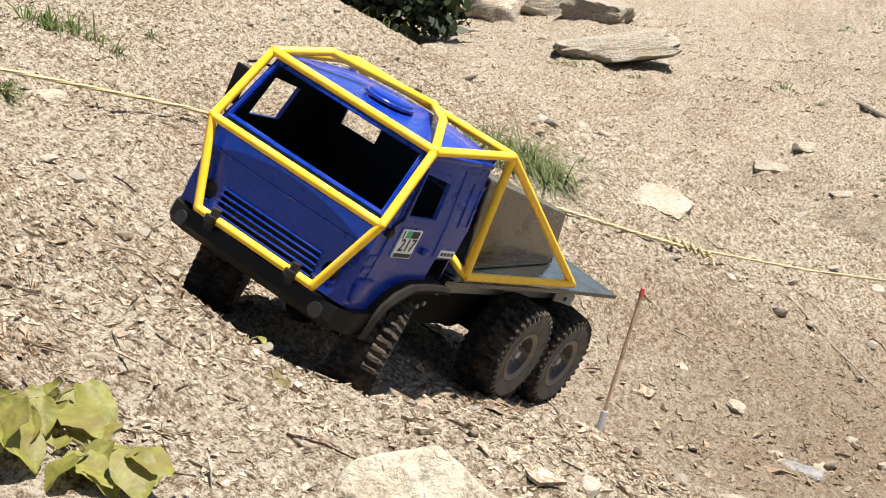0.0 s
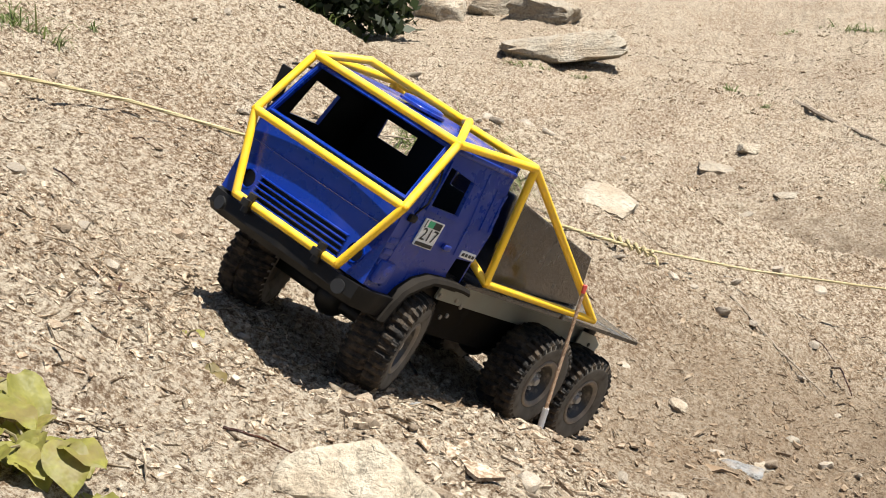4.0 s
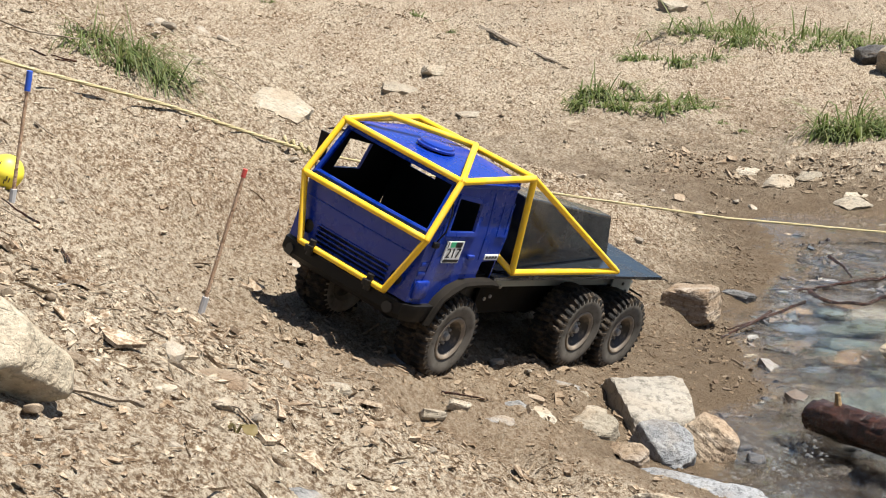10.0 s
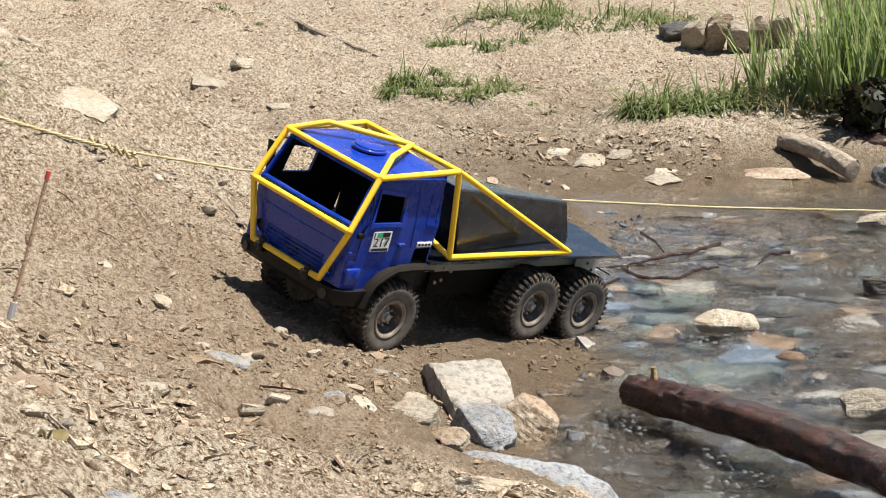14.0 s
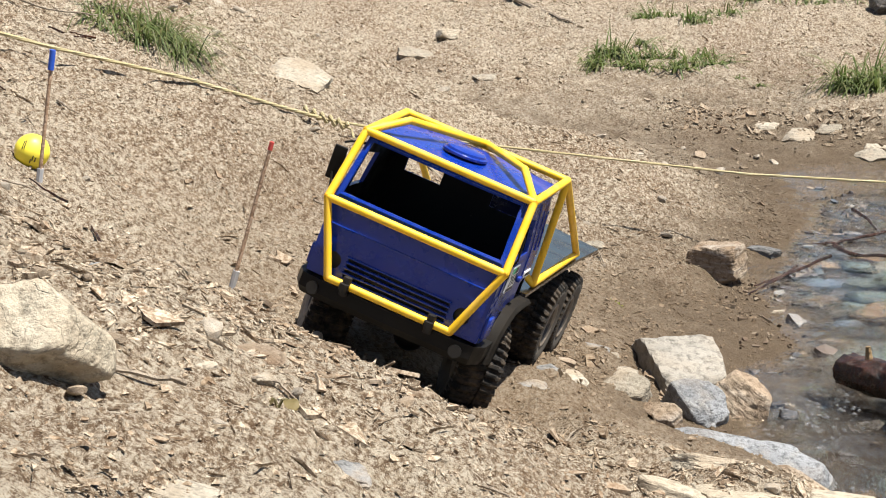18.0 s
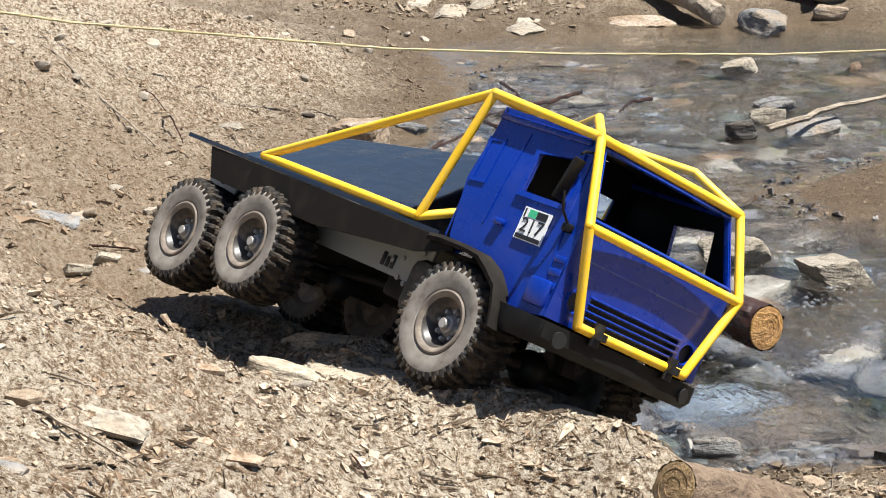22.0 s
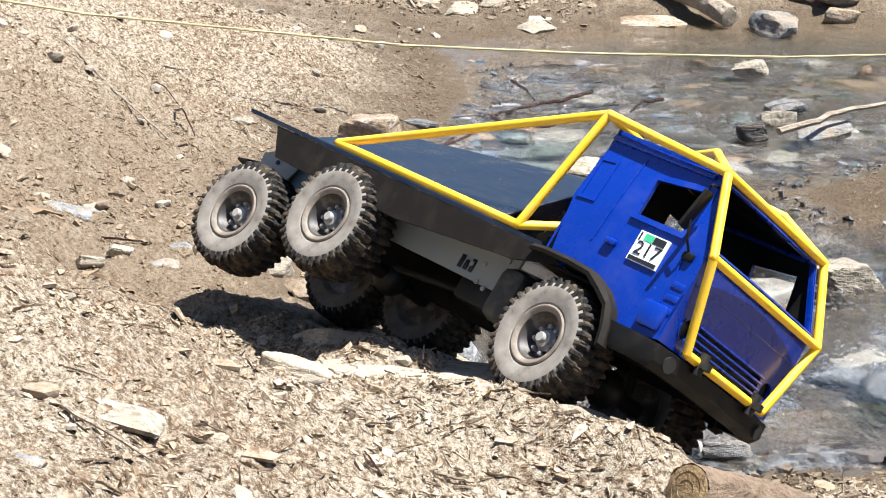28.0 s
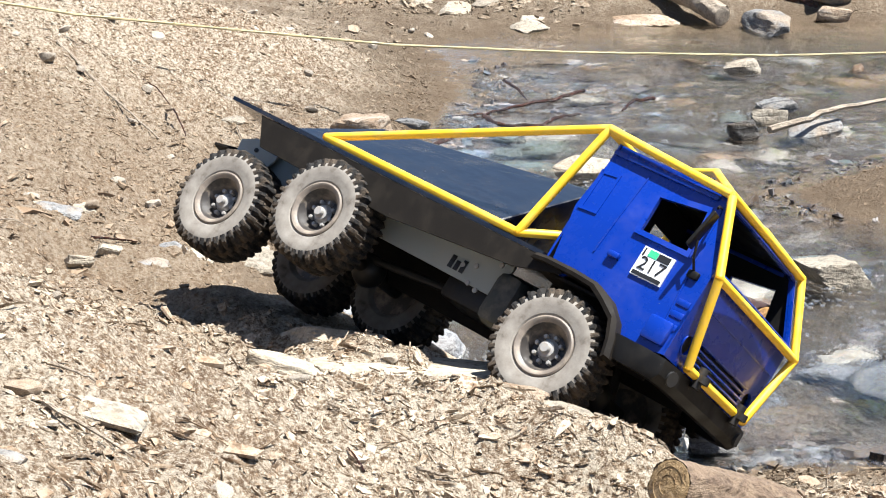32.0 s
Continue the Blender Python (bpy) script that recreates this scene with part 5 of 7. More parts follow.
STONES = (
    (-1.018, 7.841, 0.489, 0.40, 0.13, 152, PALE_STONE, "slab"),
    (-1.683, 8.754, 0.26, 0.16, 0.18, 249, PALE_STONE, "rock"),
    (-1.455, 9.135, 0.32, 0.14, 0.16, 131, PALE_STONE, "rock"),
    (-1.240, 9.064, 0.30, 0.26, 0.15, 256, PALE_STONE, "rock"),
    (-0.452, 3.957, 0.125, 0.162, 0.031, 277, PALE_STONE, "flat"),
    (-0.341, 6.147, 0.113, 0.147, 0.045, 147, PALE_STONE, "flat"),
    (-0.109, 5.845, 0.107, 0.102, 0.022, 202, PALE_STONE, "flat"),
    (-0.065, 3.152, 0.028, 0.036, 0.014, 169, PALE_STONE, "stone"),
    (-0.166, 2.923, 0.065, 0.046, 0.017, 138, PALE_STONE, "flat"),
    (-0.244, 3.079, 0.032, 0.041, 0.013, 119, PALE_STONE, "stone"),
    (-1.291, 2.874, 0.045, 0.058, 0.018, 148, PALE_STONE, "flat"),
    (-0.759, 2.746, 0.040, 0.052, 0.016, 93, GREY_STONE, "flat"),
    (-0.703, 2.753, 0.048, 0.051, 0.019, 26, RUST_STONE, "flat"),
    (-0.252, 6.503, 0.072, 0.085, 0.036, 337, PALE_STONE, "stone"),
    (0.633, 8.162, 0.102, 0.133, 0.051, 150, PALE_STONE, "stone"),
    (-0.116, 5.751, 0.080, 0.061, 0.024, 322, PALE_STONE, "flat"),
    (-0.480, 2.153, 0.041, 0.054, 0.008, 258, GREY_STONE, "flat"),
    (-0.267, 1.827, 0.054, 0.070, 0.011, 316, RUST_STONE, "flat"),
    (-0.219, 2.547, 0.048, 0.028, 0.019, 129, PALE_STONE, "flat"),
    (-0.248, 1.731, 0.021, 0.018, 0.010, 346, PALE_STONE, "stone"),
    (-0.294, 1.689, 0.020, 0.026, 0.008, 69, PALE_STONE, "flat"),
    (-0.094, 2.674, 0.039, 0.018, 0.020, 110, PALE_STONE, "stone"),
    (0.138, 2.989, 0.047, 0.062, 0.019, 7, PALE_STONE, "flat"),
    (0.100, 3.061, 0.053, 0.054, 0.021, 171, GREY_STONE, "flat"),
    (-0.140, 2.905, 0.075, 0.046, 0.022, 33, GREY_STONE, "flat"),
    (0.053, 2.857, 0.050, 0.064, 0.015, 335, PALE_STONE, "flat"),
    (-0.004, 2.762, 0.048, 0.052, 0.017, 176, GREY_STONE, "flat"),
    (1.150, 5.108, 0.198, 0.102, 0.048, 350, RUST_STONE, "flat"),
    (0.745, 3.620, 0.120, 0.075, 0.050, 49, PALE_STONE, "rock"),
    (0.882, 3.075, 0.111, 0.067, 0.066, 206, PALE_STONE, "rock"),
    (0.704, 3.377, 0.217, 0.150, 0.038, 28, GREEN_STONE, "sunk"),
    (0.670, 4.396, 0.081, 0.037, 0.028, 54, DARK_STONE, "rock"),
    (0.874, 5.114, 0.080, 0.049, 0.023, 0, PALE_STONE, "flat"),
    (0.631, 5.303, 0.075, 0.097, 0.022, 192, PALE_STONE, "flat"),
    (0.691, 5.216, 0.096, 0.124, 0.029, 274, PALE_STONE, "flat"),
    (0.775, 5.262, 0.074, 0.096, 0.022, 165, PALE_STONE, "flat"),
    (0.560, 3.966, 0.102, 0.049, 0.030, 184, WET_RUST, "sunk"),
    (0.491, 3.678, 0.116, 0.106, 0.035, 165, WET_RUST, "sunk"),
    (0.977, 4.143, 0.132, 0.082, 0.024, 253, DARK_STONE, "sunk"),
    (0.350, 3.745, 0.105, 0.085, 0.085, 174, RUST_STONE, "rock"),
    (0.468, 4.017, 0.075, 0.042, 0.025, 33, GREY_STONE, "flat"),
    (0.602, 3.342, 0.215, 0.167, 0.043, 113, GREEN_STONE, "sunk"),
    (-0.002, 1.663, 0.069, 0.056, 0.013, 1, PALE_STONE, "flat"),
    (0.220, 2.397, 0.128, 0.067, 0.031, 341, PALE_STONE, "block"),
    (0.379, 2.564, 0.168, 0.076, 0.033, 117, RUST_STONE, "block"),
    (-0.270, 1.375, 0.071, 0.066, 0.010, 235, PALE_STONE, "flat"),
    (-0.163, 1.605, 0.038, 0.047, 0.011, 99, GREY_STONE, "flat"),
    (1.100, 3.883, 0.066, 0.044, 0.053, 219, DARK_STONE, "rock"),
    (1.184, 3.998, 0.074, 0.045, 0.045, 336, PALE_STONE, "rock"),
    (1.245, 3.881, 0.134, 0.060, 0.034, 160, GREY_STONE, "rock"),
    (1.228, 4.106, 0.070, 0.082, 0.028, 274, GREY_STONE, "rock"),
    (1.250, 4.478, 0.083, 0.037, 0.050, 331, PALE_STONE, "rock"),
    (1.327, 4.330, 0.124, 0.101, 0.027, 183, DARK_STONE, "flat"),
    (1.447, 4.986, 0.113, 0.143, 0.079, 352, GREY_STONE, "rock"),
    (1.654, 5.156, 0.133, 0.060, 0.041, 141, GREY_STONE, "rock"),
    (1.637, 5.081, 0.095, 0.047, 0.047, 48, RUST_STONE, "rock"),
    (0.989, 3.851, 0.136, 0.102, 0.022, 289, WET_GREY, "sunk"),
    (1.004, 2.953, 0.112, 0.092, 0.056, 242, PALE_STONE, "rock"),
    (1.027, 3.093, 0.169, 0.113, 0.042, 2, GREEN_STONE, "sunk"),
    (0.781, 2.285, 0.184, 0.083, 0.038, 156, WET_GREY, "sunk"),
    (0.201, 2.460, 0.083, 0.042, 0.013, 36, PALE_STONE, "flat"),
    (-0.112, 2.980, 0.062, 0.043, 0.020, 172, PALE_STONE, "flat"),
    (-0.060, 2.767, 0.035, 0.017, 0.017, 176, PALE_STONE, "stone"),
    (0.118, 3.763, 0.046, 0.060, 0.014, 315, PALE_STONE, "flat"),
    (0.021, 2.844, 0.045, 0.06, 0.012, 182, GREY_STONE, "flat"),
    (0.265, 2.395, 0.054, 0.040, 0.013, 91, RUST_STONE, "flat"),
    (-0.066, 1.452, 0.032, 0.021, 0.011, 277, GREY_STONE, "flat"),
    (0.299, 1.845, 0.032, 0.022, 0.010, 113, PALE_STONE, "flat"),
    (0.663, 2.305, 0.061, 0.027, 0.031, 312, GREY_STONE, "rock"),
    (0.855, 5.046, 0.098, 0.098, 0.023, 295, PALE_STONE, "flat"),
    (0.745, 2.722, 0.110, 0.062, 0.026, 285, WET_GREY, "sunk"),
    (0.900, 2.614, 0.114, 0.059, 0.025, 160, WET_GREY, "sunk"),
    (0.629, 2.840, 0.109, 0.067, 0.028, 176, DARK_STONE, "sunk"),
    (0.705, 2.751, 0.082, 0.043, 0.025, 9, WET_RUST, "sunk"),
    (0.529, 2.732, 0.097, 0.081, 0.029, 33, GREEN_STONE, "sunk"),
    (0.648, 3.172, 0.056, 0.053, 0.017, 216, WET_GREY, "sunk"),
    (0.677, 3.855, 0.143, 0.069, 0.022, 311, GREEN_STONE, "sunk"),
    (0.901, 3.888, 0.157, 0.096, 0.030, 267, WET_GREY, "sunk"),
    (0.435, 2.015, 0.085, 0.050, 0.030, 140, PALE_STONE, "flat"),
    (0.395, 2.090, 0.070, 0.050, 0.022, 10, RUST_STONE, "flat"),
)
for number, row in enumerate(STONES):
    place_stone(*row, number + 11)


def small_stones():
    """Loose stones the size of a thumb, each a thing of its own."""
    rs = np.random.RandomState(5)
    mats = [SMALL_PALE, SMALL_PALE, SMALL_RUST, SMALL_PALE]
    meshes = [finish(rock_bm(300 + k, 2, 9, 0.05), "stone", mats[k % 4], 30) for k in range(7)]
    n = 0
    while n < 150:
        x, y = rs.uniform(-1.3, 1.0), 1.45 + 3.6 * rs.rand() ** 1.3
        if not -0.55 * y < x < 0.5 * y:
            continue
        z = ground_z(x, y)
        if z < -0.03:
            continue
        s = rs.uniform(0.010, 0.024) * (0.7 + 0.12 * y)
        k = rs.randint(7)
        ob = new("stone", meshes[k])
        ob.matrix_basis = Matrix.Translation((x, y, z + 0.15 * s)) @ pose(0, 0, 0, rs.uniform(-25, 25), rs.uniform(-25, 25), rs.uniform(0, 360)) @ Matrix.Diagonal((s * rs.uniform(0.9, 1.7), s * rs.uniform(0.7, 1.1), s * rs.uniform(0.35, 0.7), 1))
        tagged(ob, "small " + {"small_pale_stone": "pale", "small_rusty_stone": "rust-brown"}[meshes[k].materials[0].name] + " stone lying loose on the slope", "stone", "loose stones")
        n += 1


small_stones()


def stream_stones():
    """Flat and rounded stones that pave the stream, some breaking the surface."""
    rs = np.random.RandomState(15)
    mats = [BED_MATS[k] for k in (0, 1, 2, 3, 4, 0, 3, 4, 5, 1)]
    meshes = [finish(rock_bm(340 + k, 3, 12, 0.07), "stone", mats[k], 35) for k in range(10)]
    n = 0
    while n < 145:
        x, y = rs.uniform(0.30, 1.9), 2.2 + 2.5 * rs.rand() ** 1.15
        if ground_z(x, y) > -0.010 or x > 0.56 * y:
            continue
        s = (0.020 + 0.085 * rs.rand() ** 1.7) * (0.75 + 0.1 * y)
        k = rs.randint(10)
        h = 0.030 + 0.16 * s
        out = rs.rand() < 0.10 and s < 0.06
        top = rs.uniform(0.002, 0.014) if out else rs.uniform(-0.042, -0.006)
        ob = new("stone", meshes[k])
        ob.matrix_basis = Matrix.Translation((x, y, top - 0.5 * h)) @ pose(0, 0, 0, rs.uniform(-9, 9), rs.uniform(-9, 9), rs.uniform(0, 360)) @ Matrix.Diagonal((s * rs.uniform(1.0, 1.9), s * rs.uniform(0.8, 1.1), h, 1))
        word = {"bed_pale_stone": "pale", "bed_grey_stone": "grey", "bed_rusty_stone": "rust-brown", "bed_green_stone": "greenish", "bed_dark_stone": "dark", "bed_blue_stone": "blue-grey"}[mats[k].name]
        tagged(ob, word + (" wet stone breaking the surface of the stream" if top > 0 else " stone under the shallow water"), "stone", "stones in the stream")
        n += 1


stream_stones()


# ---- loose chips, bark and gravel ----
def shards(name, label, category, mat, count, region, size, thick, seed, lift=0.0, tilt=18, keep=None, power=1.0, long=1.0, bare=-0.15):
    """Thousands of broken pieces lying on the ground, in one mesh, thicker in some places than in others."""
    rs = np.random.RandomState(seed)
    x0, x1, y0, y1 = region
    x = rs.uniform(x0, x1, count * 3)
    y = y0 + (y1 - y0) * rs.rand(count * 3) ** power
    z = height(x, y)
    ok = np.ones(len(x), bool) if keep is None else keep(x, y, z)
    patch = value_noise(x * 2.2 + 30, y * 2.2 + 12) + 0.6 * value_noise(x * 7, y * 7) + rs.uniform(-0.4, 0.4, len(x))
    ok &= patch > bare
    x, y, z = x[ok][:count], y[ok][:count], z[ok][:count]
    n = len(x)
    e = 0.006
    gx, gy = (height(x + e, y) - height(x - e, y)) / (2 * e), (height(x, y + e) - height(x, y - e)) / (2 * e)
    up = np.stack([-gx, -gy, np.ones(n)], -1) + rs.normal(0, math.tan(radians(tilt)), (n, 3)) * (0.6 + 1.6 * rs.rand(n, 1) ** 4) * [1, 1, 0]
    up /= np.linalg.norm(up, axis=1)[:, None]
    a = rs.normal(0.6, 1.3, n)
    t = np.stack([np.cos(a), np.sin(a), np.zeros(n)], -1)
    t -= up * (t * up).sum(1)[:, None]
    t /= np.linalg.norm(t, axis=1)[:, None]
    b = np.cross(up, t)
    # coarser at the foot of the slope, finer towards the crest
    s = size[0] * (size[1] / size[0]) ** (rs.rand(n) ** 3.0) * np.interp(y, [1.3, 2.2, 3.0, 4.2, 4.6, 6.0], [1.1, 1.0, 0.9, 0.85, 0.85, 0.85])
    ratio = rs.uniform(0.28, 0.95, n) / long
    k = 5
    ang = (np.arange(k) / k * 2 * math.pi)[None] + rs.uniform(-0.6, 0.6, (n, k))
    rad = rs.uniform(0.40, 1.15, (n, k)) * s[:, None] * 0.55
    pu, pv = np.cos(ang) * rad, np.sin(ang) * rad * ratio[:, None]
    c = np.stack([x, y, z + lift], -1)
    flat = c[:, None] + pu[..., None] * t[:, None] + pv[..., None] * b[:, None]
    th = (thick[0] + (thick[1] - thick[0]) * rs.rand(n) ** 1.5)[:, None, None] * up[:, None]
    curl = rs.uniform(-0.12, 0.20, (n, k))[..., None] * s[:, None, None] * up[:, None] * 0.5
    top = flat + th + curl
    mid = c[:, None] + th * rs.uniform(0.9, 1.3, (n, 1, 1)) + rs.uniform(-0.03, 0.05, (n, 1, 1)) * s[:, None, None] * up[:, None]
    verts = np.concatenate([flat + curl - 0.001 * up[:, None], top, mid], 1).reshape(-1, 3)
    base = (np.arange(n) * (2 * k + 1))[:, None]
    tris = []
    for i in range(k):
        j = (i + 1) % k
        tris += [(2 * k, k + i, k + j), (i, j, k + j), (i, k + j, k + i)]
    faces = np.concatenate([base + np.array(q)[None] for q in tris]).reshape(-1, 3)
    ob = new(name, numpy_mesh(name, verts, faces, mat, False))
    return tagged(ob, label, category, kind="stuff")


def crumbs(name, label, mat, count, region, size, seed, keep, power=1.2):
    """Fine angular gravel: small uneven lumps half sunk in the soil."""
    rs = np.random.RandomState(seed)
    x0, x1, y0, y1 = region
    x, y = rs.uniform(x0, x1, count * 3), y0 + (y1 - y0) * rs.rand(count * 3) ** power
    z = height(x, y)
    ok = keep(x, y, z) & (value_noise(x * 4 + 3, y * 4) + rs.uniform(-0.5, 0.5, len(x)) > -0.2)
    c = np.stack([x, y, z], -1)[ok][:count]
    n = len(c)
    s = size[0] * (size[1] / size[0]) ** (rs.rand(n) ** 2.2)
    arms = np.array([(1, 0, 0), (0, 1, 0), (-1, 0, 0), (0, -1, 0), (0, 0, 0.75), (0, 0, -0.4)], float)
    v = arms[None] * rs.uniform(0.35, 0.65, (n, 6, 1)) + rs.normal(0, 0.10, (n, 6, 3))
    a = rs.uniform(0, 2 * math.pi, n)
    ca, sa = np.cos(a)[:, None], np.sin(a)[:, None]
    v = np.stack([v[..., 0] * ca - v[..., 1] * sa, v[..., 0] * sa + v[..., 1] * ca, v[..., 2]], -1)
    verts = (c[:, None] + v * s[:, None, None]).reshape(-1, 3)
    base = (np.arange(n) * 6)[:, None]
    tris = [q for i in range(4) for q in ((i, (i + 1) % 4, 4), ((i + 1) % 4, i, 5))]
    faces = np.concatenate([base + np.array(q)[None] for q in tris]).reshape(-1, 3)
    return tagged(new(name, numpy_mesh(name, verts, faces, mat, False)), label, "gravel", kind="stuff")


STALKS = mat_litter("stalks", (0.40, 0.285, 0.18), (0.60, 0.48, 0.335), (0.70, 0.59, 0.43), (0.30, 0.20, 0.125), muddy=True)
DRY = lambda x, y, z: (z > 0.004) & (x > -0.62 * y - 0.3) & (x < 0.62 * y + 0.2)
shards("bark_chips", "thick litter of dry bark and wood chips on the slope", "litter", CHIPS, 52000, (-1.6, 1.3, 1.3, 4.7), (0.0032, 0.014), (0.0002, 0.0011), 21, 0.0002, 9, DRY, 1.2, 1.0, -0.25)
shards("stone_chips", "pale flat stone chips strewn over the slope", "gravel", SLATE, 20000, (-1.6, 1.4, 1.3, 4.9), (0.0040, 0.018), (0.0004, 0.0020), 22, -0.0004, 7, DRY, 1.1, bare=-0.1)
crumbs("fine_gravel", "fine angular gravel in the dusty soil", SLATE, 40000, (-1.6, 1.4, 1.3, 4.8), (0.0030, 0.0100), 34, DRY)
shards("far_gravel", "pale gravel and chips on the ground behind the crest", "gravel", SLATE, 16000, (-3.0, 2.6, 4.4, 9.5), (0.006, 0.036), (0.001, 0.005), 23, -0.0005, 8, lambda x, y, z: z > 0.01)
shards("needle_litter", "thin brown stalks and needles lying about", "litter", STALKS, 4500, (-1.5, 1.2, 1.3, 4.7), (0.012, 0.045), (0.0004, 0.0009), 24, 0.0012, 8, DRY, 1.2, 8.0)
WETBED = mat_litter("bed_pebbles", (0.03, 0.024, 0.02), (0.15, 0.145, 0.165), (0.05, 0.05, 0.06), (0.38, 0.36, 0.34), (0.13, 0.075, 0.043), (0.11, 0.145, 0.17), (0.035, 0.028, 0.023), (0.20, 0.14, 0.09), (0.20, 0.22, 0.27))
WETBED.node_tree.nodes["Principled BSDF"].inputs["Roughness"].default_value = 0.35
shards("stream_pebbles", "mixed grey and brown pebbles on the stream bed", "pebbles", WETBED, 20000, (0.2, 2.3, 2.1, 4.6), (0.006, 0.05), (0.002, 0.013), 25, 0.0, 10, lambda x, y, z: (z < -0.008) & (z > -0.16))
shards("bed_cobbles", "flat cobbles of many colours paving the stream bed", "cobbles", WETBED, 2000, (0.3, 2.2, 2.15, 4.7), (0.022, 0.10), (0.006, 0.022), 35, 0.004, 6, lambda x, y, z: (z < -0.02) & (z > -0.16))
shards("shore_pebbles", "wet brown gravel along the water line", "gravel", mat_litter("shore_gravel", (0.09, 0.062, 0.04), (0.24, 0.18, 0.125), (0.14, 0.10, 0.07), (0.36, 0.29, 0.21), (0.18, 0.125, 0.085)), 1800, (0.15, 0.75, 2.1, 3.8), (0.006, 0.032), (0.001, 0.006), 26, -0.001, 5, lambda x, y, z: (z > -0.012) & (z < 0.02))
shards("bark_flakes", "large curled bark flakes and dead leaves on the near bank", "litter", FLAKES, 3200, (-1.0, 0.75, 1.3, 2.5), (0.006, 0.026), (0.0003, 0.0010), 27, 0.0010, 12, DRY, 1.0, 1.7)
shards("shale_plates", "flat plates of shale and bark on the near bank", "gravel", FLAKES, 420, (-0.6, 0.62, 1.55, 3.2), (0.018, 0.062), (0.0015, 0.005), 36, 0.001, 7, DRY, 1.0, 1.2)
shards("straw_litter", "pale dry straw and stalks on the near bank", "litter", STALKS, 4200, (-0.9, 0.75, 1.3, 2.4), (0.012, 0.046), (0.0004, 0.0008), 28, 0.002, 12, DRY, 1.0, 12.0)
shards("outcrop", "crumbled pale rock on the far ground", "gravel", SLATE, 900, (0.35, 1.05, 4.95, 5.5), (0.010, 0.055), (0.001, 0.006), 33, 0.0, 6, lambda x, y, z: (z > 0.0) & (np.abs(y - 5.28 + 0.25 * (x - 0.6)) < 0.13))


def glint_domes():
    """Small glossy domes of water, added to give sun glints where the stream breaks over stones."""
    rs = np.random.RandomState(44)
    m = Mat("bubble_water", 0.05, spec=1.0).color((0.85, 0.87, 0.88)).m
    m.node_tree.nodes["Principled BSDF"].inputs["Transmission Weight"].default_value = 0.9
    x, y = rs.uniform(0.3, 2.0, 34000), rs.uniform(2.15, 4.7, 34000)
    ok = (height(x, y) < -0.012) & (x < 0.6 * y) & (value_noise(x * 7, y * 5 + 3) + 0.6 * value_noise(x * 19, y * 13) > 0.16)
    x, y = x[ok][:3500], y[ok][:3500]
    n, k = len(x), 8
    r = 0.0010 + 0.0022 * rs.rand(n) ** 2
    rings = [(1.0, -0.2), (0.80, 0.42), (0.42, 0.78)]
    ang = np.arange(k) / k * 2 * math.pi
    v = [np.stack([x[:, None] + q * r[:, None] * 1.5 * np.cos(ang), y[:, None] + q * r[:, None] * np.sin(ang), np.full((n, k), 0.002) + h * r[:, None]], -1) for q, h in rings]
    tip = np.stack([x, y, 0.002 + 0.9 * r], -1)[:, None]
    verts = np.concatenate(v + [tip], 1).reshape(-1, 3)
    per = 3 * k + 1
    base = (np.arange(n) * per)[:, None]
    tris = []
    for a in range(2):
        for i in range(k):
            j = (i + 1) % k
            tris += [(a * k + i, a * k + j, a * k + k + j), (a * k + i, a * k + k + j, a * k + k + i)]
    tris += [(2 * k + i, 2 * k + (i + 1) % k, 3 * k) for i in range(k)]
    faces = np.concatenate([base + np.array(q)[None] for q in tris]).reshape(-1, 3)
    tagged(new("bubbles", numpy_mesh("bubbles", verts, faces, m)), "small glossy domes added for sun glints on the running stream", "bubbles", kind="stuff")


glint_domes()


# ---- sticks, logs, rope, stakes, ball ----
WOOD = mat_bark("grey_wood", (0.30, 0.23, 0.16), (0.55, 0.46, 0.35), 0.85)
BARK = mat_bark("wet_bark", (0.008, 0.004, 0.003), (0.105, 0.036, 0.017), 0.22)
PALE_BARK = mat_bark("pale_bark", (0.13, 0.08, 0.05), (0.36, 0.26, 0.17), 0.9)
CUT = mat_bark("cut_wood", (0.42, 0.20, 0.05), (0.66, 0.36, 0.10), 0.6)
PALE_CUT = mat_bark("dry_cut_wood", (0.27, 0.16, 0.06), (0.50, 0.34, 0.16), 0.8)


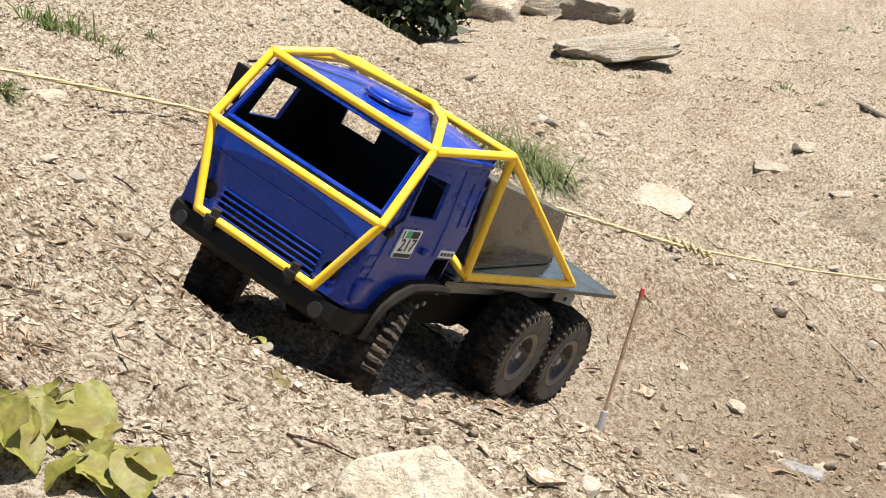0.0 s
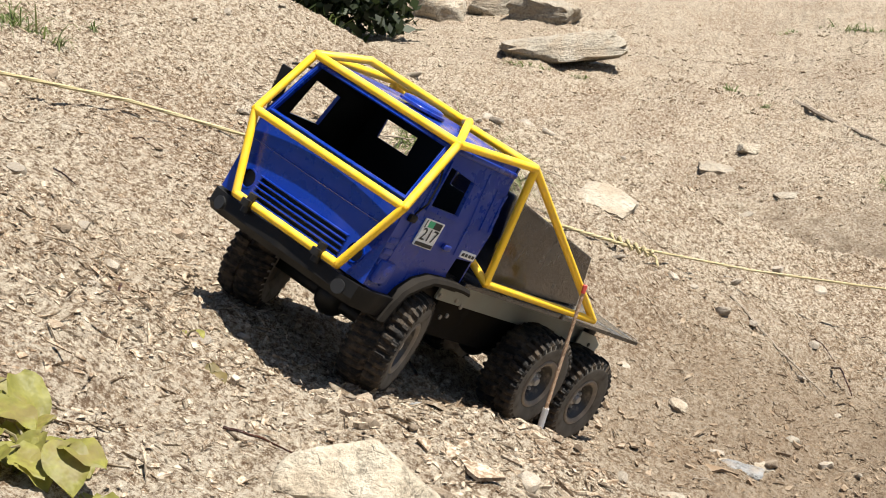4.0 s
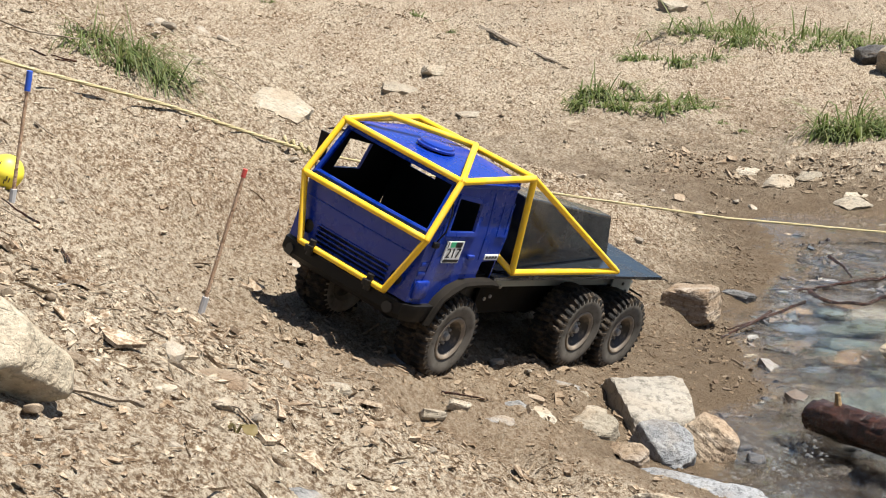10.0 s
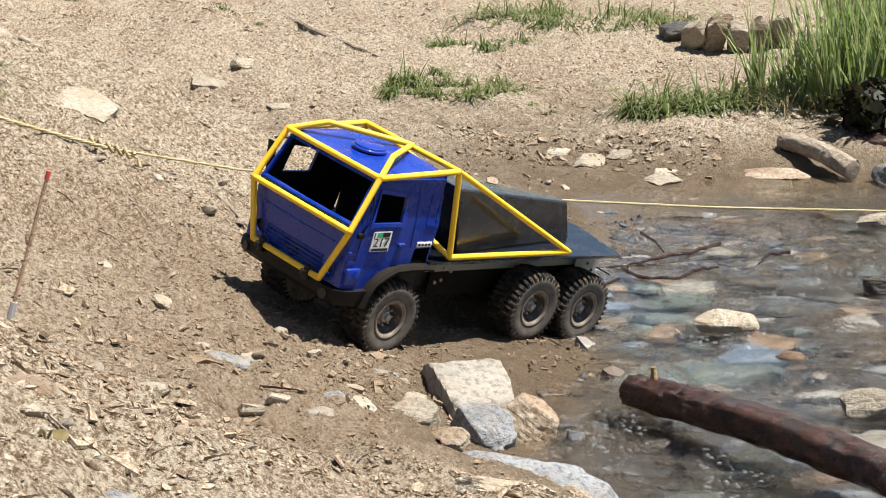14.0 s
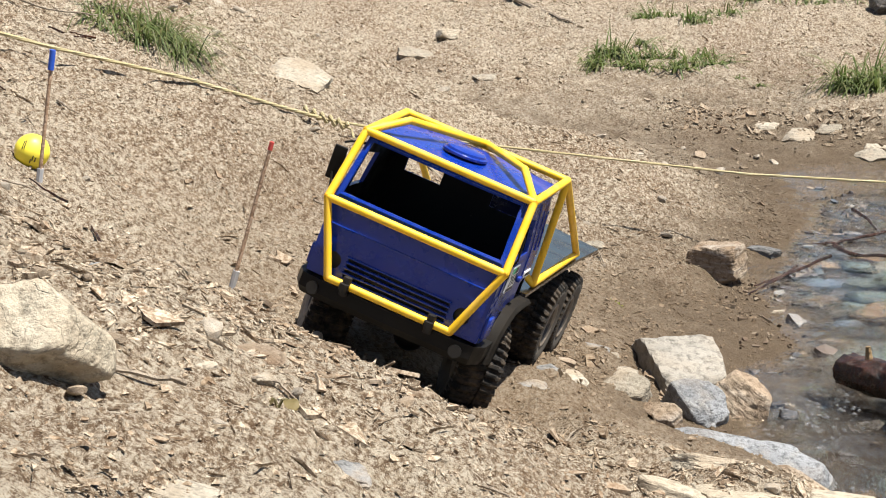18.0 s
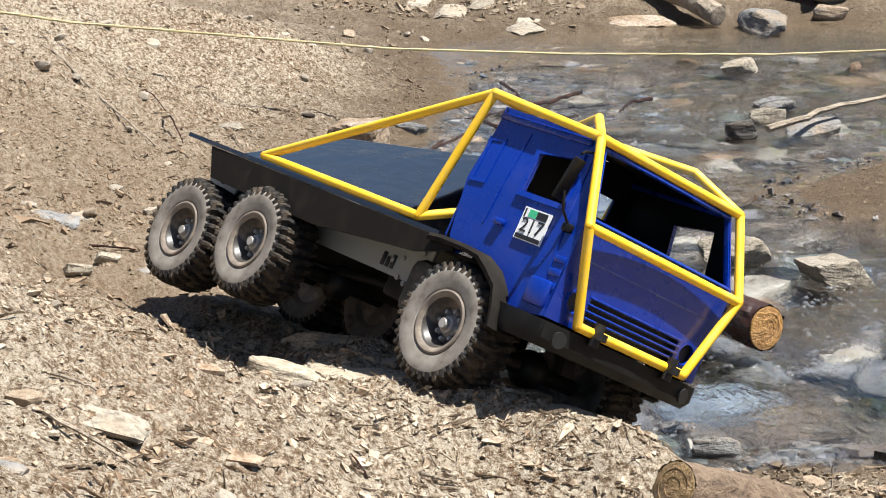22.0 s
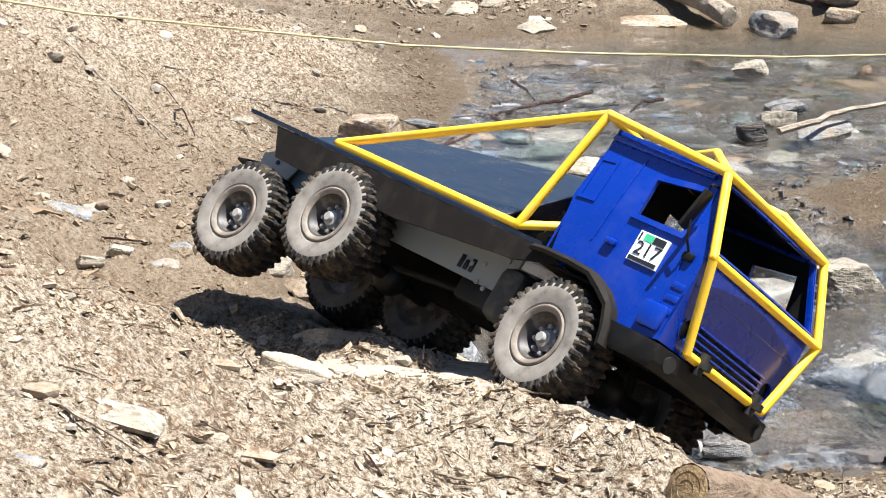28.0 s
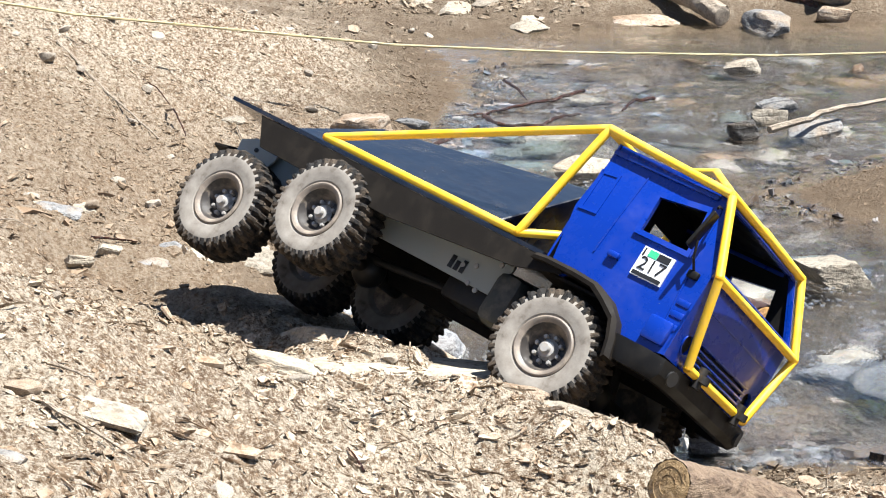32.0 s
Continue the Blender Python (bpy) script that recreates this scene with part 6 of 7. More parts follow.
def log(name, a, b, r0, r1, bark, cut, label, seed, stub=None, rugged=1.0):
    a, b = Vector(a), Vector(b)
    base = thing(name, label, "log", Matrix.Translation(a))
    bm = bmesh.new()
    n, seg = 48, 72
    d = (b - a)
    q = d.to_track_quat("Z", "Y").to_matrix()
    rings = []
    for i in range(seg + 1):
        u = i / seg
        sag = 0.012 * math.sin(u * math.pi)
        ring = []
        for k in range(n):
            w = 2 * math.pi * k / n
            p = Vector((math.cos(w), math.sin(w), 0))
            plate = noise.noise(Vector((p.x * 3.2, p.y * 3.2, u * 6 + seed))) * 0.10 + (abs(noise.noise(Vector((p.x * 6, p.y * 6, u * 9 + seed)))) * 0.13 + noise.noise(Vector((p.x * 14, p.y * 14, u * 30 + seed))) * 0.06) * rugged
            r = (r0 + (r1 - r0) * u) * (1 + plate)
            ring.append(bm.verts.new(q @ (p * r) + d * u + Vector((0, 0, sag))))
        rings.append(ring)
    for r_a, r_b in zip(rings, rings[1:]):
        for k in range(n):
            bm.faces.new((r_a[k], r_a[(k + 1) % n], r_b[(k + 1) % n], r_b[k]))
    part("bark", bm, bark, base, smooth_angle=60)
    for p, r, s in ((Vector((0, 0, 0)), r0, -1), (d, r1, 1)):
        bm = bmesh.new()
        lathe(bm, [(r * 0.97, -0.002), (r * 0.97, 0.001), (r * 0.70, 0.0022), (r * 0.69, 0.0016), (r * 0.38, 0.0026), (r * 0.37, 0.002), (0.0, 0.003)], 28, Matrix.Translation(p) @ (q.to_4x4() if s > 0 else q.to_4x4() @ pose(0, 0, 0, 180, 0, 0)))
        part("cut_end", bm, cut, base, "sawn end of the log")
    if stub:
        bm = bmesh.new()
        rod(bm, Vector(stub) - a, Vector(stub) - a + Vector((-0.003, 0.0, 0.028)), 0.007, 0.004, 8)
        part("branch_stub", bm, PALE_CUT, base, "short pale branch stub")
    return base


log("wet_log", (0.503, 3.155, 0.020), (0.802, 2.600, 0.048), 0.0265, 0.0300, BARK, CUT, "wet dark brown log with orange sawn end lying in the stream", 3, (0.530, 3.105, 0.046), 1.35)
log("dry_log", (0.490, 1.780, 0.184), (0.850, 1.990, -0.030), 0.0245, 0.024, PALE_BARK, PALE_CUT, "pale dry log with sawn end on the near bank", 8)
log("driftwood", (1.205, 5.24, 0.07), (1.335, 5.02, 0.03), 0.022, 0.026, WOOD, WOOD, "grey weathered driftwood at the far shore", 5)


def stick(pts, r, mat, label):
    bm = bmesh.new()
    rs = np.random.RandomState(len(pts) * 7 + int(1000 * r) + int(abs(pts[0][0]) * 100))
    fine = []
    for a, b in zip(pts, pts[1:]):
        for k in range(6):
            p = Vector(a).lerp(Vector(b), k / 6)
            fine.append(p + Vector(rs.normal(0, r * 0.22, 3)))
    fine.append(Vector(pts[-1]))
    tube(bm, fine, [r * (1 - 0.6 * i / len(fine)) for i in range(len(fine))], 6)
    return solo("stick", bm, mat, label, "stick", group="sticks")


def on(x, y, up=0.004):
    return (x, y, max(ground_z(x, y), 0.0) + up)


stick([(1.13, 3.80, 0.03), (1.27, 3.88, 0.045), (1.46, 3.97, 0.06)], 0.008, WOOD, "pale bare stick across the far water's edge")
stick([(0.52, 3.90, 0.008), (0.48, 3.80, 0.012), (0.42, 3.74, 0.008)], 0.003, BARK, "thin wet twig in the shallows")
stick([(0.861, 4.287, 0.010), (0.782, 4.227, 0.004), (0.698, 4.168, 0.005), (0.631, 4.119, 0.003), (0.543, 4.103, 0.000)], 0.0045, BARK, "long dark wet branch lying in the stream")
stick([(0.621, 4.096, 0.002), (0.640, 4.010, 0.004), (0.720, 3.990, 0.004), (0.772, 4.052, 0.009), (0.815, 4.070, 0.008)], 0.0055, BARK, "forked dark wet branch lying in the stream")
stick([(0.703, 4.384, 0.014), (0.722, 4.300, 0.012), (0.728, 4.227, 0.006)], 0.004, BARK, "thin dark twig in the stream")
stick([(0.591, 3.935, 0.020), (0.486, 3.793, 0.016), (0.430, 3.715, 0.012), (0.387, 3.660, 0.006)], 0.0032, BARK, "thin dark branch slanting out of the stream")
stick([(0.989, 4.179, 0.012), (0.936, 4.150, 0.014), (0.905, 4.100, 0.006)], 0.0045, BARK, "short dark twig in the stream")
stick([on(-0.19, 3.75), on(-0.10, 3.62), on(-0.01, 3.48)], 0.003, WOOD, "long thin dry stalk on the slope")
stick([on(-0.12, 7.48, 0.01), on(0.02, 7.1, 0.01), on(0.16, 6.79, 0.01)], 0.010, WOOD, "dry branch on the far ground")
stick([on(0.0, 3.67), on(0.015, 3.6, 0.02), on(0.035, 3.52)], 0.0025, BARK, "short dark twig stuck in the slope")
stick([on(-0.30, 1.62), on(-0.36, 1.57), on(-0.42, 1.56)], 0.0028, WOOD, "pale straight stalk among the litter")
stick([on(-0.05, 1.60), on(0.02, 1.585)], 0.0022, WOOD, "pale straight stalk among the litter")
stick([on(-0.02, 2.12), on(0.04, 2.10, 0.015), on(0.09, 2.12)], 0.0028, BARK, "dark curved twig on the near slope")
stick([on(-0.95, 3.55, 0.01), on(-0.86, 3.60, 0.03), on(-0.78, 3.66, 0.02)], 0.003, WOOD, "grey dead stalk near the grass")
rs_t = np.random.RandomState(31)
for _ in range(46):
    x, y = rs_t.uniform(-1.1, 0.45), rs_t.uniform(1.5, 4.0)
    if ground_z(x, y) < 0.03 or x < -0.55 * y:
        continue
    a, l = rs_t.normal(0.5, 0.9), rs_t.uniform(0.025, 0.08)
    stick([on(x, y), on(x + 0.5 * l * math.cos(a), y + 0.5 * l * math.sin(a), 0.007), on(x + l * math.cos(a), y + l * math.sin(a))], rs_t.uniform(0.0012, 0.0025), WOOD if rs_t.rand() < 0.5 else BARK, "short dry twig lying on the slope")

ROPE = mat_litter("rope_fibre", (0.66, 0.56, 0.30), (0.76, 0.66, 0.40))


def build_rope():
    rope = thing("rope", "thin yellow barrier rope strung low across slope and stream", "rope")
    left = [(-2.6, 2.35, 1.10), (-1.345, 2.82, 0.757), (-1.145, 3.10, 0.665), (-0.80, 3.36, 0.515), (-0.60, 3.53, 0.435), (-0.475, 3.61, 0.38), (-0.375, 3.69, 0.335)]
    right = [(-0.375, 3.69, 0.335), (-0.16, 3.84, 0.268), (0.43, 4.0, 0.170), (0.80, 4.08, 0.132), (1.22, 4.1, 0.113), (1.75, 4.05, 0.125), (3.2, 3.8, 0.22)]
    for pts, r, name in ((left, 0.0034, "rope_strand"), (right, 0.0026, "rope_strand")):
        bm = bmesh.new()
        fine = []
        for a, b in zip(pts, pts[1:]):
            for k in range(10):
                fine.append(Vector(a).lerp(Vector(b), k / 10))
        fine.append(Vector(pts[-1]))
        tube(bm, fine, r, 6, 0.6)
        part(name, bm, ROPE, rope)
    bm = bmesh.new()
    coil = [Vector((-0.375 + 0.05 * (u - 0.5) * 1.6, 3.69 + 0.02 * (u - 0.5), 0.337 - 0.035 * (u - 0.5))) + 0.007 * Vector((0, math.cos(u * 34), math.sin(u * 34))) for u in np.linspace(0, 1, 60)]
    tube(bm, coil, 0.003, 6)
    part("knot", bm, ROPE, rope, "bulky rope knot with loose end")
    bm = bmesh.new()
    tube(bm, [(-0.35, 3.70, 0.325), (-0.33, 3.70, 0.315), (-0.325, 3.69, 0.30)], 0.0026, 6)
    part("rope_end", bm, ROPE, rope)


build_rope()

STAKE_WOOD = mat_bark("stake_wood", (0.55, 0.34, 0.20), (0.74, 0.50, 0.33), 0.6)
RED = mat_paint("red_tip", (0.55, 0.06, 0.05), 0.5, 0.2)
BLUE_TIP = mat_paint("blue_tip", (0.02, 0.09, 0.50), 0.5, 0.1)
ZINC = mat_paint("zinc", (0.42, 0.42, 0.43), 0.5, 0.35)


def stake(foot, top, tip_mat, tip_r, label):
    a, b = Vector(foot), Vector(top)
    base = thing("gate_stake", label, "stake", Matrix.Translation(a), "gate stakes on the slope")
    d = b - a
    bm = bmesh.new()
    rod(bm, d * 0.12, d, 0.0027, 0.0025, 10)
    part("shaft", bm, STAKE_WOOD, base, "reddish wooden rod")
    bm = bmesh.new()
    rod(bm, -d * 0.06, d * 0.15, 0.0042, 0.0045, 8)
    part("metal_foot", bm, ZINC, base, "grey metal ground spike")
    bm = bmesh.new()
    rod(bm, d * (0.86 if tip_r > 0.0035 else 0.95), d * 1.003, tip_r, tip_r, 10)
    part("tip", bm, tip_mat, base)


stake((-0.388, 2.50, 0.318), (-0.330, 2.505, 0.512), RED, 0.0031, "thin wooden stake with red tip stuck in the slope")
stake((-0.660, 2.635, 0.425), (-0.632, 2.640, 0.610), BLUE_TIP, 0.0042, "thin wooden stake with blue tip stuck in the slope")


def build_ball():
    r = 0.0245
    c = Vector((-0.690, 2.735, 0.0))
    c.z = ground_z(c.x, c.y) + r * 0.85
    bm = bmesh.new()
    bmesh.ops.create_uvsphere(bm, u_segments=36, v_segments=20, radius=r)
    ball = solo("ball", bm, mat_paint("yellow_ball", (0.86, 0.72, 0.05), 0.35, 0.05), "small yellow ball with black marks resting on a stone", "ball", Matrix.Translation(c), smooth_angle=180)
    for a, tilt, l in ((-18, 32, 0.012), (-10, 34, 0.012), (14, -12, 0.007), (22, -18, 0.006), (5, -22, 0.006)):
        bm = bmesh.new()
        pts = []
        for k in range(5):
            el, az = radians(tilt + (k - 2) * l * 600), radians(-90 + a + (k - 2) * 1.5)
            pts.append(Vector((math.cos(el) * math.cos(az), math.cos(el) * math.sin(az), math.sin(el))) * (r + 0.0001))
        tube(bm, pts, 0.0008, 5)
        part("printed_mark", bm, INK, ball)


build_ball()


# ---- plants ----
GRASS = mat_leaf("grass", (0.12, 0.175, 0.035), (0.20, 0.27, 0.065), (0.29, 0.33, 0.115), (0.15, 0.215, 0.045), (0.42, 0.38, 0.18))
TALL = mat_leaf("tall_grass", (0.36, 0.52, 0.13), (0.46, 0.62, 0.19), (0.56, 0.68, 0.28), (0.60, 0.60, 0.32))
STRAW = mat_leaf("straw", (0.36, 0.30, 0.14), (0.48, 0.40, 0.22), (0.28, 0.27, 0.10))
BROAD = mat_leaf("broad_leaf", (0.26, 0.30, 0.03), (0.44, 0.45, 0.085), (0.40, 0.33, 0.09), (0.17, 0.23, 0.025), (0.36, 0.41, 0.07), withered=0.55)
# leaves so dark that the hollow's shade sits in their colour
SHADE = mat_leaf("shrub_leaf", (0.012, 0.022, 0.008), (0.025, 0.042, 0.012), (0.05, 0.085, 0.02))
DEAD = mat_leaf("dead_leaf", (0.24, 0.17, 0.07), (0.33, 0.26, 0.10), (0.20, 0.13, 0.06))


def blade(bm, foot, aim, length, width, droop, segs=4):
    d = Vector(aim).normalized()
    side = d.cross(Vector((0, 0, 1)))
    side = (side if side.length > 0.01 else Vector((1, 0, 0))).normalized()
    p, v = Vector(foot), d * (length / segs)
    rows_ = []
    for k in range(segs + 1):
        w = width * (1 - k / segs) ** 0.7 * 0.5
        keel = v.cross(side).normalized() * (-w * 0.35)
        rows_.append((bm.verts.new(p - side * w), bm.verts.new(p + keel), bm.verts.new(p + side * w)) if k < segs else (bm.verts.new(p),))
        p = p + v
        v = v + Vector((0, 0, -droop * length / segs))
    for a, b in zip(rows_, rows_[1:]):
        if len(b) == 3:
            bm.faces.new((a[0], a[1], b[1], b[0]))
            bm.faces.new((a[1], a[2], b[2], b[1]))
        else:
            bm.faces.new((a[0], a[1], b[0]))
            bm.faces.new((a[1], a[2], b[0]))


def tuft(x, y, rx, ry, tall, blades, mat, label, seed, lean=(0.0, 0.0), width=0.004, droop=0.5, category="grass", name="grass_tuft", spread=1.0):
    rs = np.random.RandomState(seed)
    z0 = ground_z(x, y)
    split = 6 if blades > 100 else 1
    meshes = [bmesh.new() for _ in range(split)]
    clumps = [(rs.uniform(0, 2 * math.pi), math.sqrt(rs.rand()), rs.uniform(0.45, 1.15)) for _ in range(max(1, blades // 14))]
    for _ in range(blades):
        pick = rs.randint(len(clumps))
        a, q, grown = clumps[pick]
        px, py = rx * q * math.cos(a) + rs.normal(0, 0.10 * rx), ry * q * math.sin(a) + rs.normal(0, 0.10 * ry)
        a += rs.normal(0, 0.9)
        out = rs.uniform(0.2, 0.9) * spread
        aim = (out * math.cos(a) + rs.normal(0, 0.35 * spread) + lean[0], out * math.sin(a) + rs.normal(0, 0.35 * spread) + lean[1], 1.0)
        blade(meshes[pick % split], (px, py, ground_z(x + px, y + py) - z0 - 0.004), aim, tall * grown * rs.uniform(0.45, 1.2), width * rs.uniform(0.6, 1.2), droop * rs.uniform(0.1, 1.4))
    if split == 1:
        return solo(name, meshes[0], mat, label, category, Matrix.Translation((x, y, z0)), "grass of the bank", "stuff")
    base = thing(name, label, category, Matrix.Translation((x, y, z0)), "grass of the bank")
    for bm in meshes:
        tagged(part("clump", bm, mat, base), kind="stuff")
    return base


tuft(-0.715, 3.72, 0.11, 0.05, 0.17, 460, GRASS, "green grass tuft leaning downhill on the crest", 41, (0.5, -0.25), 0.0032, 1.0, spread=2.2)
tuft(-0.735, 3.75, 0.02, 0.02, 0.22, 8, STRAW, "few tall dry grass stalks with seed heads", 42, (0.1, 0.0), 0.004, 0.15)
tuft(-0.62, 3.70, 0.012, 0.012, 0.16, 4, SHADE, "few dark seed stalks beside the tuft", 43, (0.25, 0.0), 0.006, 0.3)
tuft(-1.43, 3.30, 0.09, 0.04, 0.11, 170, GRASS, "flat green grass tuft on the upper slope", 44, (0.4, -0.1), 0.004, 0.9)
tuft(-1.36, 2.80, 0.04, 0.04, 0.08, 60, GRASS, "small grass tuft on the slope", 45, (0.3, 0), 0.004, 0.8)
tuft(-1.35, 3.52, 0.018, 0.018, 0.05, 22, GRASS, "little dark green weed on the slope", 46, (0, 0), 0.005, 0.6)
for k, (x, y, rx, ry, tall, n) in enumerate(((0.40, 6.08, 0.20, 0.12, 0.15, 420), (0.31, 6.20, 0.12, 0.08, 0.14, 180), (0.52, 6.75, 0.16, 0.12, 0.13, 260), (0.63, 5.80, 0.05, 0.04, 0.08, 30),
                                               (0.92, 5.62, 0.10, 0.06, 0.24, 300), (1.03, 5.55, 0.11, 0.06, 0.24, 320), (1.16, 5.68, 0.11, 0.08, 0.24, 260), (0.95, 7.35, 0.42, 0.22, 0.22, 700),
                                               (-0.33, 7.7, 0.10, 0.08, 0.08, 60), (-0.25, 7.4, 0.05, 0.05, 0.05, 30), (-1.05, 7.55, 0.22, 0.05, 0.06, 90), (0.07, 9.6, 0.25, 0.15, 0.12, 70))):
    tuft(x, y, rx, ry, tall, n, GRASS, "patch of short green grass on the bare ground", 50 + k, (0.15, -0.2), 0.0065, 1.1, spread=2.0)
for k, (x, y, rx, ry, tall, n) in enumerate(((1.32, 5.66, 0.13, 0.10, 0.36, 200), (1.48, 5.52, 0.15, 0.12, 0.58, 360), (1.66, 5.55, 0.18, 0.15, 0.64, 340), (1.95, 5.6, 0.25, 0.2, 0.6, 260))):
    tuft(x, y, rx, ry, tall, n, TALL, "tall bright green grass at the far bank", 70 + k, (-0.05, -0.08), 0.010, 0.18, spread=0.35)
tuft(1.30, 5.50, 0.12, 0.05, 0.16, 120, STRAW, "dry straw at the foot of tall grass", 76, (0, -0.2), 0.006, 0.7)


def leaf(bm, at, length, width, turn, pitch, curl=0.25, fold=0.25):
    """A broad leaf with a midrib fold and wavy rim."""
    n, k = 9, 7
    m = Matrix.Translation(at) @ pose(0, 0, 0, 0, 0, turn) @ pose(0, 0, 0, 0, -pitch, 0)
    grid = []
    for i in range(n):
        u = i / (n - 1)
        w = width * (math.sin(math.pi * min(1, u * 0.93 + 0.07)) ** 0.62) * (1 - 0.25 * u)
        row = []
        for j in range(k):
            v = (j / (k - 1) - 0.5) * 2
            wave = 0.06 * width * math.sin(u * 9 + j * 1.1 + turn) * abs(v) + 0.018 * width * math.sin(u * 25 + turn)
            row.append(bm.verts.new(m @ Vector((u * length, v * w * 0.5, abs(v) * fold * w * 0.5 - curl * length * u * u + wave))))
        grid.append(row)
    for a, b in zip(grid, grid[1:]):
        for j in range(k - 1):
            bm.faces.new((a[j], a[j + 1], b[j + 1], b[j]))


def leafy_plant(x, y, leaves, label, seed, size, mat=None):
    rs = np.random.RandomState(seed)
    z0 = ground_z(x, y)
    plant = thing("leafy_plant", label, "plant", Matrix.Translation((x, y, z0)), "weeds of the near slope")
    for k in range(leaves):
        a = 360 * k / leaves + rs.uniform(-25, 25)
        reach = rs.uniform(0.2, 1.0) * size
        tip = Vector((reach * math.cos(radians(a)), reach * math.sin(radians(a)), rs.uniform(0.2, 0.6) * size))
        bm = bmesh.new()
        tube(bm, [(0, 0, -0.004), tip * 0.55 + Vector((0, 0, 0.15 * size)), tip], [0.0016, 0.0013, 0.001], 5)
        part("stem", bm, STRAW, plant)
        bm = bmesh.new()
        l = rs.uniform(0.7, 1.15) * size
        leaf(bm, tip, l, l * rs.uniform(0.75, 1.0), -90 + rs.uniform(-75, 75), rs.uniform(-50, -5), rs.uniform(0.05, 0.3), rs.uniform(0.05, 0.35))
        part("leaf", bm, mat or BROAD, plant, smooth_angle=180)
    return plant


leafy_plant(-0.690, 1.375, 17, "yellow-green broad-leaved weed on the near slope", 81, 0.050)
leafy_plant(-0.625, 1.335, 15, "yellow-green broad-leaved weed on the near slope", 82, 0.042)
leafy_plant(-0.705, 1.310, 14, "yellow-green broad-leaved weed on the near slope", 83, 0.048)
leafy_plant(-0.570, 1.310, 6, "small green weed with a few broad leaves", 84, 0.032)
leafy_plant(-0.525, 1.290, 5, "small green weed with a few broad leaves", 85, 0.030)
leafy_plant(-0.512, 1.300, 11, "small green weed with a few broad leaves", 90, 0.022)
leafy_plant(-0.605, 1.750, 3, "withered brown-green seedling on the slope", 86, 0.020, DEAD)
leafy_plant(-0.665, 1.85, 4, "tiny green seedling on the slope", 87, 0.016)
leafy_plant(-0.232, 1.69, 3, "withered leaf standing among the chips", 88, 0.016, DEAD)
tuft(0.165, 3.385, 0.03, 0.012, 0.014, 90, mat_leaf("moss", (0.35, 0.42, 0.03), (0.50, 0.52, 0.06)), "bright yellow-green moss at the water's edge", 89, (0, 0), 0.004, 0.6, "moss", "moss")


def shrub(x, y, w, h, count, label, seed, mat=None):
    rs = np.random.RandomState(seed)
    z0 = ground_z(x, y)
    base = thing("shrub", label, "shrub", Matrix.Translation((x, y, z0)))
    for k in range(7):
        bm = bmesh.new()
        tip = Vector((rs.uniform(-w, w) * 0.8, rs.uniform(-0.3, 0.3) * w, h * rs.uniform(0.6, 1.0)))
        tube(bm, [(tip.x * 0.3, 0, -0.02), tip * 0.6 + Vector((rs.normal(0, 0.05), 0, 0)), tip], [0.012, 0.008, 0.003], 6)
        part("branch", bm, BARK, base)
    bm = bmesh.new()
    for _ in range(count):
        a, q = rs.uniform(0, 2 * math.pi), rs.rand() ** 0.4
        p = Vector((w * q * math.cos(a), 0.5 * w * q * math.sin(a), h * rs.rand() ** 0.8 * (1.15 - 0.5 * q)))
        l = rs.uniform(0.03, 0.075)
        leaf_small(bm, p, l, rs)
    part("foliage", bm, mat or SHADE, base)


def leaf_small(bm, p, l, rs):
    t = Vector(rs.normal(size=3)).normalized()
    s = t.cross(Vector(rs.normal(size=3))).normalized() * l * 0.28
    q = [bm.verts.new(p), bm.verts.new(p + t * l * 0.5 + s), bm.verts.new(p + t * l), bm.verts.new(p + t * l * 0.5 - s)]
    bm.faces.new(q)


shards("far_litter", "dark bark and twigs on the ground behind the crest", "litter", CHIPS, 9000, (-3.0, 2.6, 4.4, 9.5), (0.006, 0.035), (0.001, 0.004), 29, 0.0005, 12, lambda x, y, z: z > 0.01, 1.0, 2.0)
shrub(-2.24, 7.90, 0.62, 0.62, 9000, "shrub behind the crest, coloured dark for its shady hollow", 91)
shrub(-2.75, 8.6, 0.5, 0.7, 1300, "shrub behind the crest, coloured dark for its shady hollow", 92)
tuft(-2.25, 7.45, 0.42, 0.10, 0.34, 260, GRASS, "long grass hanging from the shrub's foot", 93, (0.1, -0.3), 0.007, 0.6)
tuft(-1.75, 4.25, 0.10, 0.05, 0.18, 110, GRASS, "grass tuft on the crest", 94, (0.2, -0.2), 0.006, 0.6)
# the hollow under the tall grass, its shade put into near-black leaves
shrub(1.50, 5.32, 0.13, 0.13, 320, "tangle of roots and leaves coloured dark for the shaded hollow under the tall grass", 95, mat_leaf("dark_leaf", (0.012, 0.012, 0.007), (0.03, 0.026, 0.014), (0.05, 0.05, 0.02)))
log("charred_log", (1.40, 5.27, 0.055), (1.62, 5.16, 0.030), 0.022, 0.026, BARK, BARK, "dark charred log at the far water's edge", 6)


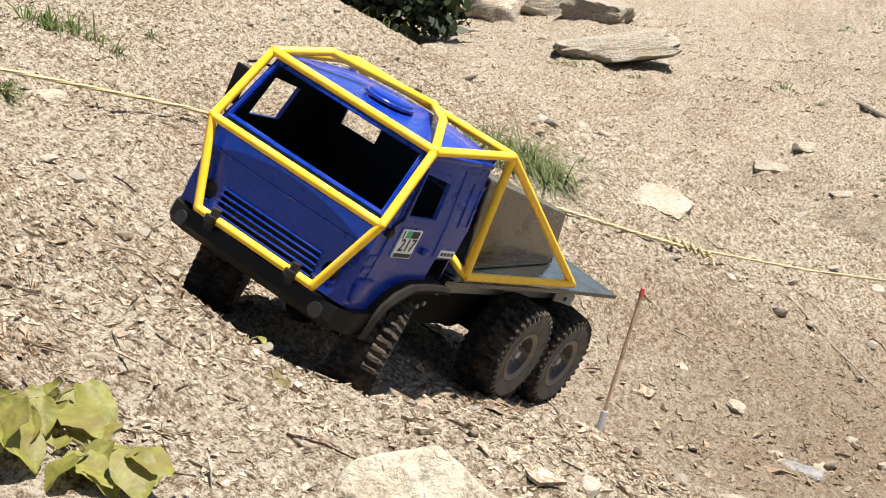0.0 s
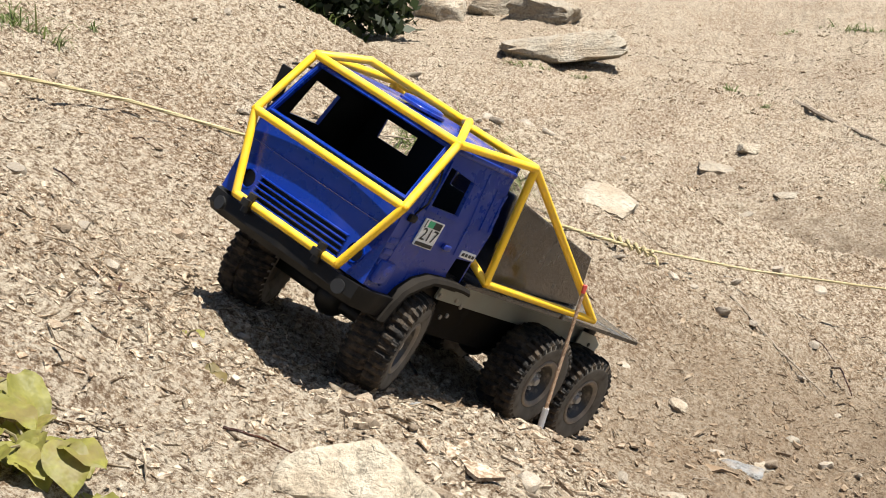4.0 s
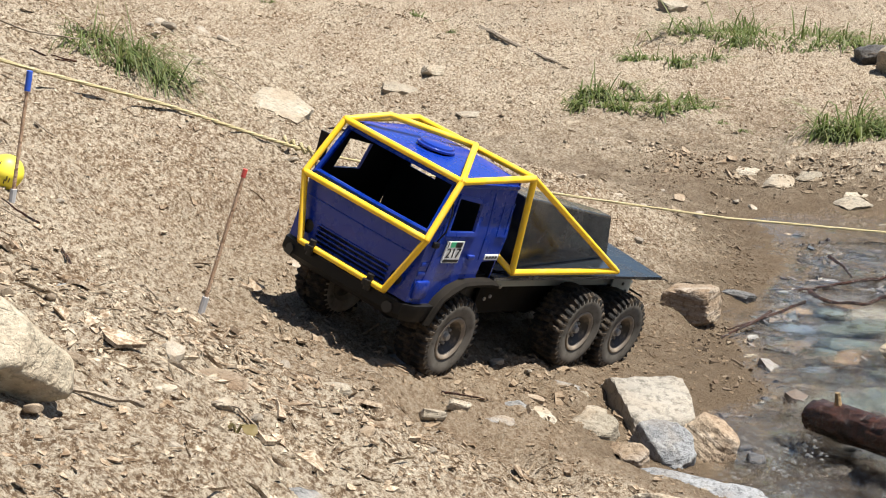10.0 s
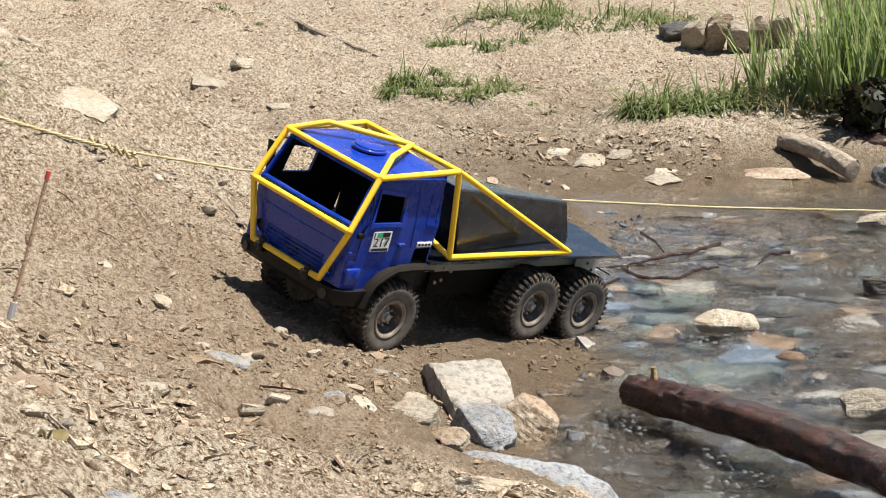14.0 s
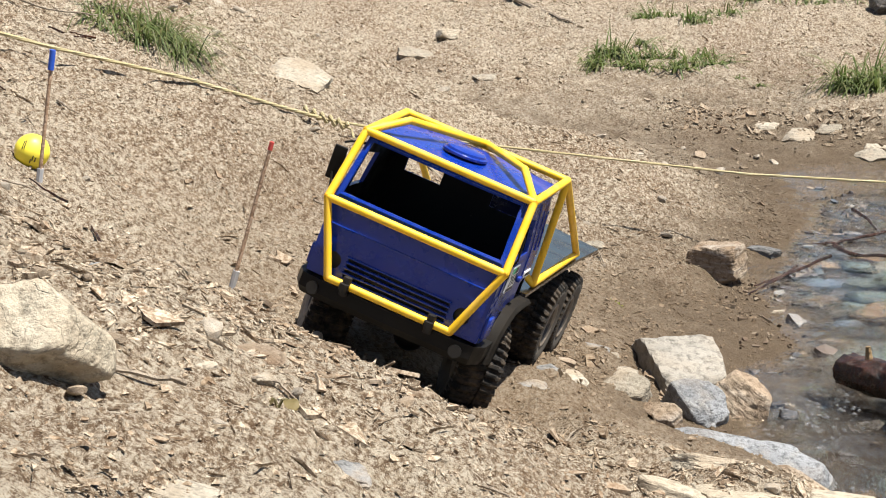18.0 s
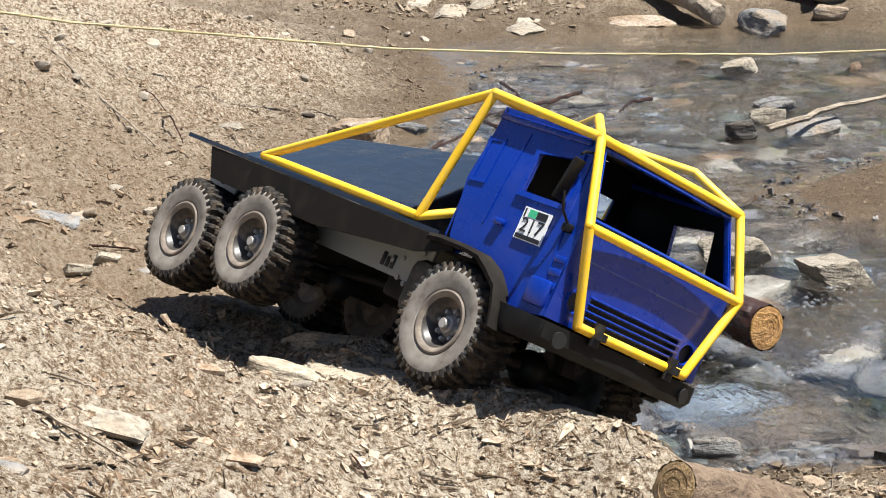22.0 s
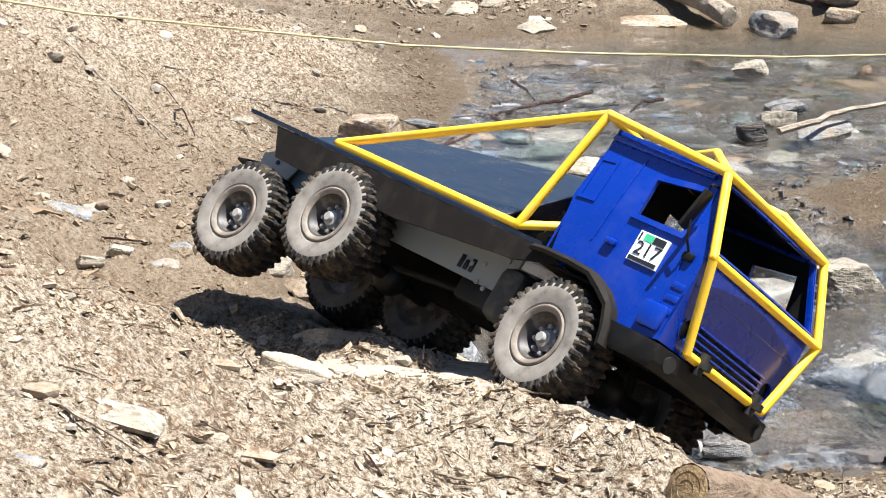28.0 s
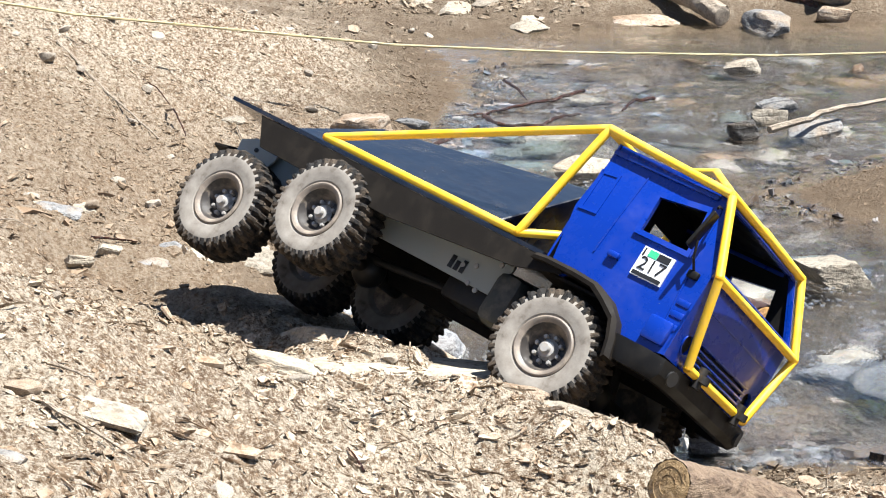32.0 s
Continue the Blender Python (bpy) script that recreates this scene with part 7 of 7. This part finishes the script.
def upright_stump():
    """Weathered stump and rocks behind the far grass."""
    base = thing("tree_stump", "weathered broken stump with rust-brown wood behind the far grass", "tree stump", Matrix.Translation((1.36, 6.8, ground_z(1.36, 6.8))))
    rs = np.random.RandomState(3)
    for k in range(5):
        bm = rock_bm(400 + k, 3, 8, 0.12)
        bmesh.ops.transform(bm, verts=bm.verts, matrix=Matrix.Translation((-0.12 + 0.075 * k, rs.uniform(-0.04, 0.04), 0.04)) @ pose(0, 0, 0, 0, rs.uniform(-15, 15), 0) @ pose(0, 0, 0, 35, 0, 0) @ Matrix.Diagonal((0.085, 0.07, rs.uniform(0.14, 0.22), 1)))
        part("stump_piece", bm, (PALE_STONE, RUST_STONE, PALE_STONE, RUST_STONE, PALE_STONE)[k], base)


upright_stump()
for k, (x, y, w, d, h, mat) in enumerate(((1.62, 6.6, 0.16, 0.1, 0.12, PALE_STONE), (1.85, 7.0, 0.3, 0.2, 0.3, PALE_STONE), (1.22, 6.95, 0.16, 0.12, 0.07, DARK_STONE), (1.60, 5.22, 0.16, 0.08, 0.05, PALE_STONE), (1.78, 5.24, 0.2, 0.08, 0.05, GREY_STONE))):
    place_stone(x, y, w, d, h, 0, mat, "rock", 500 + k)

# the big pale rock on the near slope, its flat face tipped towards the foot of the slope
FACE = [(-0.48, 0.40), (-0.30, 0.50), (0.00, 0.44), (0.16, 0.40), (0.34, 0.12), (0.52, -0.24), (0.50, -0.46), (0.12, -0.46), (-0.16, -0.34), (-0.44, -0.26), (-0.54, 0.02)]
solo("rock", slab_bm(618, FACE, (0.128, 0.106, 0.060), rough=0.034), BIG_STONE, "large pale angular rock on the near slope", "rock", Matrix.Translation((-0.410, 1.522, ground_z(-0.410, 1.522) + 0.022)) @ pose(0, 0, 0, 42, 4, -4) @ pose(0, 0, 0, 0, 0, 24), "stones of the bank and stream")
# blocks at the water's edge, the largest with a flat top and a straight broken side
TOP = [(-0.48, 0.48), (0.37, 0.42), (0.50, 0.10), (0.50, -0.14), (0.31, -0.43), (-0.14, -0.50)]
solo("rock", slab_bm(41, TOP, (0.160, 0.205, 0.074), 70.0, 0.022), SLAB_STONE, "pale grey block with a flat top at the water's edge", "rock", Matrix.Translation((0.222, 3.050, 0.042)) @ pose(0, 0, 0, 10, 5, 0), "stones of the bank and stream")
BLOCK = [(-0.52, 0.30), (-0.20, 0.46), (0.30, 0.40), (0.50, 0.20), (0.46, -0.16), (0.10, -0.46), (-0.24, -0.30)]
for seed, size, mat, place, words in (
        (42, (0.100, 0.095, 0.060), WET_BLUE, Matrix.Translation((0.245, 2.915, 0.026)) @ pose(0, 0, 0, 34, 4, 12), "blue-grey block leaning on the pale one"),
        (43, (0.080, 0.105, 0.075), RUST_STONE, Matrix.Translation((0.318, 2.985, 0.020)) @ pose(0, 0, 0, 30, 18, 50), "rough rust-stained block at the water's edge"),
        (44, (0.250, 0.150, 0.050), WET_BLUE, Matrix.Translation((0.290, 2.690, 0.012)) @ pose(0, 0, 0, 12, 6, -8), "broad blue-grey slab half in the water"),
        (45, (0.090, 0.070, 0.040), PALE_STONE, Matrix.Translation((0.140, 2.930, 0.050)) @ pose(0, 0, 0, 18, -8, 30), "small pale block among rubble"),
        (46, (0.075, 0.060, 0.030), RUST_STONE, Matrix.Translation((0.185, 2.860, 0.036)) @ pose(0, 0, 0, 14, 8, -40), "small rust-stained block among rubble"),
        (47, (0.060, 0.045, 0.024), PALE_STONE, Matrix.Translation((0.110, 3.045, 0.062)) @ pose(0, 0, 0, 12, -10, 10), "small pale block among rubble"),
        (48, (0.065, 0.040, 0.026), PALE_STONE, Matrix.Translation((0.075, 2.960, 0.066)) @ pose(0, 0, 0, 10, 4, 60), "small pale block among rubble"),
        (49, (0.085, 0.050, 0.024), GREY_STONE, Matrix.Translation((0.030, 2.880, 0.072)) @ pose(0, 0, 0, 10, 10, -15), "flat grey stone among rubble")):
    solo("rock", slab_bm(seed, BLOCK, size, rough=0.035), mat, words, "rock", place, "stones of the bank and stream")
# the ledge slab at the foot of the slope
LEDGE = [(-0.50, 0.10), (-0.36, 0.40), (-0.05, 0.46), (0.30, 0.44), (0.50, 0.20), (0.46, -0.20), (0.20, -0.44), (-0.15, -0.40), (-0.42, -0.28)]
solo("rock", slab_bm(31, LEDGE, (0.26, 0.20, 0.040), rough=0.040), BIG_STONE, "broad pale ledge slab above the stream", "rock", Matrix.Translation((0.296, 2.215, 0.132)) @ pose(0, 0, 0, -12, 6, 14), "stones of the bank and stream")
solo("rock", slab_bm(32, LEDGE[::-1], (0.115, 0.075, 0.035), rough=0.03), BIG_STONE, "small pale slab beside the ledge", "rock", Matrix.Translation((0.165, 2.185, 0.155)) @ pose(0, 0, 0, -14, 10, -20), "stones of the bank and stream")
solo("rock", slab_bm(33, LEDGE, (0.14, 0.09, 0.06), rough=0.04), PALE_STONE, "pale boulder at the foot of the ledge in the water", "rock", Matrix.Translation((0.600, 2.12, 0.010)) @ pose(0, 0, 0, -6, 14, 30), "stones of the bank and stream")




def motions():
    rows = TRUCK_WAY
    walk(truck, rows)
    # the wheels roll as far as the truck travels along its own length
    scene.frame_set(1)
    gone, told = [0.0], [rows[0][0]]
    for (t0, m0), (t1, m1) in zip(rows, rows[1:]):
        ahead = (m0.to_3x3() @ Vector((1, 0, 0)) + m1.to_3x3() @ Vector((1, 0, 0))) / 2
        gone.append(gone[-1] + (m1.translation - m0.translation).dot(ahead) / R_WHEEL)
        told.append(t1)
    steps = np.arange(0, 32.01, 0.25)
    roll = np.interp(steps, told, gone)
    for (key, s), w in wheels.items():
        out = []
        for t, a in zip(steps, roll):
            base = wheel_place(key, s, t)
            out.append((float(t), base @ Matrix.Rotation(a * s, 4, "Y")))
        walk(w, out)


motions()
